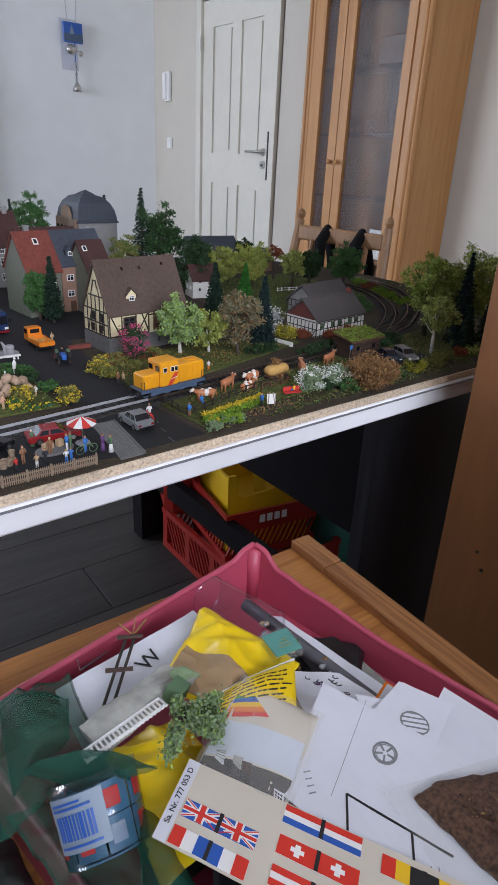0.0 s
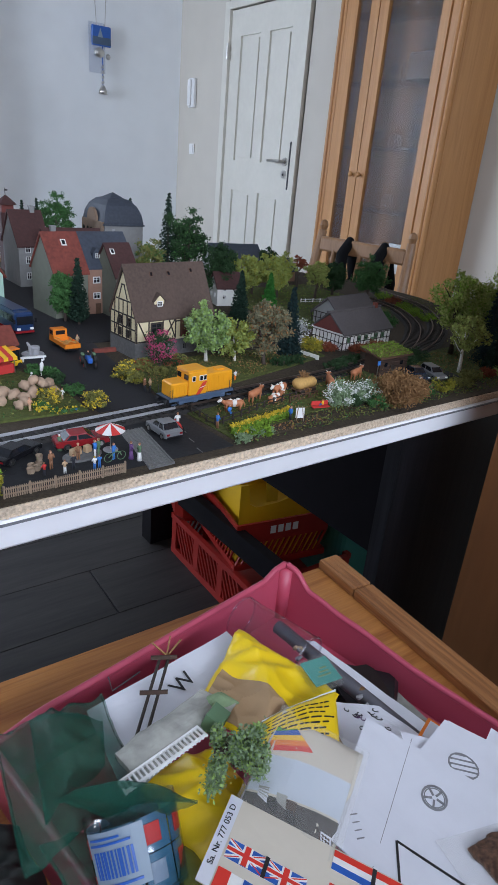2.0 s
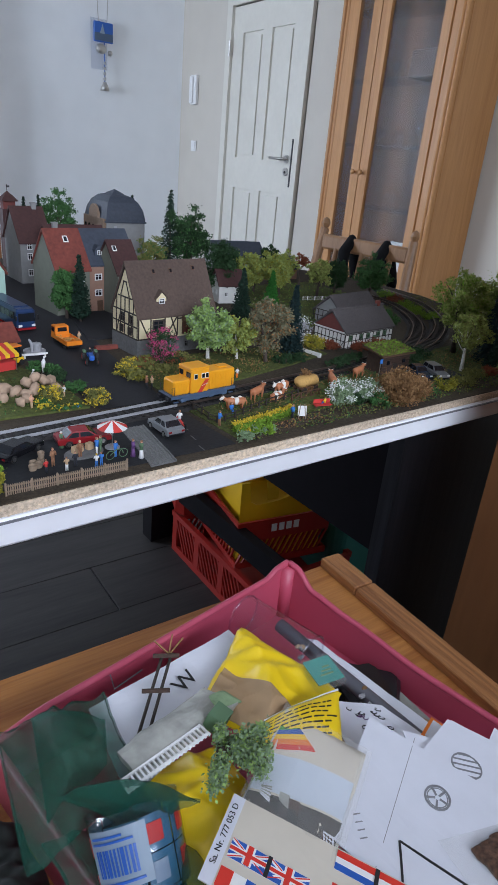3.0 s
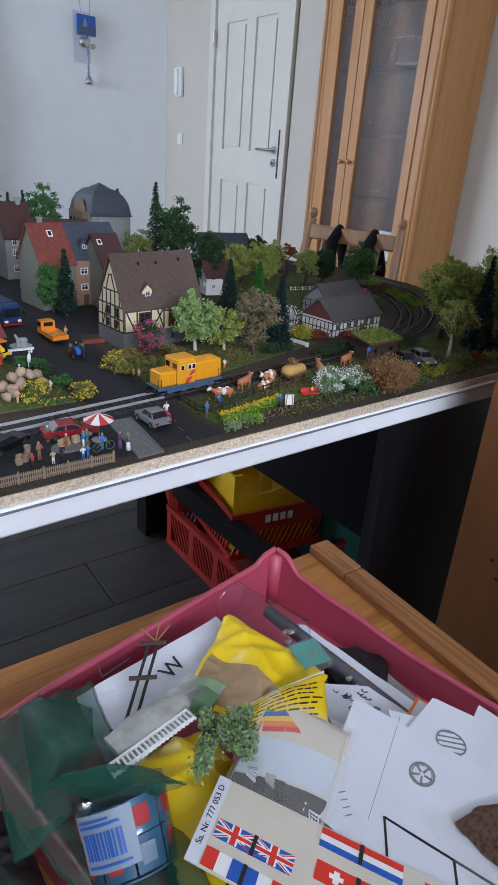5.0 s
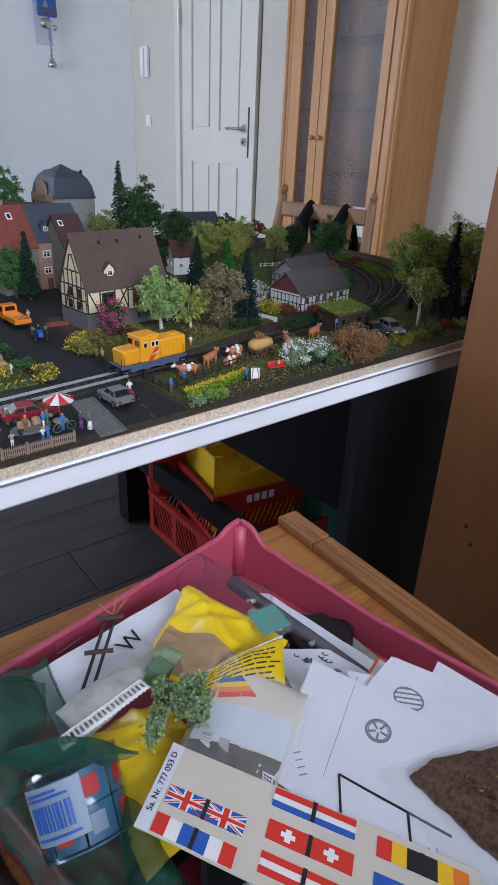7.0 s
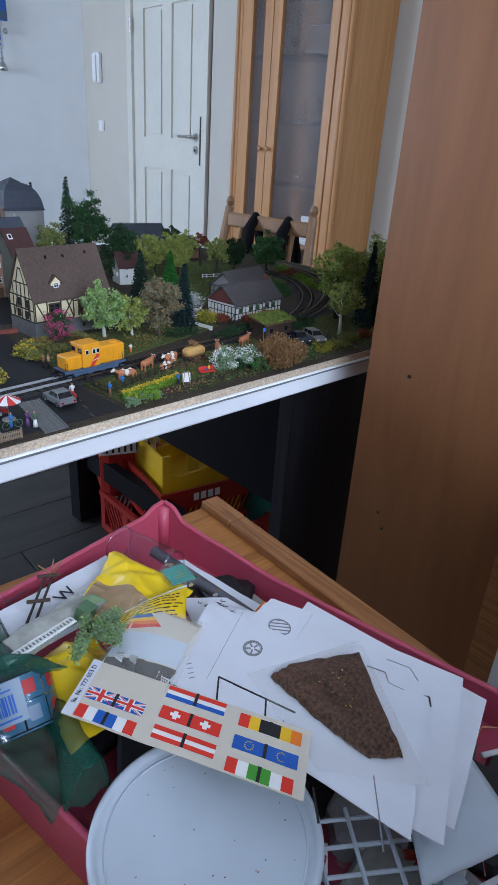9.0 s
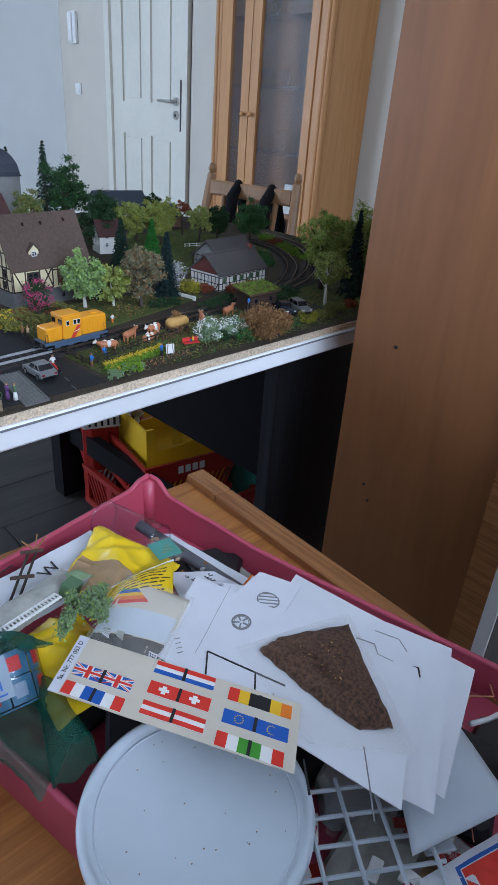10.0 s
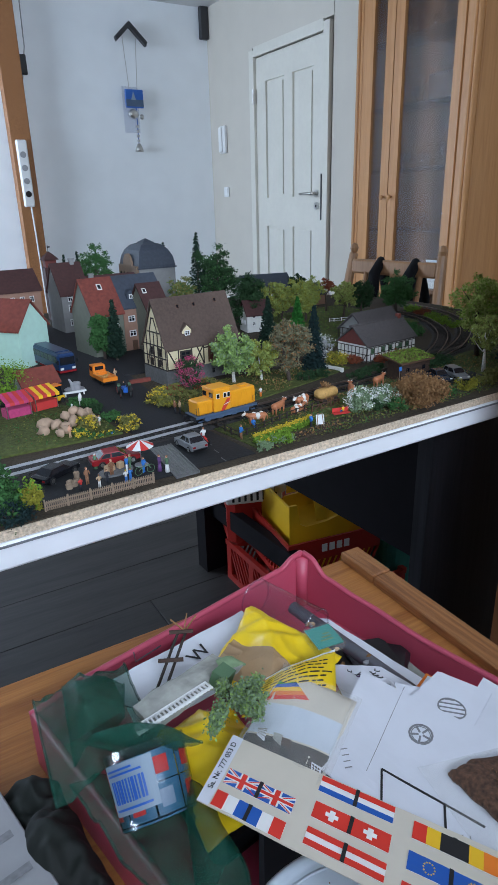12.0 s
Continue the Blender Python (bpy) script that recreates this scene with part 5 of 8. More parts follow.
cb = part("cab", B((-0.0062, 0, 0.0230), (0.024, 0.0245, 0.026), bevel=0.0012), "loco_yellow", lo)
part("cab_roof", B((-0.0062, 0, 0.0368), (0.027, 0.0225, 0.0020), bevel=0.0009), "loco_yellow", cb)
for u in (-0.0125, -0.0030, 0.0020):
    w = part("window", B((u, -0.0124, 0.0287), (0.0044, 0.0006, 0.0058)), "cloth_white", cb)
    part("pane", B((u, -0.0128, 0.0287), (0.0033, 0.0005, 0.0046)), "window_dark", w)
for u in (-0.0065, 0.0065):
    part("window", B((-0.0184, u, 0.0300), (0.0006, 0.007, 0.0055)), "window_dark", cb)
part("red_stripe", Form().prism([(-0.0090, 0.0105), (-0.0040, 0.0105), (0.0020, 0.0185), (0.0048, 0.0240), (0.0002, 0.0240), (-0.0045, 0.0180)], -0.01262, -0.0123, "y"), "loco_red", cb, "slanting red stripe")
part("white_stripe", Form().prism([(-0.0048, 0.0170), (0.0030, 0.0190), (0.0035, 0.0198), (-0.0042, 0.0178)], -0.01276, -0.01263, "y"), "cloth_white", cb)
part("exhaust", B((0.030, 0, 0.0318), (0.010, 0.008, 0.0016)), "loco_yellow", lo)
for sx in (-0.0425, 0.0425):
    part("buffer_beam", B((sx, 0, 0.0068), (0.0016, 0.024, 0.0055)), "black_paint", lo)
    for sy in (-0.008, 0.008):
        part("buffer", Form().tube([(sx, sy, 0.0075), (sx + math.copysign(0.0035, sx), sy, 0.0075), (sx + math.copysign(0.0036, sx), sy, 0.0075), (sx + math.copysign(0.0042, sx), sy, 0.0075)], [0.0009, 0.0009, 0.0022, 0.0022], 10), "dark_metal", lo)
    for sy in (-0.0112, 0.0112):
        part("handrail", Form().tube([(sx * 0.98, sy, 0.0100), (sx * 0.98, sy, 0.0195), (sx * 0.90, sy, 0.0195), (sx * 0.90, sy, 0.0100)], 0.00035, 5), "dark_metal", lo)
    part("coupler", B((sx + math.copysign(0.004, sx), 0, 0.0045), (0.007, 0.003, 0.0018)), "black_paint", lo)
for sx in (-0.027, -0.009, 0.010, 0.028):
    for sy in (-0.0084, 0.0084):
        part("wheel", Form().tube([(sx, sy - 0.0012, 0.0052), (sx, sy + 0.0012, 0.0052)], 0.0052, 18), "dark_metal", lo)
    part("axle_box", B((sx, -0.0118, 0.0044), (0.007, 0.002, 0.0045), bevel=0.0008), "loco_blue", lo)
part("step", B((-0.037, -0.0118, 0.0035), (0.006, 0.002, 0.001)).box((0.037, -0.0118, 0.0035), (0.006, 0.002, 0.001)), "loco_blue", lo)

car(0.2690, 0.524, 94, "car_silver", "silver grey hatchback on the level crossing road", l=0.037, w=0.0185)
car(0.193, 0.531, -5, "car_red", "dark red sports car parked on the square", l=0.046, w=0.019, h=0.0135)
car(0.137, 0.528, 32, "car_black", "glossy black open car on the square", l=0.044, w=0.018, h=0.0125)
car(0.648, 0.556, -105, "car_navy", "dark blue car parked beside the hut", l=0.040, w=0.018)
car(0.672, 0.549, -105, "car_silver", "silver estate car parked beside the hut", l=0.042, w=0.018, estate=True, h=0.016)

def truck(x, y, rot):
    t = thing("flatbed_truck", pose(x, y, T + 0.001, 0, 0, rot), "small orange flatbed truck with a load of sticks", "model truck", "model vehicles")
    part("chassis", B((0, 0, 0.0052), (0.052, 0.016, 0.003)), "black_paint", t)
    c = part("cab", B((-0.018, 0, 0.0140), (0.014, 0.0195, 0.016), taper=0.9, bevel=0.0), "truck_orange", t)
    part("windscreen", B((-0.0248, 0, 0.0175), (0.0008, 0.014, 0.006)), "window_dark", c)
    part("rear_window", B((-0.0112, 0, 0.0178), (0.0008, 0.012, 0.005)), "window_dark", c)
    for sy in (-1, 1):
        part("side_window", B((-0.018, sy * 0.0094, 0.0175), (0.008, 0.0008, 0.0055)), "window_dark", c)
    b = part("bed", B((0.0085, 0, 0.0072), (0.036, 0.0205, 0.0014)), "truck_orange", t)
    for sy in (-1, 1):
        part("side_board", B((0.0085, sy * 0.0100, 0.0098), (0.036, 0.0007, 0.0045)), "truck_orange", b)
    for sx in (-0.0095, 0.0265):
        part("end_board", B((sx, 0, 0.0098), (0.0007, 0.0193, 0.0045)), "truck_orange", b)
    for sx in (-0.016, 0.015):
        for sy in (-1, 1):
            part("wheel", Form().tube([(sx, sy * 0.0062, 0.0042), (sx, sy * 0.0090, 0.0042)], 0.0042, 14), "rubber", t)
    rr = random.Random(2)
    f = Form()
    for k in range(26):
        p = Vector((rr.uniform(-0.006, 0.02), rr.uniform(-0.007, 0.007), 0.009 + rr.random() * 0.003))
        f.tube([p, p + Vector((rr.uniform(-0.008, 0.008), rr.uniform(-0.006, 0.006), rr.uniform(-0.001, 0.002)))], 0.0005, 4)
    part("load", f, "hay", t, "loose straw and sticks")
truck(0.278, 0.820, -86)

t = thing("tractor", pose(0.281, 0.742, T + 0.001, 0, 0, -105), "small blue tractor with red wheels and driver", "model tractor", "model vehicles")
part("hood", B((0.007, 0, 0.0095), (0.016, 0.006, 0.006), bevel=0.001), "tractor_blue", t)
part("seat_block", B((-0.006, 0, 0.0085), (0.010, 0.008, 0.004), bevel=0.001), "tractor_blue", t)
for sy in (-1, 1):
    part("mudguard", B((-0.007, sy * 0.0068, 0.0122), (0.010, 0.004, 0.002), bevel=0.0008), "cloth_green", t)
    w = part("wheel", Form().tube([(-0.007, sy * 0.0062, 0.0062), (-0.007, sy * 0.0095, 0.0062)], 0.0062, 16), "rubber", t)
    part("rim", Form().tube([(-0.007, sy * 0.0090, 0.0062), (-0.007, sy * 0.0098, 0.0062)], 0.0034, 12), "cloth_red", w)
    w = part("wheel", Form().tube([(0.012, sy * 0.0050, 0.0038), (0.012, sy * 0.0072, 0.0038)], 0.0038, 14), "rubber", t)
    part("rim", Form().tube([(0.012, sy * 0.0068, 0.0038), (0.012, sy * 0.0075, 0.0038)], 0.002, 10), "cloth_red", w)
part("exhaust", Form().tube([(0.009, 0.002, 0.012), (0.009, 0.002, 0.020)], 0.0006, 6), "dark_metal", t)
part("steering_wheel", Form().tube([(-0.001, 0, 0.012), (-0.002, 0, 0.015)], 0.0018, 8), "black_paint", t)
dummy(0.2825, 0.749, -15, "cloth_dark", "cloth_dark", "seated driver figurine on the tractor", h=0.016, sit=True, z=0.0048)

t = thing("farm_trailer", pose(0.372, 0.626, T + 0.001, 0, 0, 6), "teal farm trailer with red wheels beside the track", "model trailer", "model vehicles")
part("bed", B((0, 0, 0.0080), (0.046, 0.018, 0.0016)), "teal_wagon", t)
for sy in (-1, 1):
    part("side_board", B((0, sy * 0.0088, 0.0112), (0.046, 0.0008, 0.0048)), "teal_wagon", t)
for sx in (-0.0226, 0.0226):
    part("end_board", B((sx, 0, 0.0112), (0.0008, 0.0168, 0.0048)), "teal_wagon", t)
for sx in (-0.015, 0.015):
    for sy in (-0.0075, 0.0075):
        part("wheel", Form().tube([(sx, sy - 0.001, 0.0042), (sx, sy + 0.001, 0.0042)], 0.0042, 14), "cloth_red", t)
part("drawbar", Form().tube([(-0.023, 0, 0.006), (-0.034, 0, 0.004)], 0.0008, 6), "cloth_red", t)

t = thing("city_bus", pose(0.243, 0.945, T + 0.001, 0, 0, -82), "dark blue coach with pale roof on the road", "model bus", "model vehicles")
part("body", B((0, 0, 0.0175), (0.105, 0.026, 0.027), bevel=0.003), "bus_blue", t)
part("skirt", B((0, 0, 0.0045), (0.104, 0.0255, 0.003)), "car_red", t)
part("windscreen", B((0.0523, 0, 0.020), (0.0012, 0.022, 0.011)), "window_dark", t)
for sy in (-1, 1):
    for k in range(6):
        part("side_window", B((-0.038 + 0.0152 * k, sy * 0.0131, 0.0215), (0.0132, 0.0008, 0.009)), "window_dark", t)
    part("mirror", B((0.054, sy * 0.0148, 0.020), (0.002, 0.002, 0.006)), "black_paint", t)
    for sx in (-0.03, 0.034):
        part("wheel", Form().tube([(sx, sy * 0.0098, 0.0055), (sx, sy * 0.0128, 0.0055)], 0.0055, 16), "rubber", t)
    part("headlight", B((0.0526, sy * 0.009, 0.009), (0.001, 0.005, 0.003)), "cloth_white", t)
part("roof", B((-0.005, 0, 0.0315), (0.085, 0.020, 0.0015)), "bus_blue", t)

# ---- layout: trees and shrubs ----
tree(0.424, 0.710, 0.071, 0.029, ["leaf_birch", "leaf_sage"], "pale green birch with white trunk beside the track", "birch_bark", 11, 0.22, "birch_tree", 85, 34)
tree(0.461, 0.699, 0.056, 0.023, ["leaf_light", "leaf_yellow"], "yellowish birch with white trunk beside the track", "birch_bark", 12, 0.22, "birch_tree", 60, 32)
tree(0.490, 0.674, 0.083, 0.027, ["leaf_grey", "dry_brown"], "old grey-brown oak with thick trunk", "bark", 13, 0.25, "oak_tree", 90, 30, size=0.0017)
conifer(0.551, 0.702, 0.091, 0.019, "needle_blue", "slim dark blue-green fir", 14)
conifer(0.60, 0.900, 0.078, 0.021, "needle_dark", "dark drooping fir behind the birches", 15, droop=0.9)
conifer(0.700, 0.955, 0.062, 0.015, "leaf_thuja", "bright green cone-shaped thuja", 16, droop=0.2, name="thuja_tree")
shrub(0.578, 0.722, 0.034, 0.046, "lilac_grey", "pale grey flowering bush", "blossom_white", 17, 30, name="lilac_bush", low=0.15)
shrub(0.357, 0.707, 0.033, 0.046, "leaf_dark", "round bush covered in pink blossoms", "blossom_pink", 18, 50, 26, name="rhododendron", share=0.55, low=0.2, size=0.0011)
tree(0.732, 0.553, 0.080, 0.027, ["leaf_light", "leaf_olive"], "olive leaved birch with bare white branches", "birch_bark", 19, 0.38, "birch_tree", 44, 26)
tree(0.800, 0.622, 0.122, 0.036, ["leaf_light", "grass_bright"], "large light green tree at the board's end", "bark", 20, 0.35, "tree", 90, 36)
tree(0.870, 0.600, 0.120, 0.045, ["leaf_light", "grass_bright"], "large fresh green tree at the board's end", "bark", 21, 0.25, "tree", 150, 38)
conifer(0.806, 0.566, 0.128, 0.022, "needle_blue", "tall dark fir at the board's end", 22)
conifer(0.852, 0.548, 0.085, 0.022, "needle_dark", "dark fir at the board's end", 23)
conifer(0.795, 0.545, 0.060, 0.016, "needle_dark", "small dark fir at the board's end", 24)
tree(0.326, 0.955, 0.072, 0.022, "leaf_mid", "round dark green tree before the town house", "bark", 25, 0.2, "tree", 90, 34, wob=0.15)
conifer(0.338, 0.930, 0.094, 0.015, "needle_dark", "slim dark cypress before the town house", 26, droop=-0.4, name="cypress_tree")
tree(0.617, 1.119, 0.150, 0.036, ["leaf_dark", "leaf_mid"], "large dark green tree behind the houses", "bark", 27, 0.15, "tree", 80, 60, size=0.0022, wob=0.8, spread=0.13)
conifer(0.588, 1.137, 0.175, 0.034, "needle_dark", "tall dark spruce behind the houses", 28, rings=34)
tree(0.645, 1.04, 0.10, 0.035, "leaf_dark", "dense dark green tree behind the houses", "bark", 29, 0.08, "tree", 140, 36)
tree(0.545, 1.12, 0.10, 0.030, ["leaf_olive", "leaf_mid"], "olive tree beside the domed hall", "bark", 30, 0.1, "tree", 70, 30)
conifer(0.640, 1.42, 0.145, 0.018, "needle_dark", "dark pointed fir behind the hall", 31)
tree(0.470, 1.42, 0.145, 0.036, ["leaf_mid", "leaf_dark"], "loose green tree behind the hall", "bark", 32, 0.4, "tree", 80, 36)
conifer(0.435, 1.43, 0.135, 0.012, "needle_dark", "slim dark cypress behind the houses", 33, droop=-0.4, name="cypress_tree")
conifer(0.405, 1.43, 0.130, 0.012, "needle_dark", "slim dark cypress behind the houses", 34, droop=-0.4, name="cypress_tree")
for k, (x, y, h, r) in enumerate(((0.705, 1.05, 0.080, 0.026), (0.745, 1.075, 0.070, 0.026), (0.80, 1.09, 0.078, 0.028), (0.835, 1.10, 0.070, 0.028), (0.775, 1.03, 0.060, 0.022))):
    tree(x, y, h, r, ["leaf_light", "leaf_yellow"], "light yellow-green tree in the orchard", "bark", 40 + k, 0.2, "tree", 55, 30, wob=0.6)
tree(0.855, 1.010, 0.074, 0.024, ["leaf_light", "leaf_olive"], "small light green tree on the meadow", "bark", 46, 0.3, "tree", 60, 30)
tree(0.880, 1.10, 0.072, 0.015, "leaf_rust", "small rust brown tree", "bark", 47, 0.6, "tree", 24, 24)
tree(0.925, 1.035, 0.069, 0.027, "leaf_dark", "round dark tree inside the curve", "bark", 48, 0.15, "tree", 80, 32, wob=0.2)
tree(0.968, 0.975, 0.082, 0.035, "leaf_mid", "dark blue-green leafy tree beside the curve", "bark", 49, 0.2, "tree", 90, 34)
tree(0.885, 1.22, 0.070, 0.022, "leaf_dark", "round dark treetop behind the houses", "bark", 50, 0.3, "tree", 50, 30, wob=0.2)
g = random.Random(9)
for k in range(5):
    shrub(0.955 + 0.017 * k - 0.004 * (k % 2), 0.80 + 0.045 * k, 0.034, 0.012, "grass_bright" if k != 3 else "leaf_rust", "bright green planting between the curved tracks" if k != 3 else "rust red planting between the curved tracks", None, 60 + k, 26, 24)
for k in range(3):
    shrub(0.845 + 0.02 * k, 0.79 + 0.03 * k, 0.028, 0.012, "leaf_mid", "green planting inside the track curve", None, 70 + k, 20, 24)
shrub(0.480, 0.518, 0.030, 0.026, "leaf_sage", "white flowering shrub near the board's edge", "blossom_white", 80, 40, 26, share=0.5)
shrub(0.522, 0.522, 0.032, 0.021, "leaf_sage", "white flowering shrub near the board's edge", "blossom_white", 81, 40, 26, share=0.5)
shrub(0.500, 0.515, 0.022, 0.012, "leaf_dark", "dark green low shrub", None, 82)
shrub(0.552, 0.497, 0.052, 0.036, "dry_brown", "dry brown bush at the board's edge", None, 83, 60, 80, size=0.0013)
shrub(0.582, 0.505, 0.038, 0.026, "dry_brown", "dry brown bush at the board's edge", None, 84, 36, 70, size=0.0013)
shrub(0.475, 0.566, 0.026, 0.026, "dry_brown", "brown twiggy shrub by the track", None, 85, 26, 26)
shrub(0.522, 0.500, 0.022, 0.014, "leaf_mid", "small green shrub at the board's edge", None, 86)
for k, (x, y, w, h, l, d) in enumerate(((0.300, 0.688, 0.022, 0.014, "leaf_olive", "blossom_yellow"), (0.314, 0.700, 0.020, 0.016, "leaf_olive", "blossom_yellow"), (0.333, 0.705, 0.018, 0.014, "leaf_olive", "leaf_rust"),
                                        (0.305, 0.668, 0.020, 0.012, "leaf_olive", "leaf_yellow"), (0.375, 0.712, 0.026, 0.012, "leaf_dark", "leaf_rust"), (0.392, 0.722, 0.022, 0.010, "leaf_olive", None), (0.345, 0.685, 0.02, 0.009, "leaf_olive", None))):
    shrub(x, y, w, h, l, "yellow flowering low shrub beside the road" if d == "blossom_yellow" else "low mixed shrub beside the road", d, 90 + k)
shrub(0.237, 0.612, 0.022, 0.017, "leaf_olive", "yellow flowering shrub at the lawn's corner", "blossom_yellow", 100, 30)
shrub(0.198, 0.632, 0.020, 0.018, "leaf_olive", "yellow flowering shrub before the rocks", "blossom_yellow", 101, 30)
shrub(0.186, 0.622, 0.015, 0.010, "leaf_mid", "low green shrub before the rocks", "blossom_yellow", 102)
for k, (x, y, c) in enumerate(((0.199, 0.612, "cloth_red"), (0.203, 0.608, "cloth_blue"), (0.211, 0.610, "blossom_yellow"), (0.195, 0.609, "blossom_yellow"), (0.217, 0.609, "cloth_blue"))):
    t = shrub(x, y, 0.008, 0.006, "leaf_mid", "small bright flowers on the lawn", c if c.startswith("blossom") else "blossom_yellow", 110 + k, 6, 10, name="flower_clump", cat="flowers")
    t.children[-1].data.materials[0] = M[c]
for k, (x, y) in enumerate(((0.215, 0.74), (0.228, 0.70), (0.232, 0.66), (0.18, 0.755), (0.226, 0.725))):
    shrub(x, y, 0.020, 0.009, "leaf_dark" if k % 2 else "leaf_mid", "dark green ground cover on the lawn island", None, 120 + k, 20, 24)
for k in range(4):
    shrub(0.503 + 0.0125 * k, 0.664, 0.016, 0.011, "leaf_dark", "trimmed dark hedge by the track", None, 130 + k, 16, 24)
for k in range(5):
    shrub(0.560 + 0.014 * k, 0.622 + 0.004 * k, 0.018, 0.014, "leaf_dark", "dark hedge by the hut", None, 136 + k, 16, 24)
shrub(0.600, 0.712, 0.030, 0.017, "leaf_yellow", "yellow shrub before the farmhouse", "blossom_yellow", 142, 30)
shrub(0.622, 0.700, 0.022, 0.012, "leaf_rust", "rust coloured shrub before the farmhouse", None, 143)
shrub(0.700, 0.690, 0.040, 0.009, "leaf_rust", "dark red flower bed before the farmhouse", None, 144, 30)
shrub(0.670, 0.686, 0.03, 0.007, "leaf_rust", "dark red flower bed before the farmhouse", None, 145, 24)
for k, (x, y, w, h, l) in enumerate(((0.615, 0.512, 0.025, 0.008, "leaf_mid"), (0.652, 0.512, 0.028, 0.011, "leaf_yellow"), (0.69, 0.515, 0.026, 0.010, "leaf_olive"), (0.725, 0.528, 0.03, 0.013, "leaf_olive"), (0.76, 0.53, 0.026, 0.01, "leaf_rust"), (0.79, 0.52, 0.04, 0.008, "leaf_light"), (0.68, 0.60, 0.03, 0.015, "leaf_dark"), (0.72, 0.62, 0.03, 0.014, "leaf_dark"))):
    shrub(x, y, w, h, l, "low mixed shrub at the board's edge", None, 150 + k)
for k, (x, y) in enumerate(((0.345, 0.4855), (0.327, 0.478), (0.332, 0.490), (0.358, 0.484))):
    shrub(x, y, 0.014, 0.010, "grass_bright" if k != 1 else "leaf_sage", "flowering grass clump in the bed", "blossom_yellow" if k == 2 else "leaf_sage", 160 + k, 14, 18, name="flower_clump", cat="flowers")
# hedge of yellow flowers
t = thing("flower_row", pose(0, 0, T), "row of yellow flowers over bright green leaves", "flowers")
g = np.random.default_rng(77)
u = g.random(2600)
p = np.stack([0.327 + u * 0.085, 0.498 + u * 0.018 + g.normal(size=2600) * 0.0022, 0.001 + g.random(2600) * 0.0075], 1)
cloud("foliage", p, 0.0015, ["grass_bright"], t, seed=77)
u = g.random(900)
p = np.stack([0.327 + u * 0.085, 0.4995 + u * 0.018 + g.normal(size=900) * 0.0022, 0.0075 + g.random(900) * 0.0025], 1)
cloud("blossom", p, 0.0012, ["blossom_yellow"], t, seed=78)
# trees at the near left corner
conifer(0.078, 0.486, 0.060, 0.030, "leaf_mid", "dense green conifer at the near corner", 170, droop=0.3)
shrub(0.104, 0.474, 0.016, 0.026, "leaf_yellow", "yellow-green upright bush beside the fence", "grass_bright", 171, 30, 26)
shrub(0.085, 0.462, 0.030, 0.014, "needle_blue", "grey-blue stony heap under the conifer", None, 172)
shrub(0.150, 0.800, 0.06, 0.05, "grass_bright", "bright green tree beside the kiosk", None, 173, 50, 28)

# ---- layout: rocks, animals, figurines and small things ----
g = random.Random(21)
for k, (x, y, z, r) in enumerate(((0.190, 0.660, 0.006, 0.009), (0.203, 0.668, 0.012, 0.008), (0.196, 0.676, 0.014, 0.0075), (0.180, 0.652, 0.005, 0.008), (0.212, 0.655, 0.006, 0.009), (0.172, 0.660, 0.006, 0.009), (0.186, 0.672, 0.010, 0.008), (0.176, 0.640, 0.005, 0.008), (0.205, 0.645, 0.004, 0.006), (0.168, 0.630, 0.006, 0.007), (0.210, 0.675, 0.008, 0.008), (0.162, 0.672, 0.006, 0.010), (0.155, 0.650, 0.005, 0.009))):
    solid("boulder", Form().ball((0, 0, 0), (r * 0.85, r * 0.66, r * 0.68), 0, 9, 0.6, k), "rock", "pale tan boulder in the rock pile", "rock", "rock pile", m=pose(x, y, T + z, g.uniform(0, 40), g.uniform(0, 40), g.uniform(0, 360)), smooth=True)


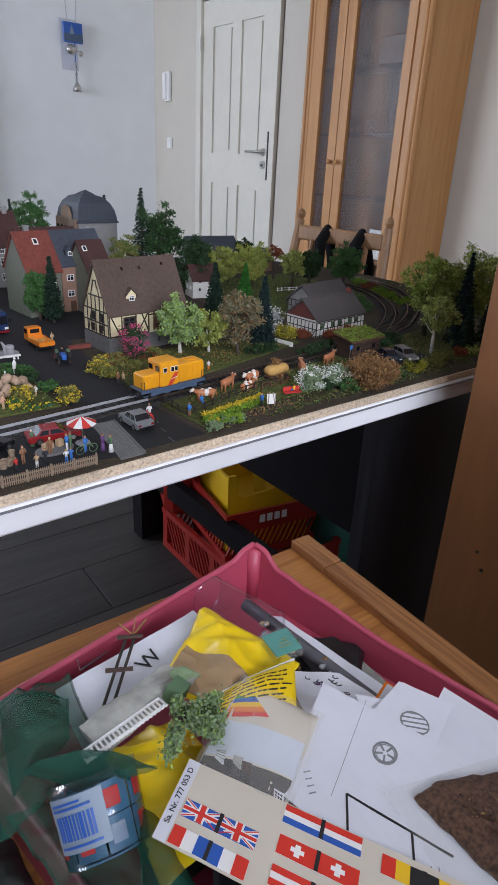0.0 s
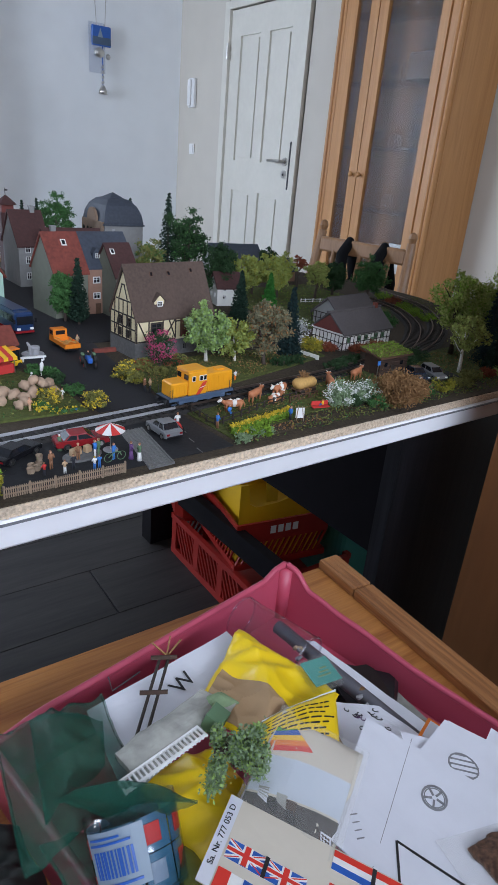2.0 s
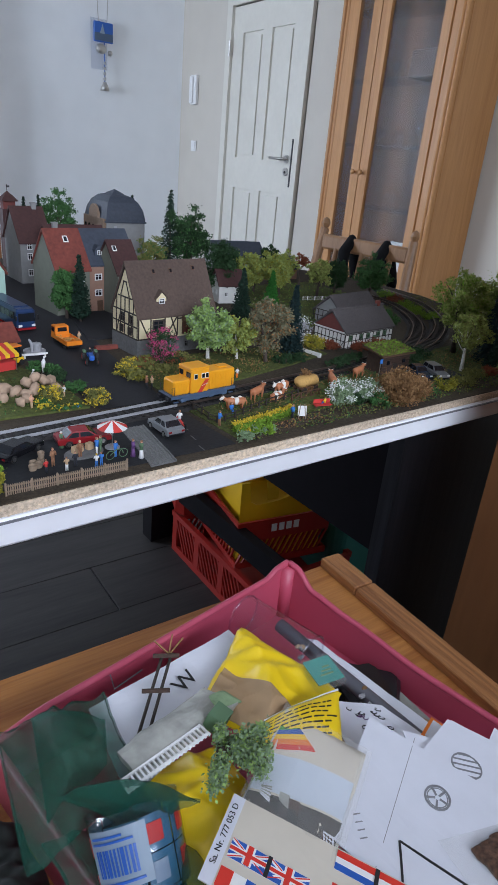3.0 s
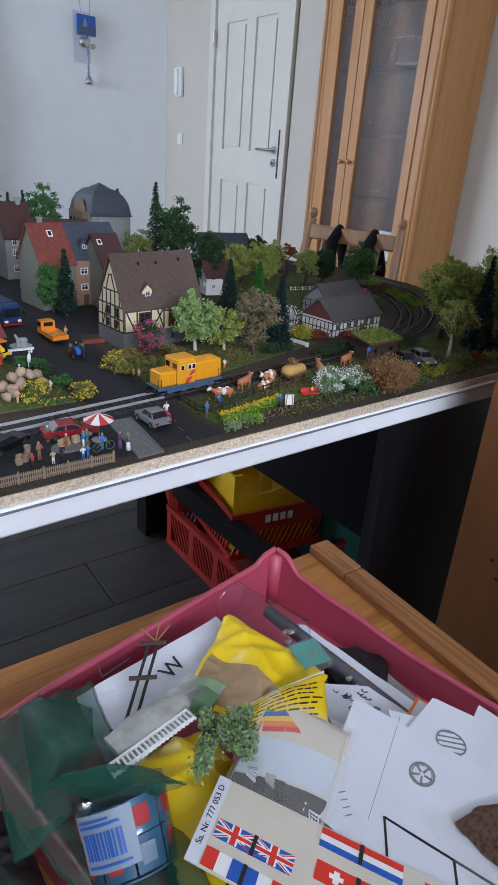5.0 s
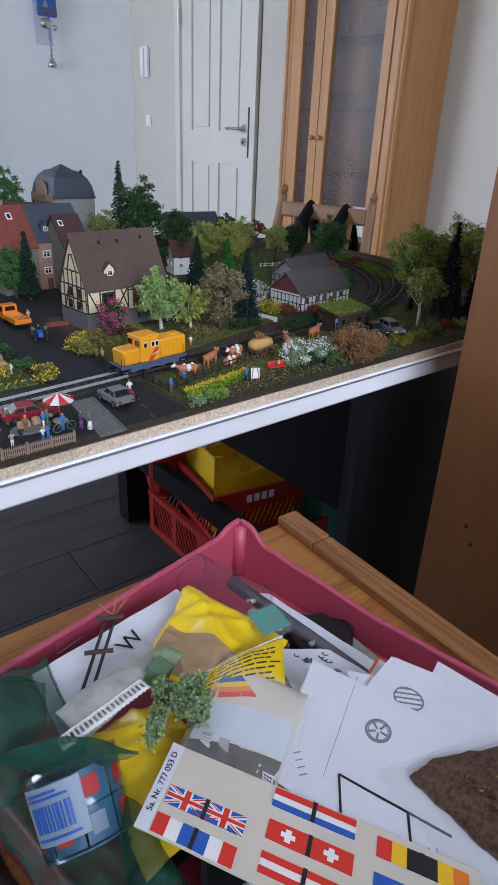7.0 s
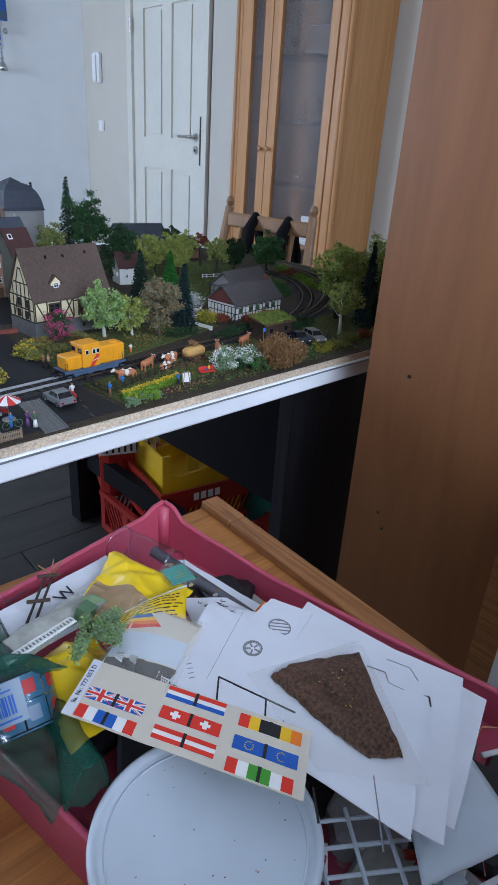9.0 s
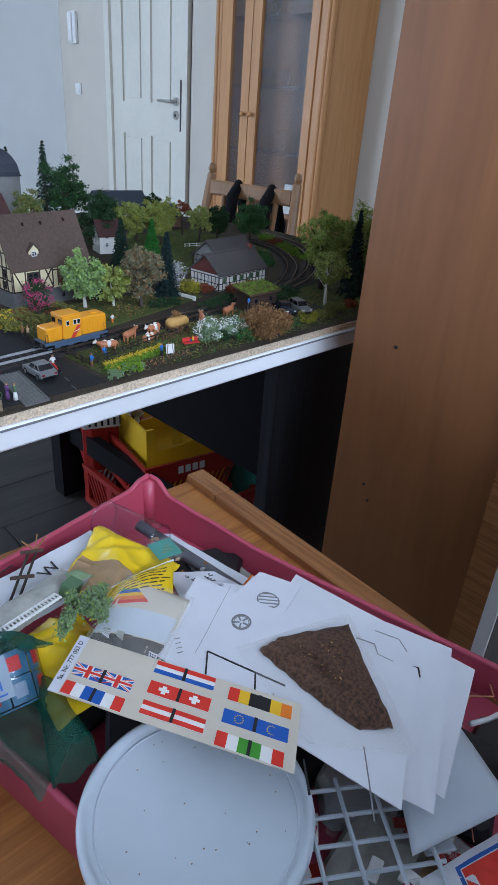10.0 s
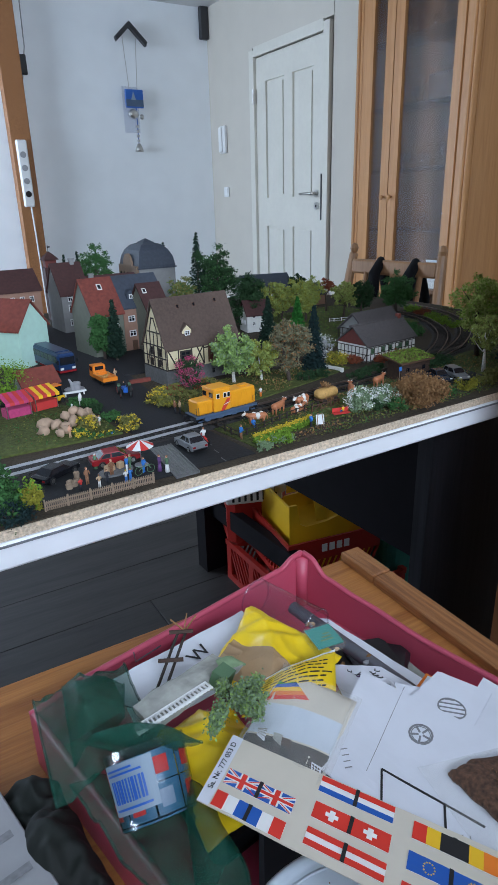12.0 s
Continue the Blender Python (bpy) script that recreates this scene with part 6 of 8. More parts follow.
def cow(x, y, rot, label, patch_white=False, lying=False, s=1.0):
    f = Form()
    b = 0.0052 if lying else 0.0098
    f.tube([(-0.0125, 0, b), (-0.011, 0, b + 0.0002), (-0.004, 0, b - 0.0006), (0.005, 0, b), (0.0095, 0, b + 0.0012)], [0.0022, 0.0037, 0.0042, 0.0039, 0.0026], 10)
    f.tube([(0.008, 0, b + 0.0008), (0.0125, 0, b + 0.0034)], [0.0026, 0.0018], 8)
    f.tube([(0.0115, 0, b + 0.0040), (0.0140, 0, b + 0.0034), (0.0166, 0, b + 0.0018)], [0.0016, 0.0019, 0.0011], 8, 1 if patch_white else 0)
    for k in (-1, 1):
        f.tube([(0.0125, k * 0.001, b + 0.005), (0.0125, k * 0.0028, b + 0.0062)], [0.0005, 0.0003], 5, 1)
        f.ball((0.0118, k * 0.0024, b + 0.0042), (0.0006, 0.0014, 0.0007), 0, 6)
        for u in (-0.0095, 0.0065):
            if lying:
                f.tube([(u, k * 0.003, b - 0.002), (u + 0.005, k * 0.004, 0.0012)], [0.0015, 0.0008], 6)
            else:
                f.tube([(u, k * 0.0022, b - 0.0005), (u + 0.0006, k * 0.0022, b * 0.45), (u, k * 0.0022, 0)], [0.0017, 0.0010, 0.0009], 6)
    f.tube([(-0.0126, 0, b + 0.002), (-0.0142, 0, b - 0.001), (-0.0142, 0, b - 0.005)], [0.0006, 0.0004, 0.0006], 5)
    if patch_white:
        for a, c in ((-0.007, -0.002), (0.002, -0.001), (-0.002, 0.002)):
            f.ball((a, c * 1.0, b + 0.0004), (0.0036, 0.0028, 0.0046), 1, 8)
    solid("cow_model", f, ["cow_brown", "cow_white"], label, "animal model", "cows on the meadow", m=pose(x, y, T + 0.001, 0, 0, rot) @ Matrix.Scale(s, 4), smooth=True)


cow(0.402, 0.567, 25, "brown standing cow model on the meadow")
cow(0.422, 0.556, 20, "brown and white lying cow model", True, True)
cow(0.436, 0.570, 200, "brown cow model with white head", True)
cow(0.360, 0.549, 165, "brown and white spotted cow model", True, s=0.95)
cow(0.512, 0.570, 60, "brown rearing cow model beside the hay", s=1.05)
cow(0.570, 0.585, 20, "brown standing cow model near the hut")
t = thing("hay_cart", pose(0.470, 0.567, T, 0, 0, 8), "cart with a large rounded bale of hay", "model cart", "model vehicles")
part("hay", Form().box((0, 0, 0.0135), (0.032, 0.015, 0.0105), bevel=0.0035), "hay", t, "smooth tan hay load", smooth=True)
part("cart", B((0, 0, 0.0070), (0.028, 0.013, 0.002)), "wood_brown", t)
for sx in (-0.009, 0.009):
    for sy in (-0.007, 0.007):
        part("wheel", Form().tube([(sx, sy - 0.0006, 0.0040), (sx, sy + 0.0006, 0.0040)], 0.0040, 12), "timber", t)


def rail_fence(name, pts, label, posts, mat_name="timber", h=0.0095, bars=(0.4, 0.85)):
    t = thing(name, pose(0, 0, T), label, "fence", "model fences")
    L = smooth_line(pts, 0.002)
    for k in range(posts):
        p = L[int(k * (len(L) - 1) / (posts - 1))]
        part("post", B((p.x, p.y, h / 2), (0.0014, 0.0014, h)), mat_name, t)
    for b in bars:
        part("rail", Form().tube([(p.x, p.y, h * b) for p in L[::4] + [L[-1]]], 0.0006, 4), mat_name, t)
    return t


rail_fence("pasture_fence", [(0.318, 0.573), (0.321, 0.548), (0.323, 0.524), (0.345, 0.527), (0.40, 0.545), (0.45, 0.556)], "dark wooden rail fence round the pasture", 15)
t = rail_fence("garden_gate", [(0.434, 0.546), (0.455, 0.549), (0.478, 0.552)], "reddish brown wooden field gate", 4, "wood_brown", 0.0085, (0.15, 0.95))
for k in range(3):
    a = 0.434 + 0.0147 * k
    part("brace", Form().tube([(a, 0.546 + 0.002 * k, 0.0012), (a + 0.0147, 0.548 + 0.002 * k, 0.008)], 0.0006, 4), "wood_brown", t)
# picket fence at the square
t = thing("picket_fence", pose(0, 0, T), "weathered brown picket fence along the square", "fence", "model fences")
me = mesh_of("picket", B((0, 0, 0.0043), (0.0009, 0.0006, 0.0086), taper=0.8), "fence_wood")
a, b = Vector((0.112, 0.4665)), Vector((0.2065, 0.4685))
for k in range(60):
    p = a.lerp(b, k / 59)
    ob = new("picket", me)
    ob.parent = t
    ob.matrix_basis = pose(p.x, p.y, 0.001, 0, 0, 1)
for k in range(6):
    p = a.lerp(b, k / 5)
    part("post", B((p.x, p.y + 0.0011, 0.0052), (0.0014, 0.0012, 0.0104)), "fence_wood", t)
for z in (0.0030, 0.0072):
    part("rail", B(((a.x + b.x) / 2, (a.y + b.y) / 2 + 0.0008, z), (b.x - a.x, 0.0008, 0.0011), m=None), "fence_wood", t)
# parasol
t = thing("parasol", pose(0.2120, 0.5125, T), "red and white striped parasol on the square", "parasol")
part("base", Form().lathe([(0.0065, 0.0010), (0.0065, 0.0017), (0.001, 0.0022)], 14), "grey_item", t)
part("pole", Form().tube([(0, 0, 0.0015), (0, 0, 0.0262)], 0.0005, 6), "steel", t)
for k in range(10):
    a0, a1 = 2 * math.pi * k / 10, 2 * math.pi * (k + 1) / 10
    am, R, tl = (a0 + a1) / 2, 0.0128, Matrix.Rotation(radians(-8), 4, "Y")
    f = Form().add([(0, 0, 0.0262), (math.cos(a0) * R, math.sin(a0) * R, 0.0202), (math.cos(am) * R * 0.98, math.sin(am) * R * 0.98, 0.0200), (math.cos(a1) * R, math.sin(a1) * R, 0.0202),
                    (0, 0, 0.0257), (math.cos(a0) * R, math.sin(a0) * R, 0.0198), (math.cos(am) * R * 0.98, math.sin(am) * R * 0.98, 0.0196), (math.cos(a1) * R, math.sin(a1) * R, 0.0198)],
                   [(0, 1, 2), (0, 2, 3), (6, 5, 4), (7, 6, 4), (1, 5, 6, 2), (2, 6, 7, 3), (0, 4, 5, 1), (3, 7, 4, 0)])
    part("canopy_panel", f, "cloth_red" if k % 2 else "cloth_white", t)
# round traffic island, market goods
solid("round_plinth", Form().lathe([(0.0175, 0.0008), (0.0175, 0.0022), (0.0165, 0.0026)], 28, sy=0.62), "stone_base", "flat dark round plinth on the square", "plinth", m=pose(0.186, 0.5105, T, 0, 0, 10))
for k, (x, y, w) in enumerate(((0.181, 0.512, 0.010), (0.192, 0.514, 0.006))):
    solid("market_crate", B((0, 0, 0.003), (w, 0.005, 0.006), bevel=0.0005), "cloth_tan", "pale wooden crate on the plinth", "crate", "market crates", m=pose(x, y, T + 0.0024, 0, 0, 20))
for k, (x, y, z) in enumerate(((0.140, 0.4975, 0.0), (0.1455, 0.5005, 0.0), (0.142, 0.504, 0.0), (0.149, 0.5065, 0.0), (0.1495, 0.507, 0.0052))):
    solid("wicker_basket", Form().lathe([(0.0028, 0.0010), (0.0036, 0.0056), (0.0030, 0.0056), (0.0026, 0.003)], 10, sy=0.8), "fence_wood", "pale woven basket on the square", "basket", "wicker baskets", m=pose(x, y, T + z, 0, 0, 20 * k))
for x, y, r, a, b, l, kw in (
    (0.156, 0.498, 20, "cloth_brown", "cloth_brown", "brown dressed figurine carrying a basket", {}),
    (0.1475, 0.488, 200, "cloth_red", "cloth_dark", "figurine in red top at the fence", {"h": 0.013}),
    (0.163, 0.486, 180, "cloth_tan", "cloth_white", "figurine in cream top at the fence", {"h": 0.013}),
    (0.173, 0.528, 90, "cloth_green", "cloth_green", "figurine in a green skirt", {"skirt": True, "h": 0.016, "hair": "cloth_white"}),
    (0.180, 0.503, 0, "cloth_brown", "cloth_brown", "brown dressed market figurine", {"hair": "cloth_tan"}),
    (0.1945, 0.5035, 60, "cloth_blue", "cloth_white", "figurine in blue top and white trousers", {}),
    (0.1985, 0.5055, 240, "cloth_green", "cloth_green", "figurine in green coat", {}),
    (0.1715, 0.4905, 0, "cloth_dark", "cloth_dark", "figurine dressed in dark clothes", {"h": 0.014}),
    (0.186, 0.4825, 180, "cloth_white", "cloth_blue", "pale dressed figurine at the fence", {"h": 0.013, "hair": "blossom_yellow"}),
    (0.1905, 0.4835, 180, "cloth_blue", "cloth_blue", "blue dressed figurine at the fence", {"h": 0.013}),
    (0.207, 0.494, 30, "cloth_blue", "cloth_blue", "blue dressed figurine with a bicycle", {"h": 0.016}),
    (0.2205, 0.4890, 90, "cloth_purple", "cloth_purple", "figurine in a purple dress", {"skirt": True}),
    (0.2255, 0.4835, 260, "cloth_green", "cloth_white", "figurine in olive top and white skirt", {"skirt": True}),
    (0.2865, 0.5305, 180, "cloth_white", "cloth_red", "figurine in white and red riding a moped", {"sit": True, "h": 0.018, "z": 0.004}),
    (0.3225, 0.5165, 100, "cloth_blue", "cloth_brown", "farmer figurine beside the fence", {}),
    (0.3525, 0.5420, 0, "cloth_blue", "cloth_blue", "milking figurine beside the cow", {"sit": True, "h": 0.015}),
    (0.4015, 0.5035, 270, "cloth_blue", "cloth_dark", "painter figurine at the easel", {"h": 0.017}),
    (0.418, 0.632, 180, "cloth_white", "flag_orange", "orange and white figurine beside the track", {"h": 0.014}),
    (0.302, 0.634, 90, "cloth_brown", "cloth_dark", "dark dressed figurine beside the track", {}),
    (0.307, 0.631, 250, "cloth_tan", "cloth_dark", "figurine in tan top beside the track", {}),
    (0.214, 0.641, 30, "cloth_white", "cloth_tan", "bending white dressed figurine on the lawn", {"h": 0.014}),
    (0.176, 0.622, 30, "skin", "cloth_tan", "tan figurine beside the rocks", {"h": 0.016}),
    (0.455, 0.516, 200, "flag_yellow", "cloth_blue", "reclining figurine on the red bench", {"sit": True, "h": 0.013, "z": 0.003}),
    (0.296, 0.822, 20, "cloth_tan", "cloth_tan", "small tan figurine beside the truck", {}),
):
    dummy(x, y, r, a, b, l, **kw)
for x, y, z, l in ((0.197, 0.690, 0.0, "white and grey stork model"), (0.2035, 0.672, 0.019, "white bird model on the rocks")):
    solid("bird_model", Form().tube([(0, 0, 0.004), (0.001, 0, 0.010), (0.002, 0, 0.013)], [0.0016, 0.0022, 0.0008], 7).ball((0.0025, 0, 0.0145), 0.0013).tube([(0.0005, 0.0008, -0.002), (0.0005, 0.0008, 0.006)], 0.0004, 4), "cloth_white", l, "animal model", "bird models", m=pose(x, y, T + z + 0.0015, 0, 0, 40), smooth=True)
t = thing("easel", pose(0.4095, 0.4985, T + 0.001, 0, 0, -20), "wooden easel with a white canvas", "easel")
for sx in (-0.0035, 0.0035):
    part("leg", Form().tube([(sx * 1.2, -0.002, 0), (sx * 0.6, 0.001, 0.0165)], 0.0005, 5), "fence_wood", t)
part("leg", Form().tube([(0, 0.006, 0), (0, 0.001, 0.0155)], 0.0005, 5), "fence_wood", t)
part("canvas", B((0, -0.0012, 0.0095), (0.009, 0.0007, 0.0105), m=pose(0, 0, 0, -8, 0, 0)), "cloth_white", t)
t = thing("garden_bench", pose(0.4535, 0.517, T + 0.001, 0, 0, -12), "red garden bench with a figurine", "bench")
part("seat", B((0, 0, 0.0035), (0.020, 0.006, 0.0010)), "cloth_red", t)
part("backrest", B((0, 0.0032, 0.0066), (0.020, 0.0008, 0.0045)), "cloth_red", t)
for sx in (-0.008, 0.008):
    part("leg", B((sx, 0, 0.0015), (0.001, 0.005, 0.003)), "wood_brown", t)
t = thing("road_sign", pose(0.5955, 0.5745, T), "blue road sign on a thin pole", "road sign")
part("pole", Form().tube([(0, 0, 0), (0, 0, 0.0235)], 0.0005, 6), "steel", t)
part("plate", B((0, -0.0008, 0.0215), (0.0045, 0.0006, 0.0055)), "cloth_blue", t)
t = thing("moped", pose(0.2875, 0.529, T + 0.001, 0, 0, 100), "small red moped on the crossing road", "moped")
part("frame", Form().tube([(-0.006, 0, 0.003), (0, 0, 0.0055), (0.005, 0, 0.008), (0.006, 0, 0.003)], 0.0012, 6), "cloth_red", t)
for sx in (-0.006, 0.006):
    part("wheel", Form().tube([(sx, -0.0006, 0.003), (sx, 0.0006, 0.003)], 0.003, 12), "rubber", t)
t = thing("bicycle", pose(0.207, 0.491, T + 0.001, 0, 0, 5), "thin green bicycle on the square", "bicycle")
for sx in (-0.006, 0.006):
    part("wheel", Form().tube([(sx + 0.0038 * math.cos(a * 0.524), 0, 0.0040 + 0.0038 * math.sin(a * 0.524)) for a in range(13)], 0.0003, 4), "cloth_green", t)
part("frame", Form().tube([(-0.006, 0, 0.004), (-0.001, 0, 0.008), (0.004, 0, 0.008), (0.006, 0, 0.004)], 0.0004, 4), "cloth_green", t)
solid("stone_wall", Form().prism([(0.566, 0.710), (0.577, 0.668), (0.5795, 0.6685), (0.5685, 0.7105)], T, T + 0.006, "z"), "wall_white", "low white wall beside the hedge", "wall")
for k in range(4):
    solid("grave_stone", B((0, 0, 0.006), (0.008, 0.003, 0.013), bevel=0.001), "cloth_white" if k % 2 else "label_blue", "small pale box inside the curve", "stone", "small boxes inside the curve", m=pose(0.915 + 0.010 * k, 0.955 + 0.012 * (k % 2), T, 0, 0, 15 * k))
rail_fence("white_fence", [(0.80, 0.985), (0.86, 0.975), (0.92, 0.965)], "white fence on the far meadow", 9, "cloth_white", 0.009)

# ---- under the table ----
crate = thing("folding_crate", pose(0.735, 0.96, 0), "red plastic folding crate with slatted sides", "crate")
CL, CW, CH = 0.38, 0.30, 0.125
def grille(parent, origin, along, length, h, mat_name, n, slope):
    """An openwork crate side: frame, uprights and slanting slats."""
    f = Form()
    ax = Vector(along)
    th = 0.008
    m = Matrix.Translation(origin) @ Matrix.Rotation(math.atan2(ax.y, ax.x), 4, "Z")
    f.box((length / 2, 0, 0.010), (length, th, 0.02), m=m).box((length / 2, 0, h - 0.008), (length, th * 1.6, 0.016), m=m)
    for k in range(4):
        f.box((0.012 + (length - 0.024) * k / 3, 0, h / 2), (0.022, th * 0.9, h - 0.036), m=m)
    part("side_frame", f, mat_name, parent)
    for k in range(n):
        u = 0.03 + (length - 0.06) * (k + 0.5) / n
        part("slat", Form().box((0, 0, 0), (0.006, th * 0.7, h * 0.78), m=m @ pose(u, 0, h / 2, 0, slope, 0)), mat_name, parent)
grille(crate, (0, 0, 0), (0, 1, 0), CL, CH, "red_plastic", 18, 28)
grille(crate, (CW, 0, 0), (0, 1, 0), CL, CH, "red_plastic", 12, 28)
grille(crate, (0.009, 0, 0), (1, 0, 0), CW - 0.018, CH, "red_plastic", 12, 28)
grille(crate, (0.009, CL, 0), (1, 0, 0), CW - 0.018, CH, "red_plastic", 12, 28)
part("bottom", B((CW / 2, CL / 2, 0.004), (CW - 0.02, CL - 0.02, 0.008)), "red_plastic", crate)

basket = thing("shopping_basket", pose(0.878, 1.146, CH - 0.004, 0, 0, -9), "red shopping basket with yellow inside and white lettering bars", "basket")
bw, bd, bh = 0.25, 0.26, 0.125
f = Form()
for sx, sy, lx, ly in ((0, -1, bw, 0.006), (0, 1, bw, 0.006), (-1, 0, 0.006, bd - 0.012), (1, 0, 0.006, bd - 0.012)):
    f.box((sx * (bw / 2 - 0.003), sy * (bd / 2 - 0.003), bh - 0.027), (lx, ly, 0.054))
    f.box((sx * (bw / 2 - 0.003), sy * (bd / 2 - 0.003), 0.008), (lx, ly, 0.016))
part("rim", f, "red_plastic", basket)
part("bottom", B((0, 0, 0.003), (bw - 0.014, bd - 0.014, 0.005)), "red_plastic", basket)
part("lining", B((0, 0, 0.05), (bw - 0.03, bd - 0.03, 0.085)), "yellow_plastic", basket, "yellow plastic seen through the openings")
for k in range(15):
    for sy in (-1, 1):
        part("bar", B((0, 0, 0), (0.005, 0.005, 0.062), m=pose(-bw / 2 + 0.018 + 0.0155 * k, sy * (bd / 2 - 0.003), 0.043, 0, 24, 0)), "red_plastic", basket)
    part("bar", B((0, 0, 0), (0.005, 0.005, 0.062), m=pose(-bw / 2 + 0.003, -bd / 2 + 0.02 + 0.0155 * k, 0.043, 24, 0, 0)), "red_plastic", basket)
for k, u in enumerate((-0.030, -0.010, 0.010, 0.030)):
    part("lettering_bar", B((u, -bd / 2 - 0.0006, bh - 0.024), (0.014, 0.0012, 0.020)), "white_plastic", basket)
caddy = thing("yellow_caddy", pose(0.878, 1.150, CH + 0.093, 0, 0, -9), "yellow plastic carry caddy with handle in the basket", "caddy")
cut = [(-0.10, 0.0), (0.10, 0.0), (0.10, 0.072), (0.06, 0.062), (0.0, 0.046), (-0.055, 0.042), (-0.072, 0.052), (-0.080, 0.105), (-0.10, 0.105)]
for y0 in (-0.088, 0.082):
    part("side_panel", Form().prism(cut, y0, y0 + 0.006, "y"), "yellow_plastic", caddy)
for x0 in (-0.100, 0.094):
    part("end_panel", B((x0 + 0.003, 0, 0.05 if x0 < 0 else 0.034), (0.006, 0.164, 0.10 if x0 < 0 else 0.068)), "yellow_plastic", caddy)
part("bottom", B((0, 0, 0.003), (0.188, 0.164, 0.005)), "yellow_plastic", caddy)
strap = Form()
for q in range(10):
    a0, a1 = math.pi * q / 10, math.pi * (q + 1) / 10
    p0, p1 = (-0.085 * math.cos(a0), 0.05 + 0.095 * math.sin(a0)), (-0.085 * math.cos(a1), 0.05 + 0.095 * math.sin(a1))
    v = [(x, y, z + dz) for x in (-0.028, 0.002) for y, z in (p0, p1) for dz in (0, 0.005)]
    strap.add(v, [(0, 1, 3, 2), (4, 6, 7, 5), (1, 5, 7, 3), (0, 2, 6, 4), (0, 4, 5, 1), (2, 3, 7, 6)])
bmesh.ops.remove_doubles(strap.bm, verts=strap.bm.verts, dist=0.0002)
part("handle", strap, "yellow_plastic", caddy, "flat yellow strap handle")
hb = thing("white_handle_basket", pose(0.80, 1.33, CH, 0, 0, -20), "red bowl with a white slotted carrying handle", "basket")
part("bowl", B((0.01, 0, 0.09), (0.16, 0.16, 0.18), bevel=0.02), "red_plastic", hb)
part("handle", Form().tube([(-0.07, -0.09, 0.17), (-0.06, -0.10, 0.235), (0.0, -0.105, 0.255), (0.06, -0.10, 0.235), (0.07, -0.09, 0.17)], 0.016, 8), "white_plastic", hb, smooth=True)
part("slotted_band", B((0, -0.088, 0.165), (0.15, 0.010, 0.05), bevel=0.004), "white_plastic", hb)
for k in range(8):
    part("slot", B((-0.056 + 0.016 * k, -0.0935, 0.165), (0.006, 0.002, 0.034), m=None), "black_paint", hb)
bin_ = thing("green_bin", pose(1.13, 1.10, 0, 0, 0, -8), "dark teal plastic bin standing on the floor", "bin")
def tub(w, d, h, r, th):
    """An open tub with rounded corners and a turned-out rim."""
    loops = [(-0.012, 0.0), (0.0, h - 0.012), (0.007, h - 0.011), (0.008, h), (-th, h), (-th - 0.012, 0.004)]
    v, n = [], 24
    for o, z in loops:
        for k in range(n):
            a = 2 * math.pi * k / n + math.pi / n
            c, q = math.cos(a), math.sin(a)
            v.append((math.copysign(w / 2 - r, c) + (r + o) * c, math.copysign(d / 2 - r, q) + (r + o) * q, z))
    fc = [(i * n + k, i * n + (k + 1) % n, i * n + n + (k + 1) % n, i * n + n + k) for i in range(5) for k in range(n)]
    return Form().add(v, fc + [list(range(n))[::-1], [5 * n + k for k in range(n)]])
part("body", tub(0.24, 0.28, 0.215, 0.045, 0.004), "green_plastic", bin_, smooth=False)
solid("cloth_bundle", Form().ball((0, 0, 0), (0.08, 0.10, 0.04), 0, 14, 0.3, 3), "grey_item", "grey cloth bundle inside the teal bin", "cloth", m=pose(1.13, 1.10, 0.165), smooth=True)


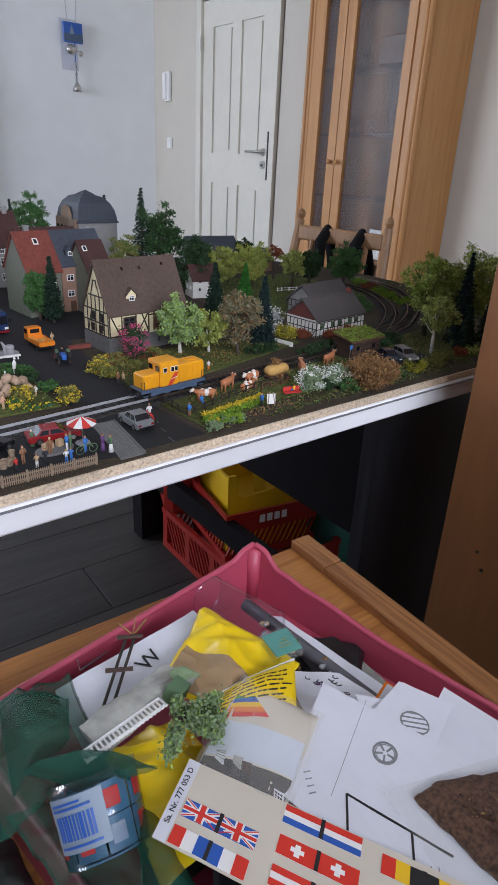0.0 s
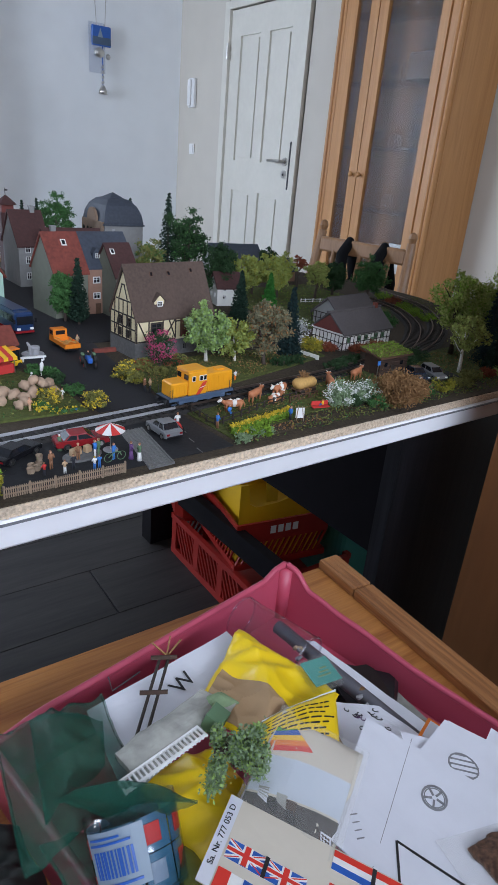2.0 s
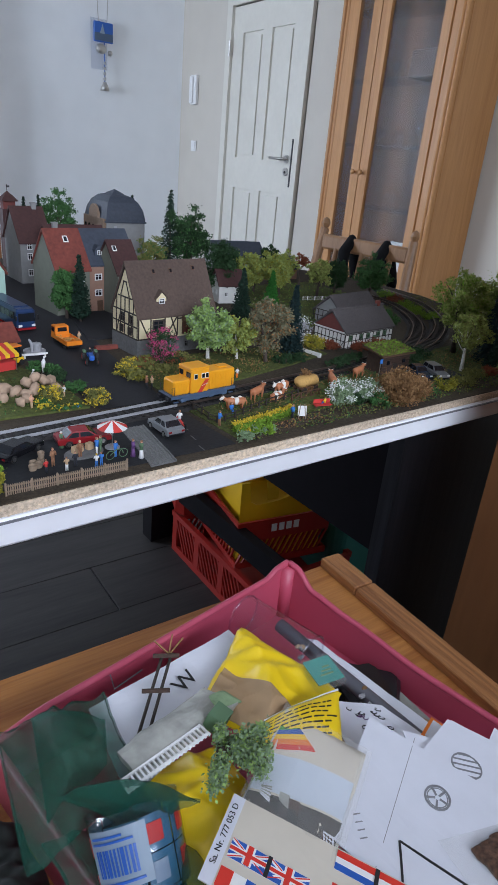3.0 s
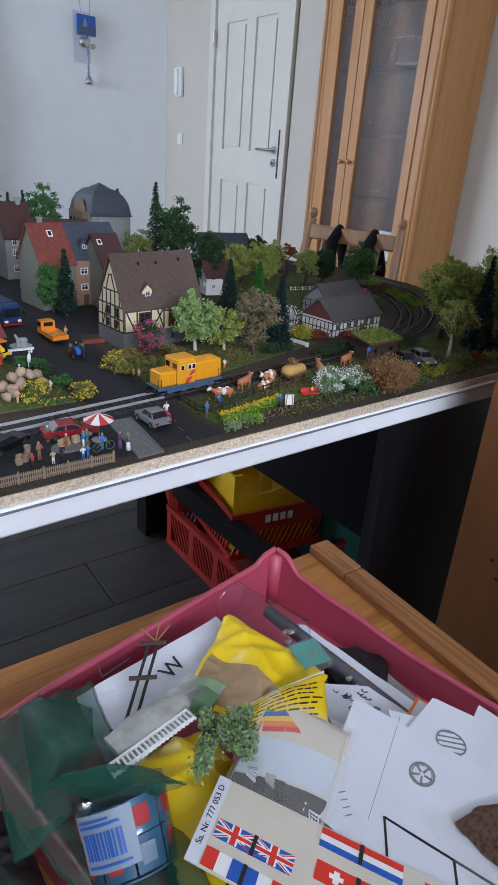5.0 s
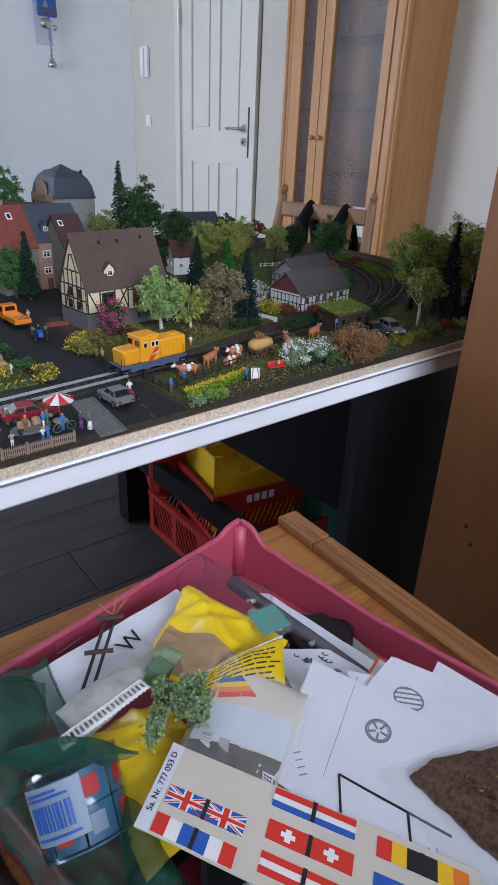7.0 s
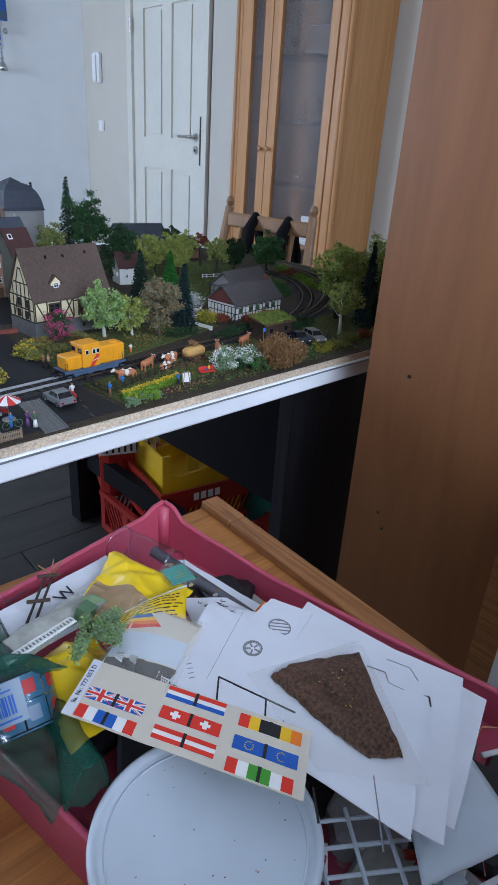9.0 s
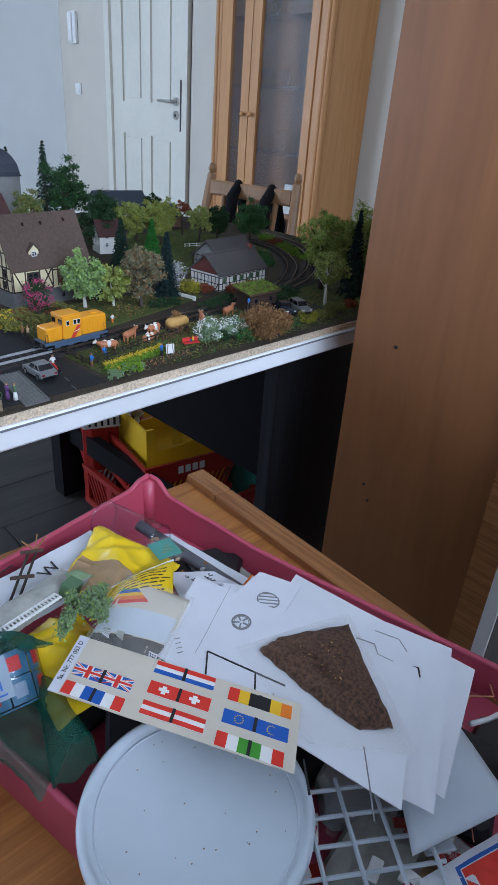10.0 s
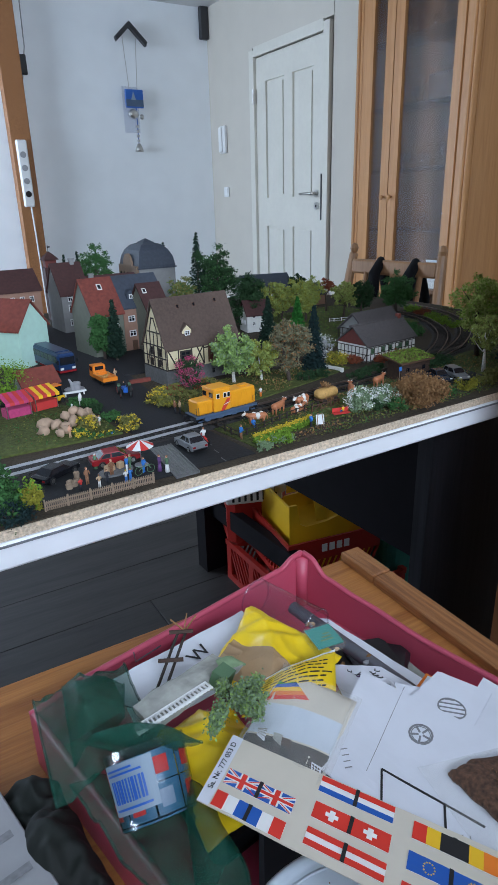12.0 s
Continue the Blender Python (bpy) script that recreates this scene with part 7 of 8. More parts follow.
# ---- supplies in the tray ----
class Sheet:
    """A flexible sheet over four corners (given in order), with bulges and a little waviness."""

    def __init__(self, corners, z, bulge=0.0, wave=0.0008, seed=1, curl=(0, 0, 0, 0), crease=0.0):
        self.c = [Vector((p[0], p[1], z + q)) for p, q in zip(corners, curl)]
        self.bulge, self.wave, self.seed, self.crease = bulge, wave, seed, crease

    def at(self, u, v, h=0.0):
        a, b, c, d = self.c
        p = a.lerp(b, u).lerp(d.lerp(c, u), v)
        q = self.bulge * (max(0, math.sin(math.pi * min(1, max(0, u)))) * max(0, math.sin(math.pi * min(1, max(0, v))))) ** 0.6
        q += self.wave * (noise.noise(Vector((p.x * 45, p.y * 45, self.seed * 3.1))) + 0.5 * noise.noise(Vector((p.x * 130, p.y * 130, self.seed * 1.7))))
        if self.crease:
            q -= self.crease * (abs(noise.noise(Vector((p.x * 38, p.y * 24, self.seed)))) + 0.6 * abs(noise.noise(Vector((p.x * 70 + p.y * 50, p.y * 60, self.seed + 4)))))
        return Vector((p.x, p.y, p.z + q + h))

    def uv(self, x, y):
        a, b, c, d = self.c
        e, g, r = b - a, d - a, Vector((x, y, 0)) - Vector((a.x, a.y, 0))
        det = e.x * g.y - e.y * g.x
        return (r.x * g.y - r.y * g.x) / det, (e.x * r.y - e.y * r.x) / det

    def form(self, nu=14, nv=14, th=0.0005, box=(0, 0, 1, 1), h=0.0, quad=None):
        """The sheet, or a printed part of it: box in its own u, v, or a quad of u, v corners."""
        u0, v0, u1, v1 = box
        q = quad or ((u0, v0), (u1, v0), (u1, v1), (u0, v1))
        v, f = [], []
        for side in (h + th, h):
            for j in range(nv + 1):
                for i in range(nu + 1):
                    s, t = i / nu, j / nv
                    u = (q[0][0] * (1 - s) + q[1][0] * s) * (1 - t) + (q[3][0] * (1 - s) + q[2][0] * s) * t
                    w = (q[0][1] * (1 - s) + q[1][1] * s) * (1 - t) + (q[3][1] * (1 - s) + q[2][1] * s) * t
                    v.append(self.at(u, w, side))
        n, o = nu + 1, (nu + 1) * (nv + 1)
        for j in range(nv):
            for i in range(nu):
                k = j * n + i
                f += [(k, k + 1, k + n + 1, k + n), (o + k + n, o + k + n + 1, o + k + 1, o + k)]
        for i in range(nu):
            f += [(i + 1, i, o + i, o + i + 1), (nv * n + i, nv * n + i + 1, o + nv * n + i + 1, o + nv * n + i)]
        for j in range(nv):
            f += [(j * n, (j + 1) * n, o + (j + 1) * n, o + j * n), ((j + 1) * n + nu, j * n + nu, o + j * n + nu, o + (j + 1) * n + nu)]
        return Form().add(v, f)

    def put(self, t, name, m, box=None, quad=None, n=4, h=0.00055, label=""):
        return part(name, self.form(n, n, 0.00012, box or (0, 0, 1, 1), h, quad), m, t, label)


def lettering(t, name, text, m, size, mat_name, label=""):
    cu = bpy.data.curves.new(name, "FONT")
    cu.body, cu.size, cu.extrude, cu.align_x, cu.align_y = text, size, 0.0001, "CENTER", "CENTER"
    tmp = bpy.data.objects.new(name, cu)
    me = bpy.data.meshes.new_from_object(tmp)
    bpy.data.objects.remove(tmp)
    me.materials.clear()
    me.materials.append(M[mat_name])
    ob = new(name, me)
    ob.matrix_basis = m
    ob.parent = t
    return tagged(ob, label)


# the supplies are set out in the frame of the heap, which lies a little askew of the tray
Z0 = pose(-0.007, -0.016, 0.007)
# filling at the bottom of the tray, so that things lie on one another
g = random.Random(31)
for k in range(34):
    u, v = g.uniform(0.03, 0.185), g.uniform(0.085, 0.33)
    p = tray.matrix_world @ Vector((u, v, 0))
    w, l = g.uniform(0.025, 0.05), g.uniform(0.03, 0.06)
    solid("parts_bag", Form().box((0, 0, 0), (w, l, g.uniform(0.010, 0.018)), bevel=0.004), g.choice(["grey_board", "black_paint", "cloth_dark", "bag_brown", "grey_item"]), "small packed bag deep in the tray", "bag", "packed bags in the tray",
          m=pose(p.x, p.y, 0.717 + g.uniform(0, 0.004), g.uniform(-8, 8), g.uniform(-8, 8), g.uniform(0, 180)))

t = thing("printed_card", Z0, "white card printed with a black letter W", "card")
s = Sheet([(0.104, 0.283), (0.192, 0.297), (0.196, 0.250), (0.102, 0.240)], 0.748, 0.001)
part("sheet", s.form(), "paper", t)
lettering(t, "letter", "W", pose(0.1515, 0.2740, 0.7504, 0, 0, 22), 0.013, "ink_black")
t = thing("model_pole", Z0, "dark brown model telegraph pole with crossbars", "model pole")
for o in (0, 0.0045):
    part("beam", Form().tube([(0.115 + o, 0.252 - o * 0.3, 0.7545), (0.145 + o, 0.288 - o * 0.3, 0.7575)], 0.0008, 6), "timber", t)
for k in (0.5, 0.97):
    c = Vector((0.1175, 0.2515, 0.7560)).lerp(Vector((0.1475, 0.2875, 0.7590)), k)
    part("crossbar", Form().tube([c + Vector((-0.006, 0.003, 0)), c + Vector((0.006, -0.003, 0))], 0.0012, 5), "hut_wood", t)
part("root_twigs", Form().tube([(0.149, 0.288, 0.758), (0.154, 0.294, 0.764)], 0.0005, 4).tube([(0.149, 0.288, 0.758), (0.144, 0.295, 0.763)], 0.0005, 4).tube([(0.15, 0.288, 0.758), (0.157, 0.288, 0.765)], 0.0005, 4), "dry_brown", t)
t = thing("thin_wire", Z0, "thin dark wire frame beside the tray wall", "wire")
part("wire", Form().tube([(0.122, 0.300, 0.746), (0.118, 0.285, 0.752), (0.135, 0.290, 0.752)], 0.0004, 5), "dark_metal", t)

# yellow bag with a paper window
t = thing("yellow_bag", Z0, "yellow plastic bag with a brown paper window", "bag")
s = Sheet([(0.1925, 0.286), (0.146, 0.253), (0.166, 0.205), (0.214, 0.226)], 0.7565, 0.008, 0.0008, 3, (0.006, 0, -0.002, 0.0), crease=0.007)
part("film", s.form(40, 40), "bag_yellow", t, smooth=True)
s.put(t, "paper_window", "bag_brown", (0.525, 0.05, 0.975, 0.95), n=40, h=0.0008)
t = thing("yellow_wrapper", Z0, "curled yellow wrapper printed with black text lines", "wrapper")
s = Sheet([(0.144, 0.214), (0.166, 0.227), (0.206, 0.222), (0.184, 0.193)], 0.7585, 0.006, 0.001, 5, (0, 0.002, 0.006, 0.002))
part("film", s.form(16, 16), "bag_yellow", t, smooth=True)
g = random.Random(12)
for j in range(9):
    u = 0.08
    while u < 0.84:
        w = g.uniform(0.05, 0.16)
        s.put(t, "text_bar", "ink_black", quad=((0.12 + 0.085 * j, u), (0.12 + 0.085 * j, u + w * 0.8), (0.145 + 0.085 * j, u + w * 0.8), (0.145 + 0.085 * j, u)), n=2)
        u += w
part("white_edge", s.form(3, 10, 0.0006, (0.97, 0.0, 1.0, 1.0), 0.0006), "paper", t)
t = thing("yellow_pouch", Z0, "crumpled yellow plastic pouch", "bag")
s = Sheet([(0.110, 0.240), (0.150, 0.238), (0.150, 0.180), (0.104, 0.172)], 0.748, 0.009, 0.001, 6, crease=0.010)
part("film", s.form(40, 40), "bag_yellow", t, smooth=True)

# piece of scenery with a white railing and a bush
t = thing("scenery_scrap", Z0, "grey-green scenery scrap with white railing", "scenery piece")
s = Sheet([(0.101, 0.242), (0.150, 0.254), (0.160, 0.240), (0.104, 0.224)], 0.762, 0.003, 0.003, 7)
part("base", s.form(16, 10, 0.003), "grey_board", t)
part("snow_edge", Sheet([(0.144, 0.250), (0.158, 0.250), (0.162, 0.240), (0.148, 0.240)], 0.762, 0.002, 0.004, 8).form(8, 8, 0.001), "leaf_sage", t)
part("green_block", B((0, 0, 0), (0.010, 0.008, 0.008), m=pose(0.145, 0.234, 0.767, 15, 10, 30)), "cloth_green", t)
a, b = Vector((0.0965, 0.2275, 0.7665)), Vector((0.1355, 0.2335, 0.7685))
up = Vector((-0.0005, -0.0075, 0.0035))
rl = part("railing", Form().tube([a, b], 0.0008, 5).tube([a + up, b + up], 0.0008, 5), "white_plastic", t, "white plastic railing")
for k in range(20):
    p = a.lerp(b, k / 19)
    part("baluster", Form().tube([p - up * 0.12, p + up * 1.18], 0.00055, 4), "white_plastic", rl)
t = thing("foliage_sprig", Z0, "pale sage green foam foliage sprig", "model foliage")
g2 = np.random.default_rng(5)
f = Form()
pts = []
for k in range(9):
    a = g2.uniform(0, 6.28)
    e = Vector((0.137 + math.cos(a) * 0.016, 0.2115 + math.sin(a) * 0.014, 0.768 + g2.uniform(0, 0.012)))
    f.tube([(0.138, 0.222, 0.766), Vector((0.138, 0.219, 0.769)).lerp(e, 0.5), e], [0.0012, 0.0008, 0.0004], 5)
    for w in np.linspace(0.35, 1, 9):
        q = np.array(Vector((0.138, 0.219, 0.769)).lerp(e, w))
        pts.append(q + g2.normal(size=(80, 3)) * 0.0016)
part("stem", f, "bark", t)
cloud("foam", np.concatenate(pts), 0.0009, ["leaf_sage", "leaf_birch"], t, seed=6, pick=(g2.random(9 * 9 * 80) < 0.3).astype(int))

# clear tube, grey rod, teal box, drawing
t = thing("plastic_tube", Z0, "clear plastic tube lying at the tray's end", "tube")
tb = Form()
p0, p1, R = Vector((0.2055, 0.302, 0.7500)), Vector((0.2190, 0.2560, 0.7500)), 0.0125
tb.tube([p0, p1], R, 28, cap=False)
part("wall", tb, "clear_plastic", t, smooth=True)
d = (p1 - p0).normalized()
u = d.orthogonal().normalized()
w = d.cross(u)
for p in (p0, p1):
    part("end_ring", Form().tube([p + (u * math.cos(a * 0.2094) + w * math.sin(a * 0.2094)) * R for a in range(31)], 0.0006, 5), "clear_plastic", t)
solid("grey_rod", Form().tube([(0.2330, 0.300, 0.7330), (0.2470, 0.180, 0.7330)], 0.0042, 12), "rod_grey", "long grey plastic rod along the tray wall", "rod", m=Z0, smooth=True)
t = thing("paper_strip", Z0, "white paper strip behind the rod", "paper")
part("sheet", Sheet([(0.236, 0.290), (0.247, 0.280), (0.262, 0.190), (0.252, 0.190)], 0.7300, 0).form(4, 12), "paper", t)
t = thing("teal_box", Z0 @ pose(0.2105, 0.2378, 0.7590, 6, 4, -4), "small clear box with a teal card", "box")
part("body", B((0, 0, 0), (0.0185, 0.0185, 0.0050), bevel=0.001), "clear_film", t)
part("card", B((0, 0, 0.0018), (0.0160, 0.0150, 0.0008)), "teal_card", t)
for k in range(3):
    part("text_bar", B((0.001 * k, -0.003 + 0.0022 * k, 0.0024), (0.008 - 0.002 * k, 0.0008, 0.0003)), "leaf_sage", t)
t = thing("drawing_sheet", Z0, "off-white sheet with scribbled pen marks", "paper")
s = Sheet([(0.208, 0.232), (0.232, 0.214), (0.240, 0.176), (0.196, 0.190)], 0.7465, 0.0, 0.001, 9)
part("sheet", s.form(), "paper", t)
g = random.Random(17)
for k in range(14):
    c = Vector((g.uniform(0.3, 0.8), g.uniform(0.1, 0.5)))
    pp = [s.at(c.x + 0.05 * math.cos(a) * g.uniform(0.4, 1), c.y + 0.04 * math.sin(a) * g.uniform(0.4, 1), 0.0008) for a in np.linspace(0, g.uniform(2, 6), 7)]
    part("pen_mark", Form().tube(pp, 0.00025, 4), "ink_black" if k % 4 else "cloth_purple", t)
t = thing("orange_packet", Z0 @ pose(0.240, 0.187, 0.7500, 8, 0, 20), "small orange and white packet", "packet")
part("body", B((0, 0, 0), (0.014, 0.010, 0.002)), "flag_orange", t)
part("front", B((0, 0, 0.0012), (0.011, 0.007, 0.0006)), "paper", t)
for k in range(18):
    a, q = g.uniform(0.222, 0.242), g.uniform(0.19, 0.28)
    solid("plastic_crumb", Form().ball((0, 0, 0), (g.uniform(0.001, 0.003), 0.0015, 0.0012), 0, 6, 0.5, k), g.choice(["dry_brown", "grey_item", "cloth_tan", "leaf_mid"]), "tiny crumb of modelling scrap beside the rod", "scrap", "modelling crumbs", m=Z0 @ pose(a, q, 0.7365))

# zip bag with the rainbow card
t = thing("zip_bag", Z0, "clear zip bag with a rainbow striped photo card", "bag")
s = Sheet([(0.176, 0.224), (0.133, 0.198), (0.148, 0.160), (0.192, 0.188)], 0.762, 0.004, 0.0015, 11, (0.003, 0.0, 0, 0.002))
part("card", s.form(), "card_beige", t, smooth=True)
for k, c in enumerate(("flag_yellow", "flag_green", "flag_blue", "flag_yellow", "flag_orange", "flag_red")):
    a, b = 0.14 + 0.055 * k, 0.14 + 0.055 * (k + 1)
    e = lambda q: (0.08 + 0.034 * q, 0.13 + 0.062 * q)
    s.put(t, "rainbow_stripe", c, quad=((a, 0.03), (b, 0.03), e(k + 1), e(k)), n=4)
s.put(t, "photo", "photo_dark", quad=((0.86, 0.02), (0.99, 0.02), (0.99, 0.97), (0.66, 0.97)), n=8)
s.put(t, "photo_sky", "lid_white", quad=((0.5, 0.02), (0.84, 0.02), (0.64, 0.97), (0.32, 0.97)), n=8)
for k in range(8):
    u, v = 0.74 + 0.18 * g.random(), 0.1 + 0.75 * g.random()
    s.put(t, "photo_shape", ("ink_black", "paper", "hut_wood", "grey_board")[k % 4], quad=((u, v), (u + 0.06, v + 0.02), (u + 0.08, v + 0.14), (u - 0.02, v + 0.11)), h=0.0008)
part("film", s.form(12, 12, 0.0002, (-0.03, -0.03, 1.03, 1.06), 0.0018), "clear_film", t)
part("zip", Form().tube([s.at(0.02, 0.98, 0.0028), s.at(0.5, 0.99, 0.003), s.at(0.98, 0.98, 0.0028)], 0.0009, 6), "clear_film", t)

# white plan sheets
def plan(name, corners, z, label, seed, crease=None, marks=()):
    t = thing(name, Z0, label, "paper", "plan sheets")
    s = Sheet(corners, z, 0.0, 0.0004, seed)
    part("sheet", s.form(18, 18), "paper", t)
    if crease:
        part("crease", Form().tube([s.at(crease, 0.0, 0.0006), s.at(crease, 0.5, 0.0006), s.at(crease, 1.0, 0.0006)], 0.0002, 4), "ink_grey", t)
    for pp, wd, c in marks:
        for (x0, y0), (x1, y1) in zip(pp, pp[1:]):
            a, b = s.uv(x0, y0), s.uv(x1, y1)
            part("line", Form().tube([s.at(a[0] + (b[0] - a[0]) * k / 4, a[1] + (b[1] - a[1]) * k / 4, 0.0005) for k in range(5)], wd, 4), c, t)
    return t, s
def ring_marks(c, r, n=16):
    return [(c[0] + r * math.cos(2 * math.pi * k / n), c[1] + r * math.sin(2 * math.pi * k / n)) for k in range(n + 1)]
plan("plan_sheet", [(0.259, 0.170), (0.278, 0.061), (0.205, 0.034), (0.186, 0.143)], 0.7596, "white plan sheet under the stack", 21)
plan("plan_sheet", [(0.243, 0.183), (0.280, 0.076), (0.195, 0.033), (0.158, 0.140)], 0.7611, "white plan sheet with pencil outline", 21,
     marks=(([(0.258, 0.110), (0.263, 0.098), (0.259, 0.090)], 0.0003, "ink_grey"), ([(0.251, 0.084), (0.2545, 0.080), (0.250, 0.076)], 0.0005, "ink_black")))
hatch = [(0.227 + 0.0058 * math.cos(a), 0.164 + 0.0058 * math.sin(a)) for a in np.linspace(0, 6.28, 17)]
t, s = plan("plan_card", [(0.241, 0.1835), (0.2515, 0.159), (0.226, 0.149), (0.2135, 0.177)], 0.7622, "small white card with a hatched round window", 21, marks=((hatch, 0.00045, "ink_grey"),))
for k in range(5):
    q = -0.0036 + 0.0018 * k
    hh = math.sqrt(max(0, 0.0056 ** 2 - q * q * 2))
    a, b = s.uv(0.227 + q - hh * 0.7, 0.164 + q + hh * 0.7), s.uv(0.227 + q + hh * 0.7, 0.164 + q - hh * 0.7)
    part("hatch", Form().tube([s.at(*a, 0.0005), s.at(*b, 0.0005)], 0.00045, 4), "ink_grey", t)
plan("plan_card", [(0.2185, 0.1905), (0.228, 0.180), (0.222, 0.170), (0.212, 0.180)], 0.7606, "small white card beside the folded card", 21)
wh, wh2 = ring_marks((0.2050, 0.1590), 0.0050), ring_marks((0.2050, 0.1590), 0.0041)
t2 = thing("plan_card", Z0, "white folded plan card printed with black wall outlines", "paper", "plan sheets")
s = Sheet([(0.208, 0.2025), (0.155, 0.1705), (0.185, 0.0420), (0.252, 0.0795)], 0.7632, 0.0, 0.0004, 21)
part("sheet", s.form(18, 18), "paper", t2)
def draw(pts, wd, c):
    for (x0, y0), (x1, y1) in zip(pts, pts[1:]):
        a, b = s.uv(x0, y0), s.uv(x1, y1)
        part("line", Form().tube([s.at(a[0] + (b[0] - a[0]) * k / 5, a[1] + (b[1] - a[1]) * k / 5, 0.0004) for k in range(6)], wd, 4), c, t2)
draw(wh, 0.0006, "ink_grey"), draw(wh2, 0.0003, "ink_grey")
for k in range(5):
    a = 2 * math.pi * k / 5
    draw([(0.205 + 0.0044 * math.cos(a), 0.159 + 0.0044 * math.sin(a)), (0.205 + 0.001 * math.cos(a), 0.159 + 0.001 * math.sin(a))], 0.0006, "ink_grey")
draw([(0.167, 0.141), (0.179, 0.155), (0.197, 0.116)], 0.0006, "ink_black")
draw([(0.190, 0.130), (0.180, 0.119)], 0.0006, "ink_black")
draw([(0.181, 0.086), (0.174, 0.075)], 0.0006, "ink_black")
draw([(0.205, 0.073), (0.188, 0.052)], 0.0004, "ink_grey")
draw([(0.218, 0.1835), (0.164, 0.1525)], 0.00018, "ink_grey")
draw([(0.2435, 0.112), (0.2475, 0.103), (0.244, 0.098), (0.2465, 0.090)], 0.0003, "ink_grey")
for k in range(4):
    draw([(0.1835 + 0.0022 * k, 0.1220 - 0.0017 * k), (0.1805 + 0.0022 * k, 0.1185 - 0.0017 * k)], 0.0003, "ink_grey")
    draw([(0.1655 + 0.0013 * k, 0.1630 + 0.0028 * k), (0.1685 + 0.0013 * k, 0.1620 + 0.0028 * k)], 0.00035, "ink_grey")

# bag of brown scatter on the sheets
t = thing("scatter_bag", Z0, "clear bag half full of brown scatter material", "bag")
s = Sheet([(0.192, 0.142), (0.249, 0.123), (0.214, 0.061), (0.181, 0.091)], 0.7642, 0.0, 0.0004, 21)
part("film", s.form(12, 12, 0.0002, (-0.06, -0.06, 1.05, 1.15), 0.0008), "clear_film", t)
fill = [(0.197, 0.137), (0.210, 0.137), (0.246, 0.120), (0.213, 0.066), (0.200, 0.076), (0.197, 0.106)]
q = Form()
cx, cy = 0.213, 0.106
N = 60
ringv = []
for k in range(N):
    f0 = k / N * 6
    i = int(f0)
    a, b = Vector(fill[i]), Vector(fill[(i + 1) % 6])
    p = a.lerp(b, f0 - i)
    ringv.append(Vector((p.x, p.y)) + Vector((noise.noise((p.x * 400, p.y * 400, 1)), noise.noise((p.x * 400, p.y * 400, 9)))) * 0.0015)
verts, faces = [], []
for j, (r, h) in enumerate(((1.0, 0.0), (0.97, 0.0025), (0.85, 0.0048), (0.6, 0.0062), (0.3, 0.0068), (0.05, 0.0070))):
    for p in ringv:
        x, y = cx + (p.x - cx) * r, cy + (p.y - cy) * r
        verts.append((x, y, 0.7644 + h + (0.0012 * noise.noise((x * 300, y * 300, 4)) if j else 0)))
for j in range(5):
    faces += [(j * N + k, j * N + (k + 1) % N, (j + 1) * N + (k + 1) % N, (j + 1) * N + k) for k in range(N)]
faces.append([5 * N + k for k in range(N)])
q.add(verts, faces)
part("scatter", q, "brown_flock", t, "dark brown fibrous scatter", smooth=True)
g2 = np.random.default_rng(8)
pp = []
while len(pp) < 2600:
    k, r = g2.integers(0, N), g2.random() ** 0.5
    p = ringv[k]
    x, y = cx + (p.x - cx) * r, cy + (p.y - cy) * r
    pp.append([x, y, 0.7646 + 0.0070 * (1 - r ** 3)])
cloud("fibre", pp, 0.00065, ["brown_flock", "hay", "bark"], t, seed=9, pick=np.where(g2.random(2600) < 0.06, 1, np.where(g2.random(2600) < 0.5, 0, 2)), kind="stuff")

# sheet of flag stickers
t = thing("flag_sticker_sheet", Z0, "cream sticker sheet with rows of small flags", "sticker sheet")
s = Sheet([(0.1325, 0.2010), (0.1893, 0.1010), (0.1622, 0.0795), (0.1045, 0.1810)], 0.7652, 0.0, 0.0004, 21)
part("sheet", s.form(20, 10), "card_beige", t)
s.put(t, "label_strip", "paper", (0.0, 0.0, 0.045, 1.0), n=6, h=0.0006)
m = s.at(0.022, 0.45, 0.0009)
d = (s.at(0.022, 0.9) - s.at(0.022, 0.1)).normalized()
lettering(t, "print", "Sa. Nr. 777 053 D", pose(m.x, m.y, m.z, 0, 0, math.degrees(math.atan2(d.y, d.x)) + 180), 0.0033, "ink_black")
def flag(corner, draw_bands):
    """corner: where the flag's first corner lies; it is doubled about a black fold line."""
    u0, v0 = s.uv(*corner)
    w, h = 0.262, 0.205
    f = s.put(t, "flag", "flag_white", (u0, v0, u0 + w, v0 + h), n=6, h=0.0006)
    for a, b, c, e, m in draw_bands:
        part("band", s.form(3, 3, 0.00012, (u0 + w * a, v0 + h * b, u0 + w * c, v0 + h * e), 0.0008), m, f)
    part("fold_line", s.form(2, 3, 0.00012, (u0 + w * 0.475, v0 - 0.004, u0 + w * 0.525, v0 + h + 0.004), 0.0010), "ink_black", f)
    return f, u0, v0, w, h
V = lambda cols: [(k / 6, 0, (k + 1) / 6, 1, c) for k, c in enumerate(cols) if c]
Hb = lambda rows: [(0, k / 3, 1, (k + 1) / 3, c) for k, c in enumerate(rows) if c]
R, Wh, Bl, Gr, Ye, Bk = "flag_red", None, "flag_blue", "flag_green", "flag_yellow", "ink_black"
f, u0, v0, w, h = flag((0.1228, 0.1865), [(0, 0, 1, 1, Bl)])
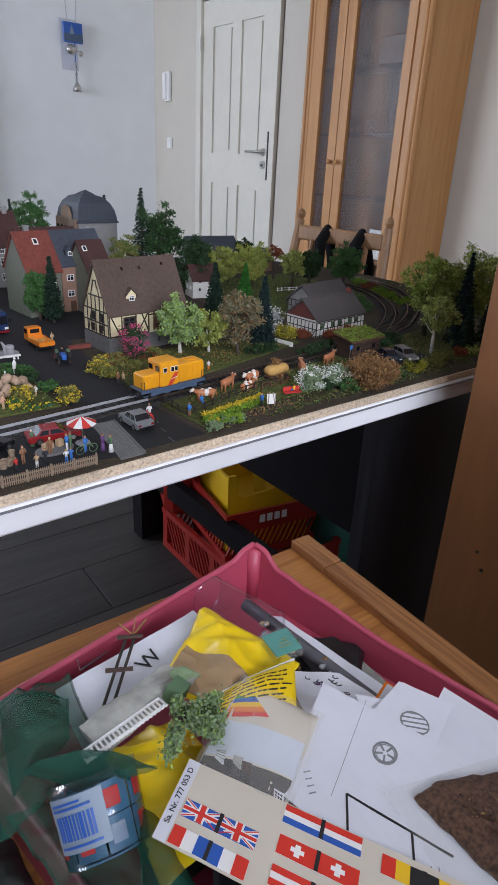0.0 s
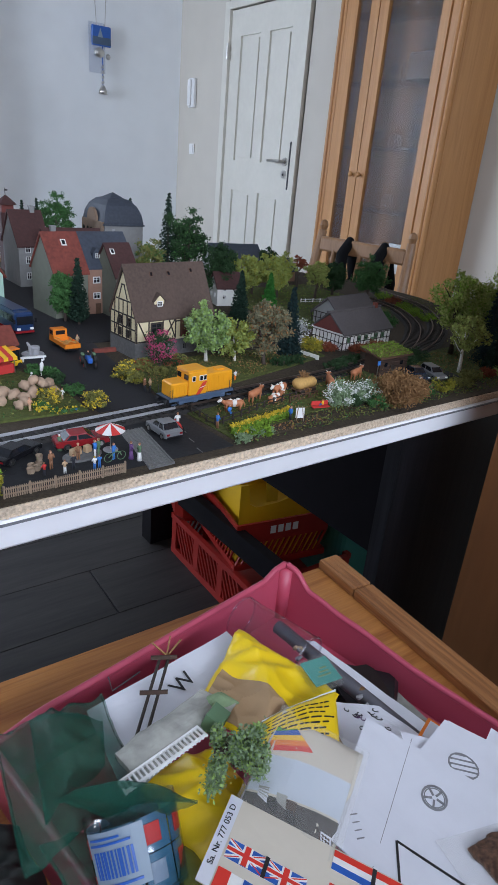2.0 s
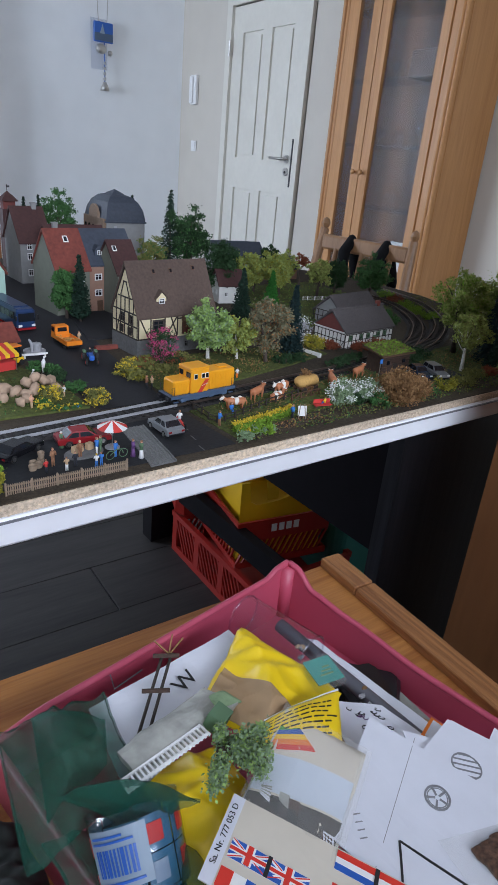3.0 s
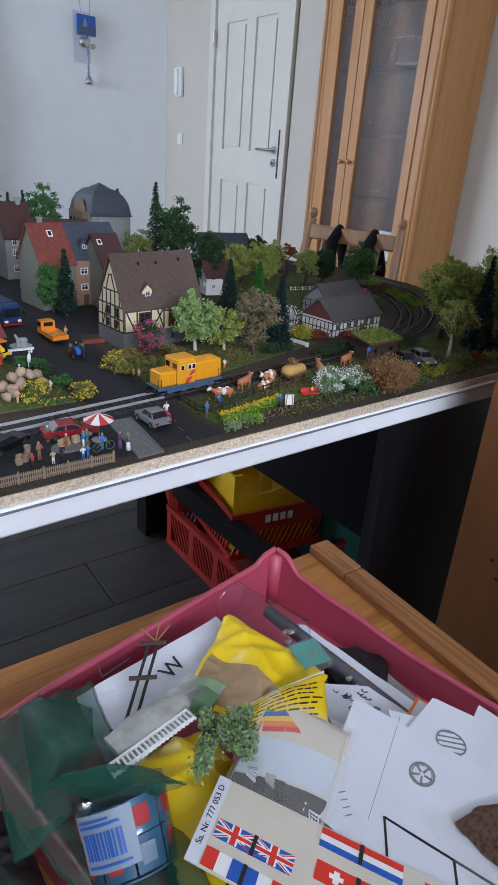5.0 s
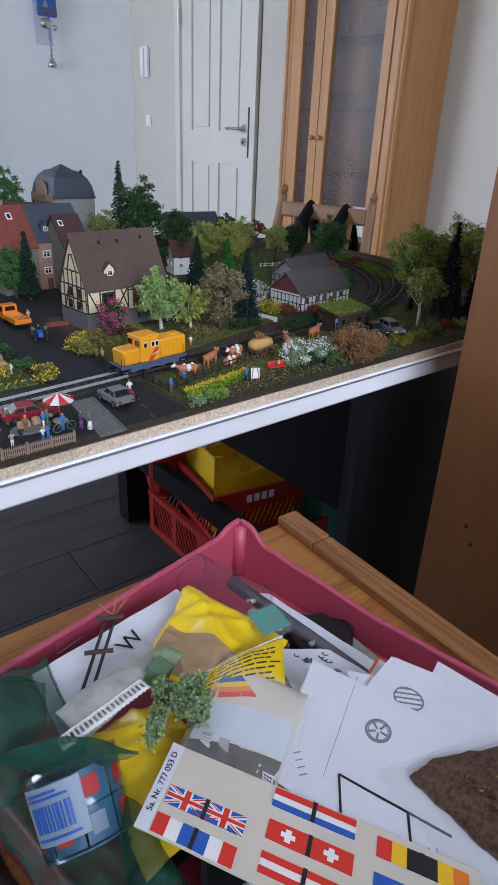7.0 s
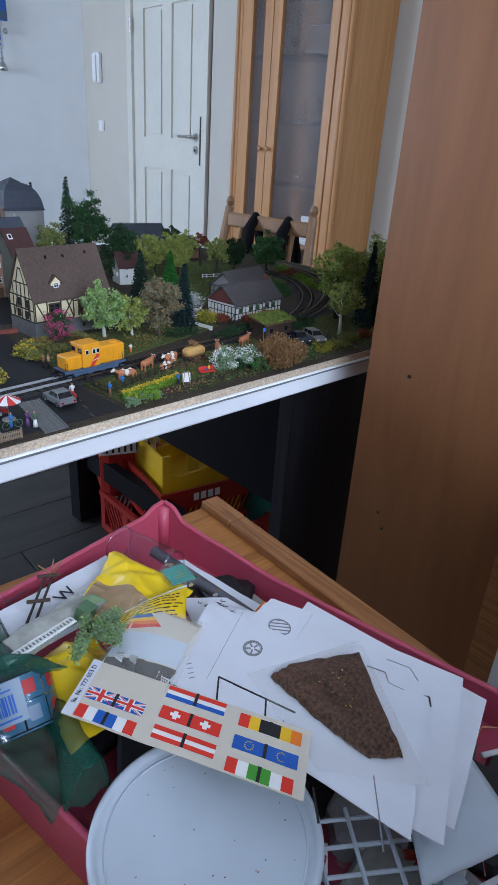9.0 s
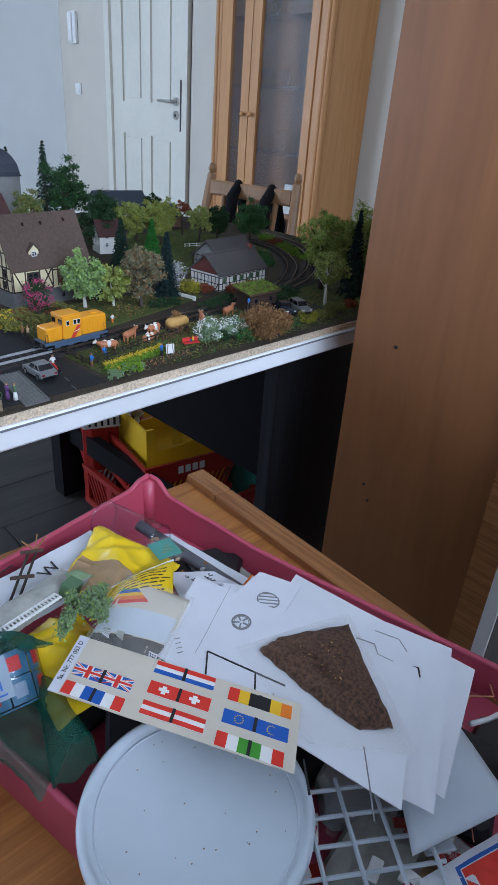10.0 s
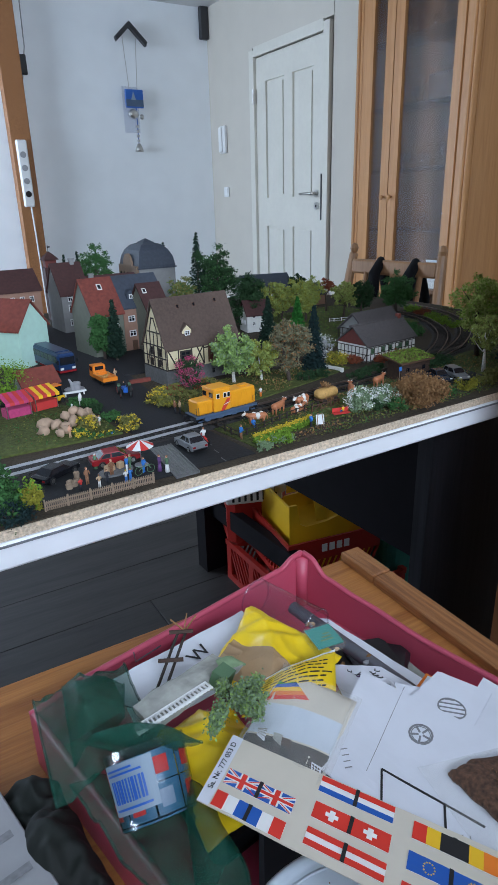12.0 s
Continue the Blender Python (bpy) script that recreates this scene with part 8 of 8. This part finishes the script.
for k in (0, 0.5):
    for qd in (((0, 0), (0.06, 0), (1, 0.86), (1, 1), (0.94, 1), (0, 0.14)), ((1, 0), (1, 0.14), (0.06, 1), (0, 1), (0, 0.86), (0.94, 0))):
        pts = [(u0 + w * (k + 0.5 * a), v0 + h * b) for a, b in qd]
        v = [s.at(*p, 0.00095) for p in pts]
        part("saltire", Form().add(v + [x - Vector((0, 0, 0.0001)) for x in v], [list(range(6)), list(range(11, 5, -1))]), "flag_white", f)
        c0, c1 = (0, 0.02), (1, 0.98)
        pts = [(0, 0.03), (0.03, 0), (1, 0.97), (0.97, 1)] if qd[0] == (0, 0) else [(0.97, 0), (1, 0.03), (0.03, 1), (0, 0.97)]
        v = [s.at(u0 + w * (k + 0.5 * a), v0 + h * b, 0.00102) for a, b in pts]
        part("saltire", Form().add(v + [x - Vector((0, 0, 0.00005)) for x in v], [(0, 1, 2, 3), (7, 6, 5, 4)]), R, f)
    for a, b, c, e, m, hh in ((0.38, 0, 0.62, 1, "flag_white", 0.00108), (0, 0.34, 1, 0.66, "flag_white", 0.00108), (0.43, 0, 0.57, 1, R, 0.00116), (0, 0.41, 1, 0.59, R, 0.00116)):
        part("cross", s.form(3, 3, 0.00005, (u0 + w * (k + 0.5 * a), v0 + h * b, u0 + w * (k + 0.5 * c), v0 + h * e), hh), m, f)
part("fold_line", s.form(2, 3, 0.00012, (u0 + w * 0.475, v0 - 0.004, u0 + w * 0.525, v0 + h + 0.004), 0.0013), "ink_black", f)
flag((0.1138, 0.1805), V([R, Wh, Bl, Bl, Wh, R]))
flag((0.1533, 0.1630), Hb([R, Wh, Bl]))
f, u0, v0, w, h = flag((0.1440, 0.1557), [(0, 0, 1, 1, R)])
for k in (0.25, 0.75):
    for a, b in ((0.035, 0.30), (0.085, 0.11)):
        part("cross", s.form(2, 2, 0.0001, (u0 + w * (k - a), v0 + h * (0.5 - b), u0 + w * (k + a), v0 + h * (0.5 + b)), 0.0010 if a < 0.05 else 0.00106), "flag_white", f)
flag((0.1350, 0.1490), Hb([R, Wh, R]))
flag((0.1702, 0.1290), V([R, Ye, Bk, Bk, Ye, "flag_orange"]))
f, u0, v0, w, h = flag((0.1602, 0.1222), [(0, 0, 1, 1, Bl)])
for k in (0.25, 0.75):
    for a in range(12):
        p = s.at(u0 + w * (k + 0.065 * math.cos(a * 0.5236)), v0 + h * (0.5 + 0.3 * math.sin(a * 0.5236)), 0.001)
        part("star", B(p, (0.0005, 0.0005, 0.0001)), "flag_yellow", f)
flag((0.1502, 0.1160), V([R, Wh, Gr, Gr, Wh, R]))

# white tub lid
lid = thing("tub_lid", Z0 @ pose(0.1310, 0.1030, 0.7395) @ Matrix.Diagonal((0.99, 0.99, 1, 1)), "round white plastic tub lid with dirt specks", "lid")
part("disc", Form().lathe([(0.0485, 0.000), (0.0500, 0.002), (0.0500, 0.0058), (0.0488, 0.0068), (0.0470, 0.0066), (0.0462, 0.0050), (0.0450, 0.0040), (0.020, 0.0038), (0.001, 0.0038)], 72), "lid_white", lid, smooth=True)
part("ring", Form().tube([(0.043 * math.cos(a * 0.0873), 0.043 * math.sin(a * 0.0873), 0.0040) for a in range(73)], 0.0006, 6), "lid_white", lid, smooth=True)
g = random.Random(3)
for k in range(26):
    a, r = g.uniform(0, 6.28), 0.038 * g.random() ** 0.5
    part("speck", Form().ball((r * math.cos(a), r * math.sin(a), 0.0039), (g.uniform(0.0002, 0.0006), 0.0003, 0.0002), 0, 6), "dry_brown", lid)
part("tub", Form().lathe([(0.040, -0.0365), (0.0455, -0.0005)], 40), "lid_white", lid, smooth=True)

# plastic pot with barcode label under green netting
pot = thing("plastic_pot", Z0 @ pose(0.0945, 0.1975, 0.7440, -48, -6, -12) @ Matrix.Scale(0.88, 4), "clear plastic pot with barcode label and coloured sleeve", "pot")
def shell(r0, z0, r1, z1, a0, a1, n=14, th=0.0003):
    """A curved patch of the pot's wall between two angles."""
    v = []
    for d in (0, -th):
        for r, z in ((r0 + d, z0), (r1 + d, z1)):
            v += [(r * math.cos(a0 + (a1 - a0) * k / n), r * math.sin(a0 + (a1 - a0) * k / n), z) for k in range(n + 1)]
    m, o = n + 1, 2 * (n + 1)
    f = [(k, k + 1, m + k + 1, m + k) for k in range(n)] + [(o + m + k, o + m + k + 1, o + k + 1, o + k) for k in range(n)]
    f += [(k + 1, k, o + k, o + k + 1) for k in range(n)] + [(m + k, m + k + 1, o + m + k + 1, o + m + k) for k in range(n)]
    f += [(0, m, o + m, o), (n + m, n, o + n, o + m + n)]
    return Form().add(v, f)
part("wall", shell(0.0185, 0.0, 0.0205, 0.034, 0, 2 * math.pi - 0.0001, 40), "clear_plastic", pot, smooth=True)
part("floor", Form().lathe([(0.0182, 0.0004), (0.0182, 0.0012)], 28), "label_blue", pot)
for k in range(8):
    for j in range(2):
        a = 2 * math.pi * k / 8
        part("sleeve_panel", shell(0.0180 + 0.0007 * j, 0.002 + 0.014 * j, 0.0187 + 0.0007 * j, 0.0155 + 0.014 * j, a + 0.02, a + 0.75, 6), "label_blue", pot)
        part("sleeve_print", shell(0.0187 + 0.0008 * j, 0.005 + 0.014 * j, 0.0192 + 0.0008 * j, 0.0125 + 0.014 * j, a + 0.15, a + 0.50, 5), "cloth_red" if (k + j) % 3 else "label_white", pot)
lab = part("barcode_label", shell(0.0195, 0.007, 0.0207, 0.029, radians(-158), radians(-82), 16), "label_white", pot, "white label with a blue barcode")
g = random.Random(14)
u = -148.0
while u < -98:
    w = g.uniform(1.2, 4.5)
    part("bar", shell(0.0203, 0.012, 0.0209, 0.022, radians(u), radians(u + w), 2), "flag_blue", lab)
    u += w + g.uniform(1.2, 3)
for k in range(2):
    part("text_bar", shell(0.0212, 0.0240 + 0.0020 * k, 0.0213, 0.0249 + 0.0020 * k, radians(-150), radians(-98 - 12 * k), 6), "flag_blue", lab)
part("text_bar", shell(0.0201, 0.009, 0.0202, 0.0100, radians(-150), radians(-92), 6), "flag_blue", lab)

def netting(corners, z, bulge, seed, label, curl=(0, 0, 0, 0), wave=0.010):
    t = thing("green_netting", Z0, label, "netting", "green netting")
    s = Sheet(corners, z + 0.004, bulge, wave * 0.6, seed, curl, crease=0.010)
    part("mesh", s.form(40, 40, 0.0002), "green_film", t, smooth=True)
    for k in (0.0, 1.0):
        part("hem", Form().tube([s.at(k, v, 0.0003) for v in np.linspace(0, 1, 24)], 0.0007, 5), "green_film", t)
netting([(0.064, 0.296), (0.110, 0.280), (0.108, 0.228), (0.058, 0.222)], 0.7460, 0.016, 61, "crumpled translucent green netting over the tray corner", (0.0, 0.004, 0.006, 0.0), 0.014)
netting([(0.078, 0.284), (0.104, 0.264), (0.096, 0.242), (0.070, 0.236)], 0.7560, 0.014, 62, "upper fold of the translucent green netting", (0.0, 0.004, 0.006, 0.0), 0.010)
netting([(0.066, 0.232), (0.104, 0.226), (0.116, 0.170), (0.084, 0.150)], 0.7420, 0.004, 63, "translucent green netting spread under the pot", (0.0, 0.006, 0.0, 0.0), 0.008)
netting([(0.108, 0.204), (0.118, 0.190), (0.112, 0.150), (0.090, 0.150)], 0.7440, 0.010, 64, "fold of green netting beside the lid", (0.010, 0, 0, 0.0), 0.005)

netting([(0.074, 0.236), (0.094, 0.226), (0.120, 0.206), (0.096, 0.203)], 0.7600, 0.016, 65, "thin green netting drawn over the plastic pot", (0.0, 0.0, 0.004, 0.010), 0.006)

# front of the tray: wire rack, sprues, flap and red packet
rack = thing("wire_rack", Z0 @ pose(0.178, 0.054, 0.7330, 0, 0, -33), "white wire rack with plastic sprues under it", "rack")
for k in range(5):
    part("wire", Form().tube([(-0.038, -0.024 + 0.012 * k, 0), (0.036, -0.024 + 0.012 * k, 0)], 0.0010, 6), "lid_white", rack)
for k in range(5):
    part("wire", Form().tube([(-0.034 + 0.0165 * k, -0.028, 0.0016), (-0.034 + 0.0165 * k, 0.028, 0.0016)], 0.0011, 6), "lid_white", rack)
for k in range(55):
    m = Z0 @ pose(0.176 + g.uniform(-0.04, 0.04), 0.046 + g.uniform(-0.03, 0.03), 0.7275 + g.uniform(-0.003, 0.003), g.uniform(-20, 20), g.uniform(-20, 20), g.uniform(0, 180))
    solid("sprue_piece", Form().box((0, 0, 0), (g.uniform(0.006, 0.016), g.uniform(0.004, 0.010), 0.0016), bevel=0.0005), g.choice(["red_plastic", "lid_white", "clear_film", "clear_film", "white_plastic", "car_red"]), "small moulded plastic piece below the rack", "plastic piece", "moulded pieces", m=m)
t = thing("grey_flap", Z0, "pale grey plastic flap beside the plan sheets", "plastic flap")
s = Sheet([(0.2010, 0.0500), (0.2600, 0.0640), (0.2380, 0.0150), (0.1870, 0.0330)], 0.7440, 0.003, 0.0012, 71, (0.002, 0, 0, -0.002))
part("flap", s.form(14, 14, 0.0008), "lid_white", t, smooth=True)
t = thing("red_packet", Z0, "red packet with white and blue border", "packet")
s = Sheet([(0.188, 0.0280), (0.245, 0.0120), (0.215, -0.0400), (0.160, -0.010)], 0.7300, 0.002, 0.001, 73)
part("sleeve", s.form(12, 12), "paper", t)
s.put(t, "red_field", "flag_red", (0.34, 0.10, 1.0, 1.0), n=6)
s.put(t, "blue_border", "flag_blue", (0.30, 0.06, 0.33, 1.0), n=6)
s.put(t, "blue_border", "flag_blue", (0.33, 0.06, 1.0, 0.09), n=6)
s.put(t, "red_key", "flag_red", (0.12, 0.3, 0.2, 0.6), n=4)
t = thing("copper_wire", Z0, "thin loop of copper wire", "wire")
part("wire", Form().tube([(0.262, 0.072, 0.742), (0.272, 0.058, 0.741), (0.280, 0.060, 0.740), (0.292, 0.052, 0.738), (0.300, 0.058, 0.736)], 0.0005, 5), "copper", t)
part("wire", Form().tube([(0.215, 0.020, 0.737), (0.225, 0.028, 0.7375), (0.238, 0.020, 0.737), (0.225, 0.010, 0.736)], 0.0003, 5), "copper", t)
solid("glue_bottle", Form().tube([(0.268, 0.018, 0.737), (0.280, 0.030, 0.738), (0.287, 0.0365, 0.738), (0.290, 0.040, 0.738)], [0.008, 0.008, 0.004, 0.002], 14), "black_paint", "small black and yellow glue bottle", "bottle", m=Z0, smooth=True)
solid("cable_bit", Form().tube([(0.262, 0.050, 0.743), (0.275, 0.046, 0.740), (0.295, 0.042, 0.737)], 0.0014, 8), "white_plastic", "short white cable at the tray's side", "cable", m=Z0, smooth=True)

# left of the tray, on the chest
t = thing("grey_carton", pose(0.022, 0.215, 0.705, 0, 0, 12), "grey printed carton beside the tray", "carton")
part("box", B((0, 0, 0.012), (0.036, 0.14, 0.024), bevel=0.001), "grey_item", t)
for k in range(4):
    part("text_bar", B((0.004, 0.03 - 0.02 * k, 0.0243), (0.018, 0.004, 0.0004)), "ink_grey", t)
t = thing("dark_wrapper", Z0, "dark green crumpled wrapper beside the tray", "wrapper")
part("film", Sheet([(0.040, 0.275), (0.066, 0.268), (0.074, 0.200), (0.046, 0.200)], 0.712, 0.012, 0.014, 81).form(40, 40), "wrapper_dark", t, smooth=True)
solid("clear_cap", Form().lathe([(0.010, 0), (0.011, 0.008), (0.008, 0.012)], 18), "clear_plastic", "clear plastic cap beside the tray", "cap", m=pose(0.052, 0.178, 0.705), smooth=True)
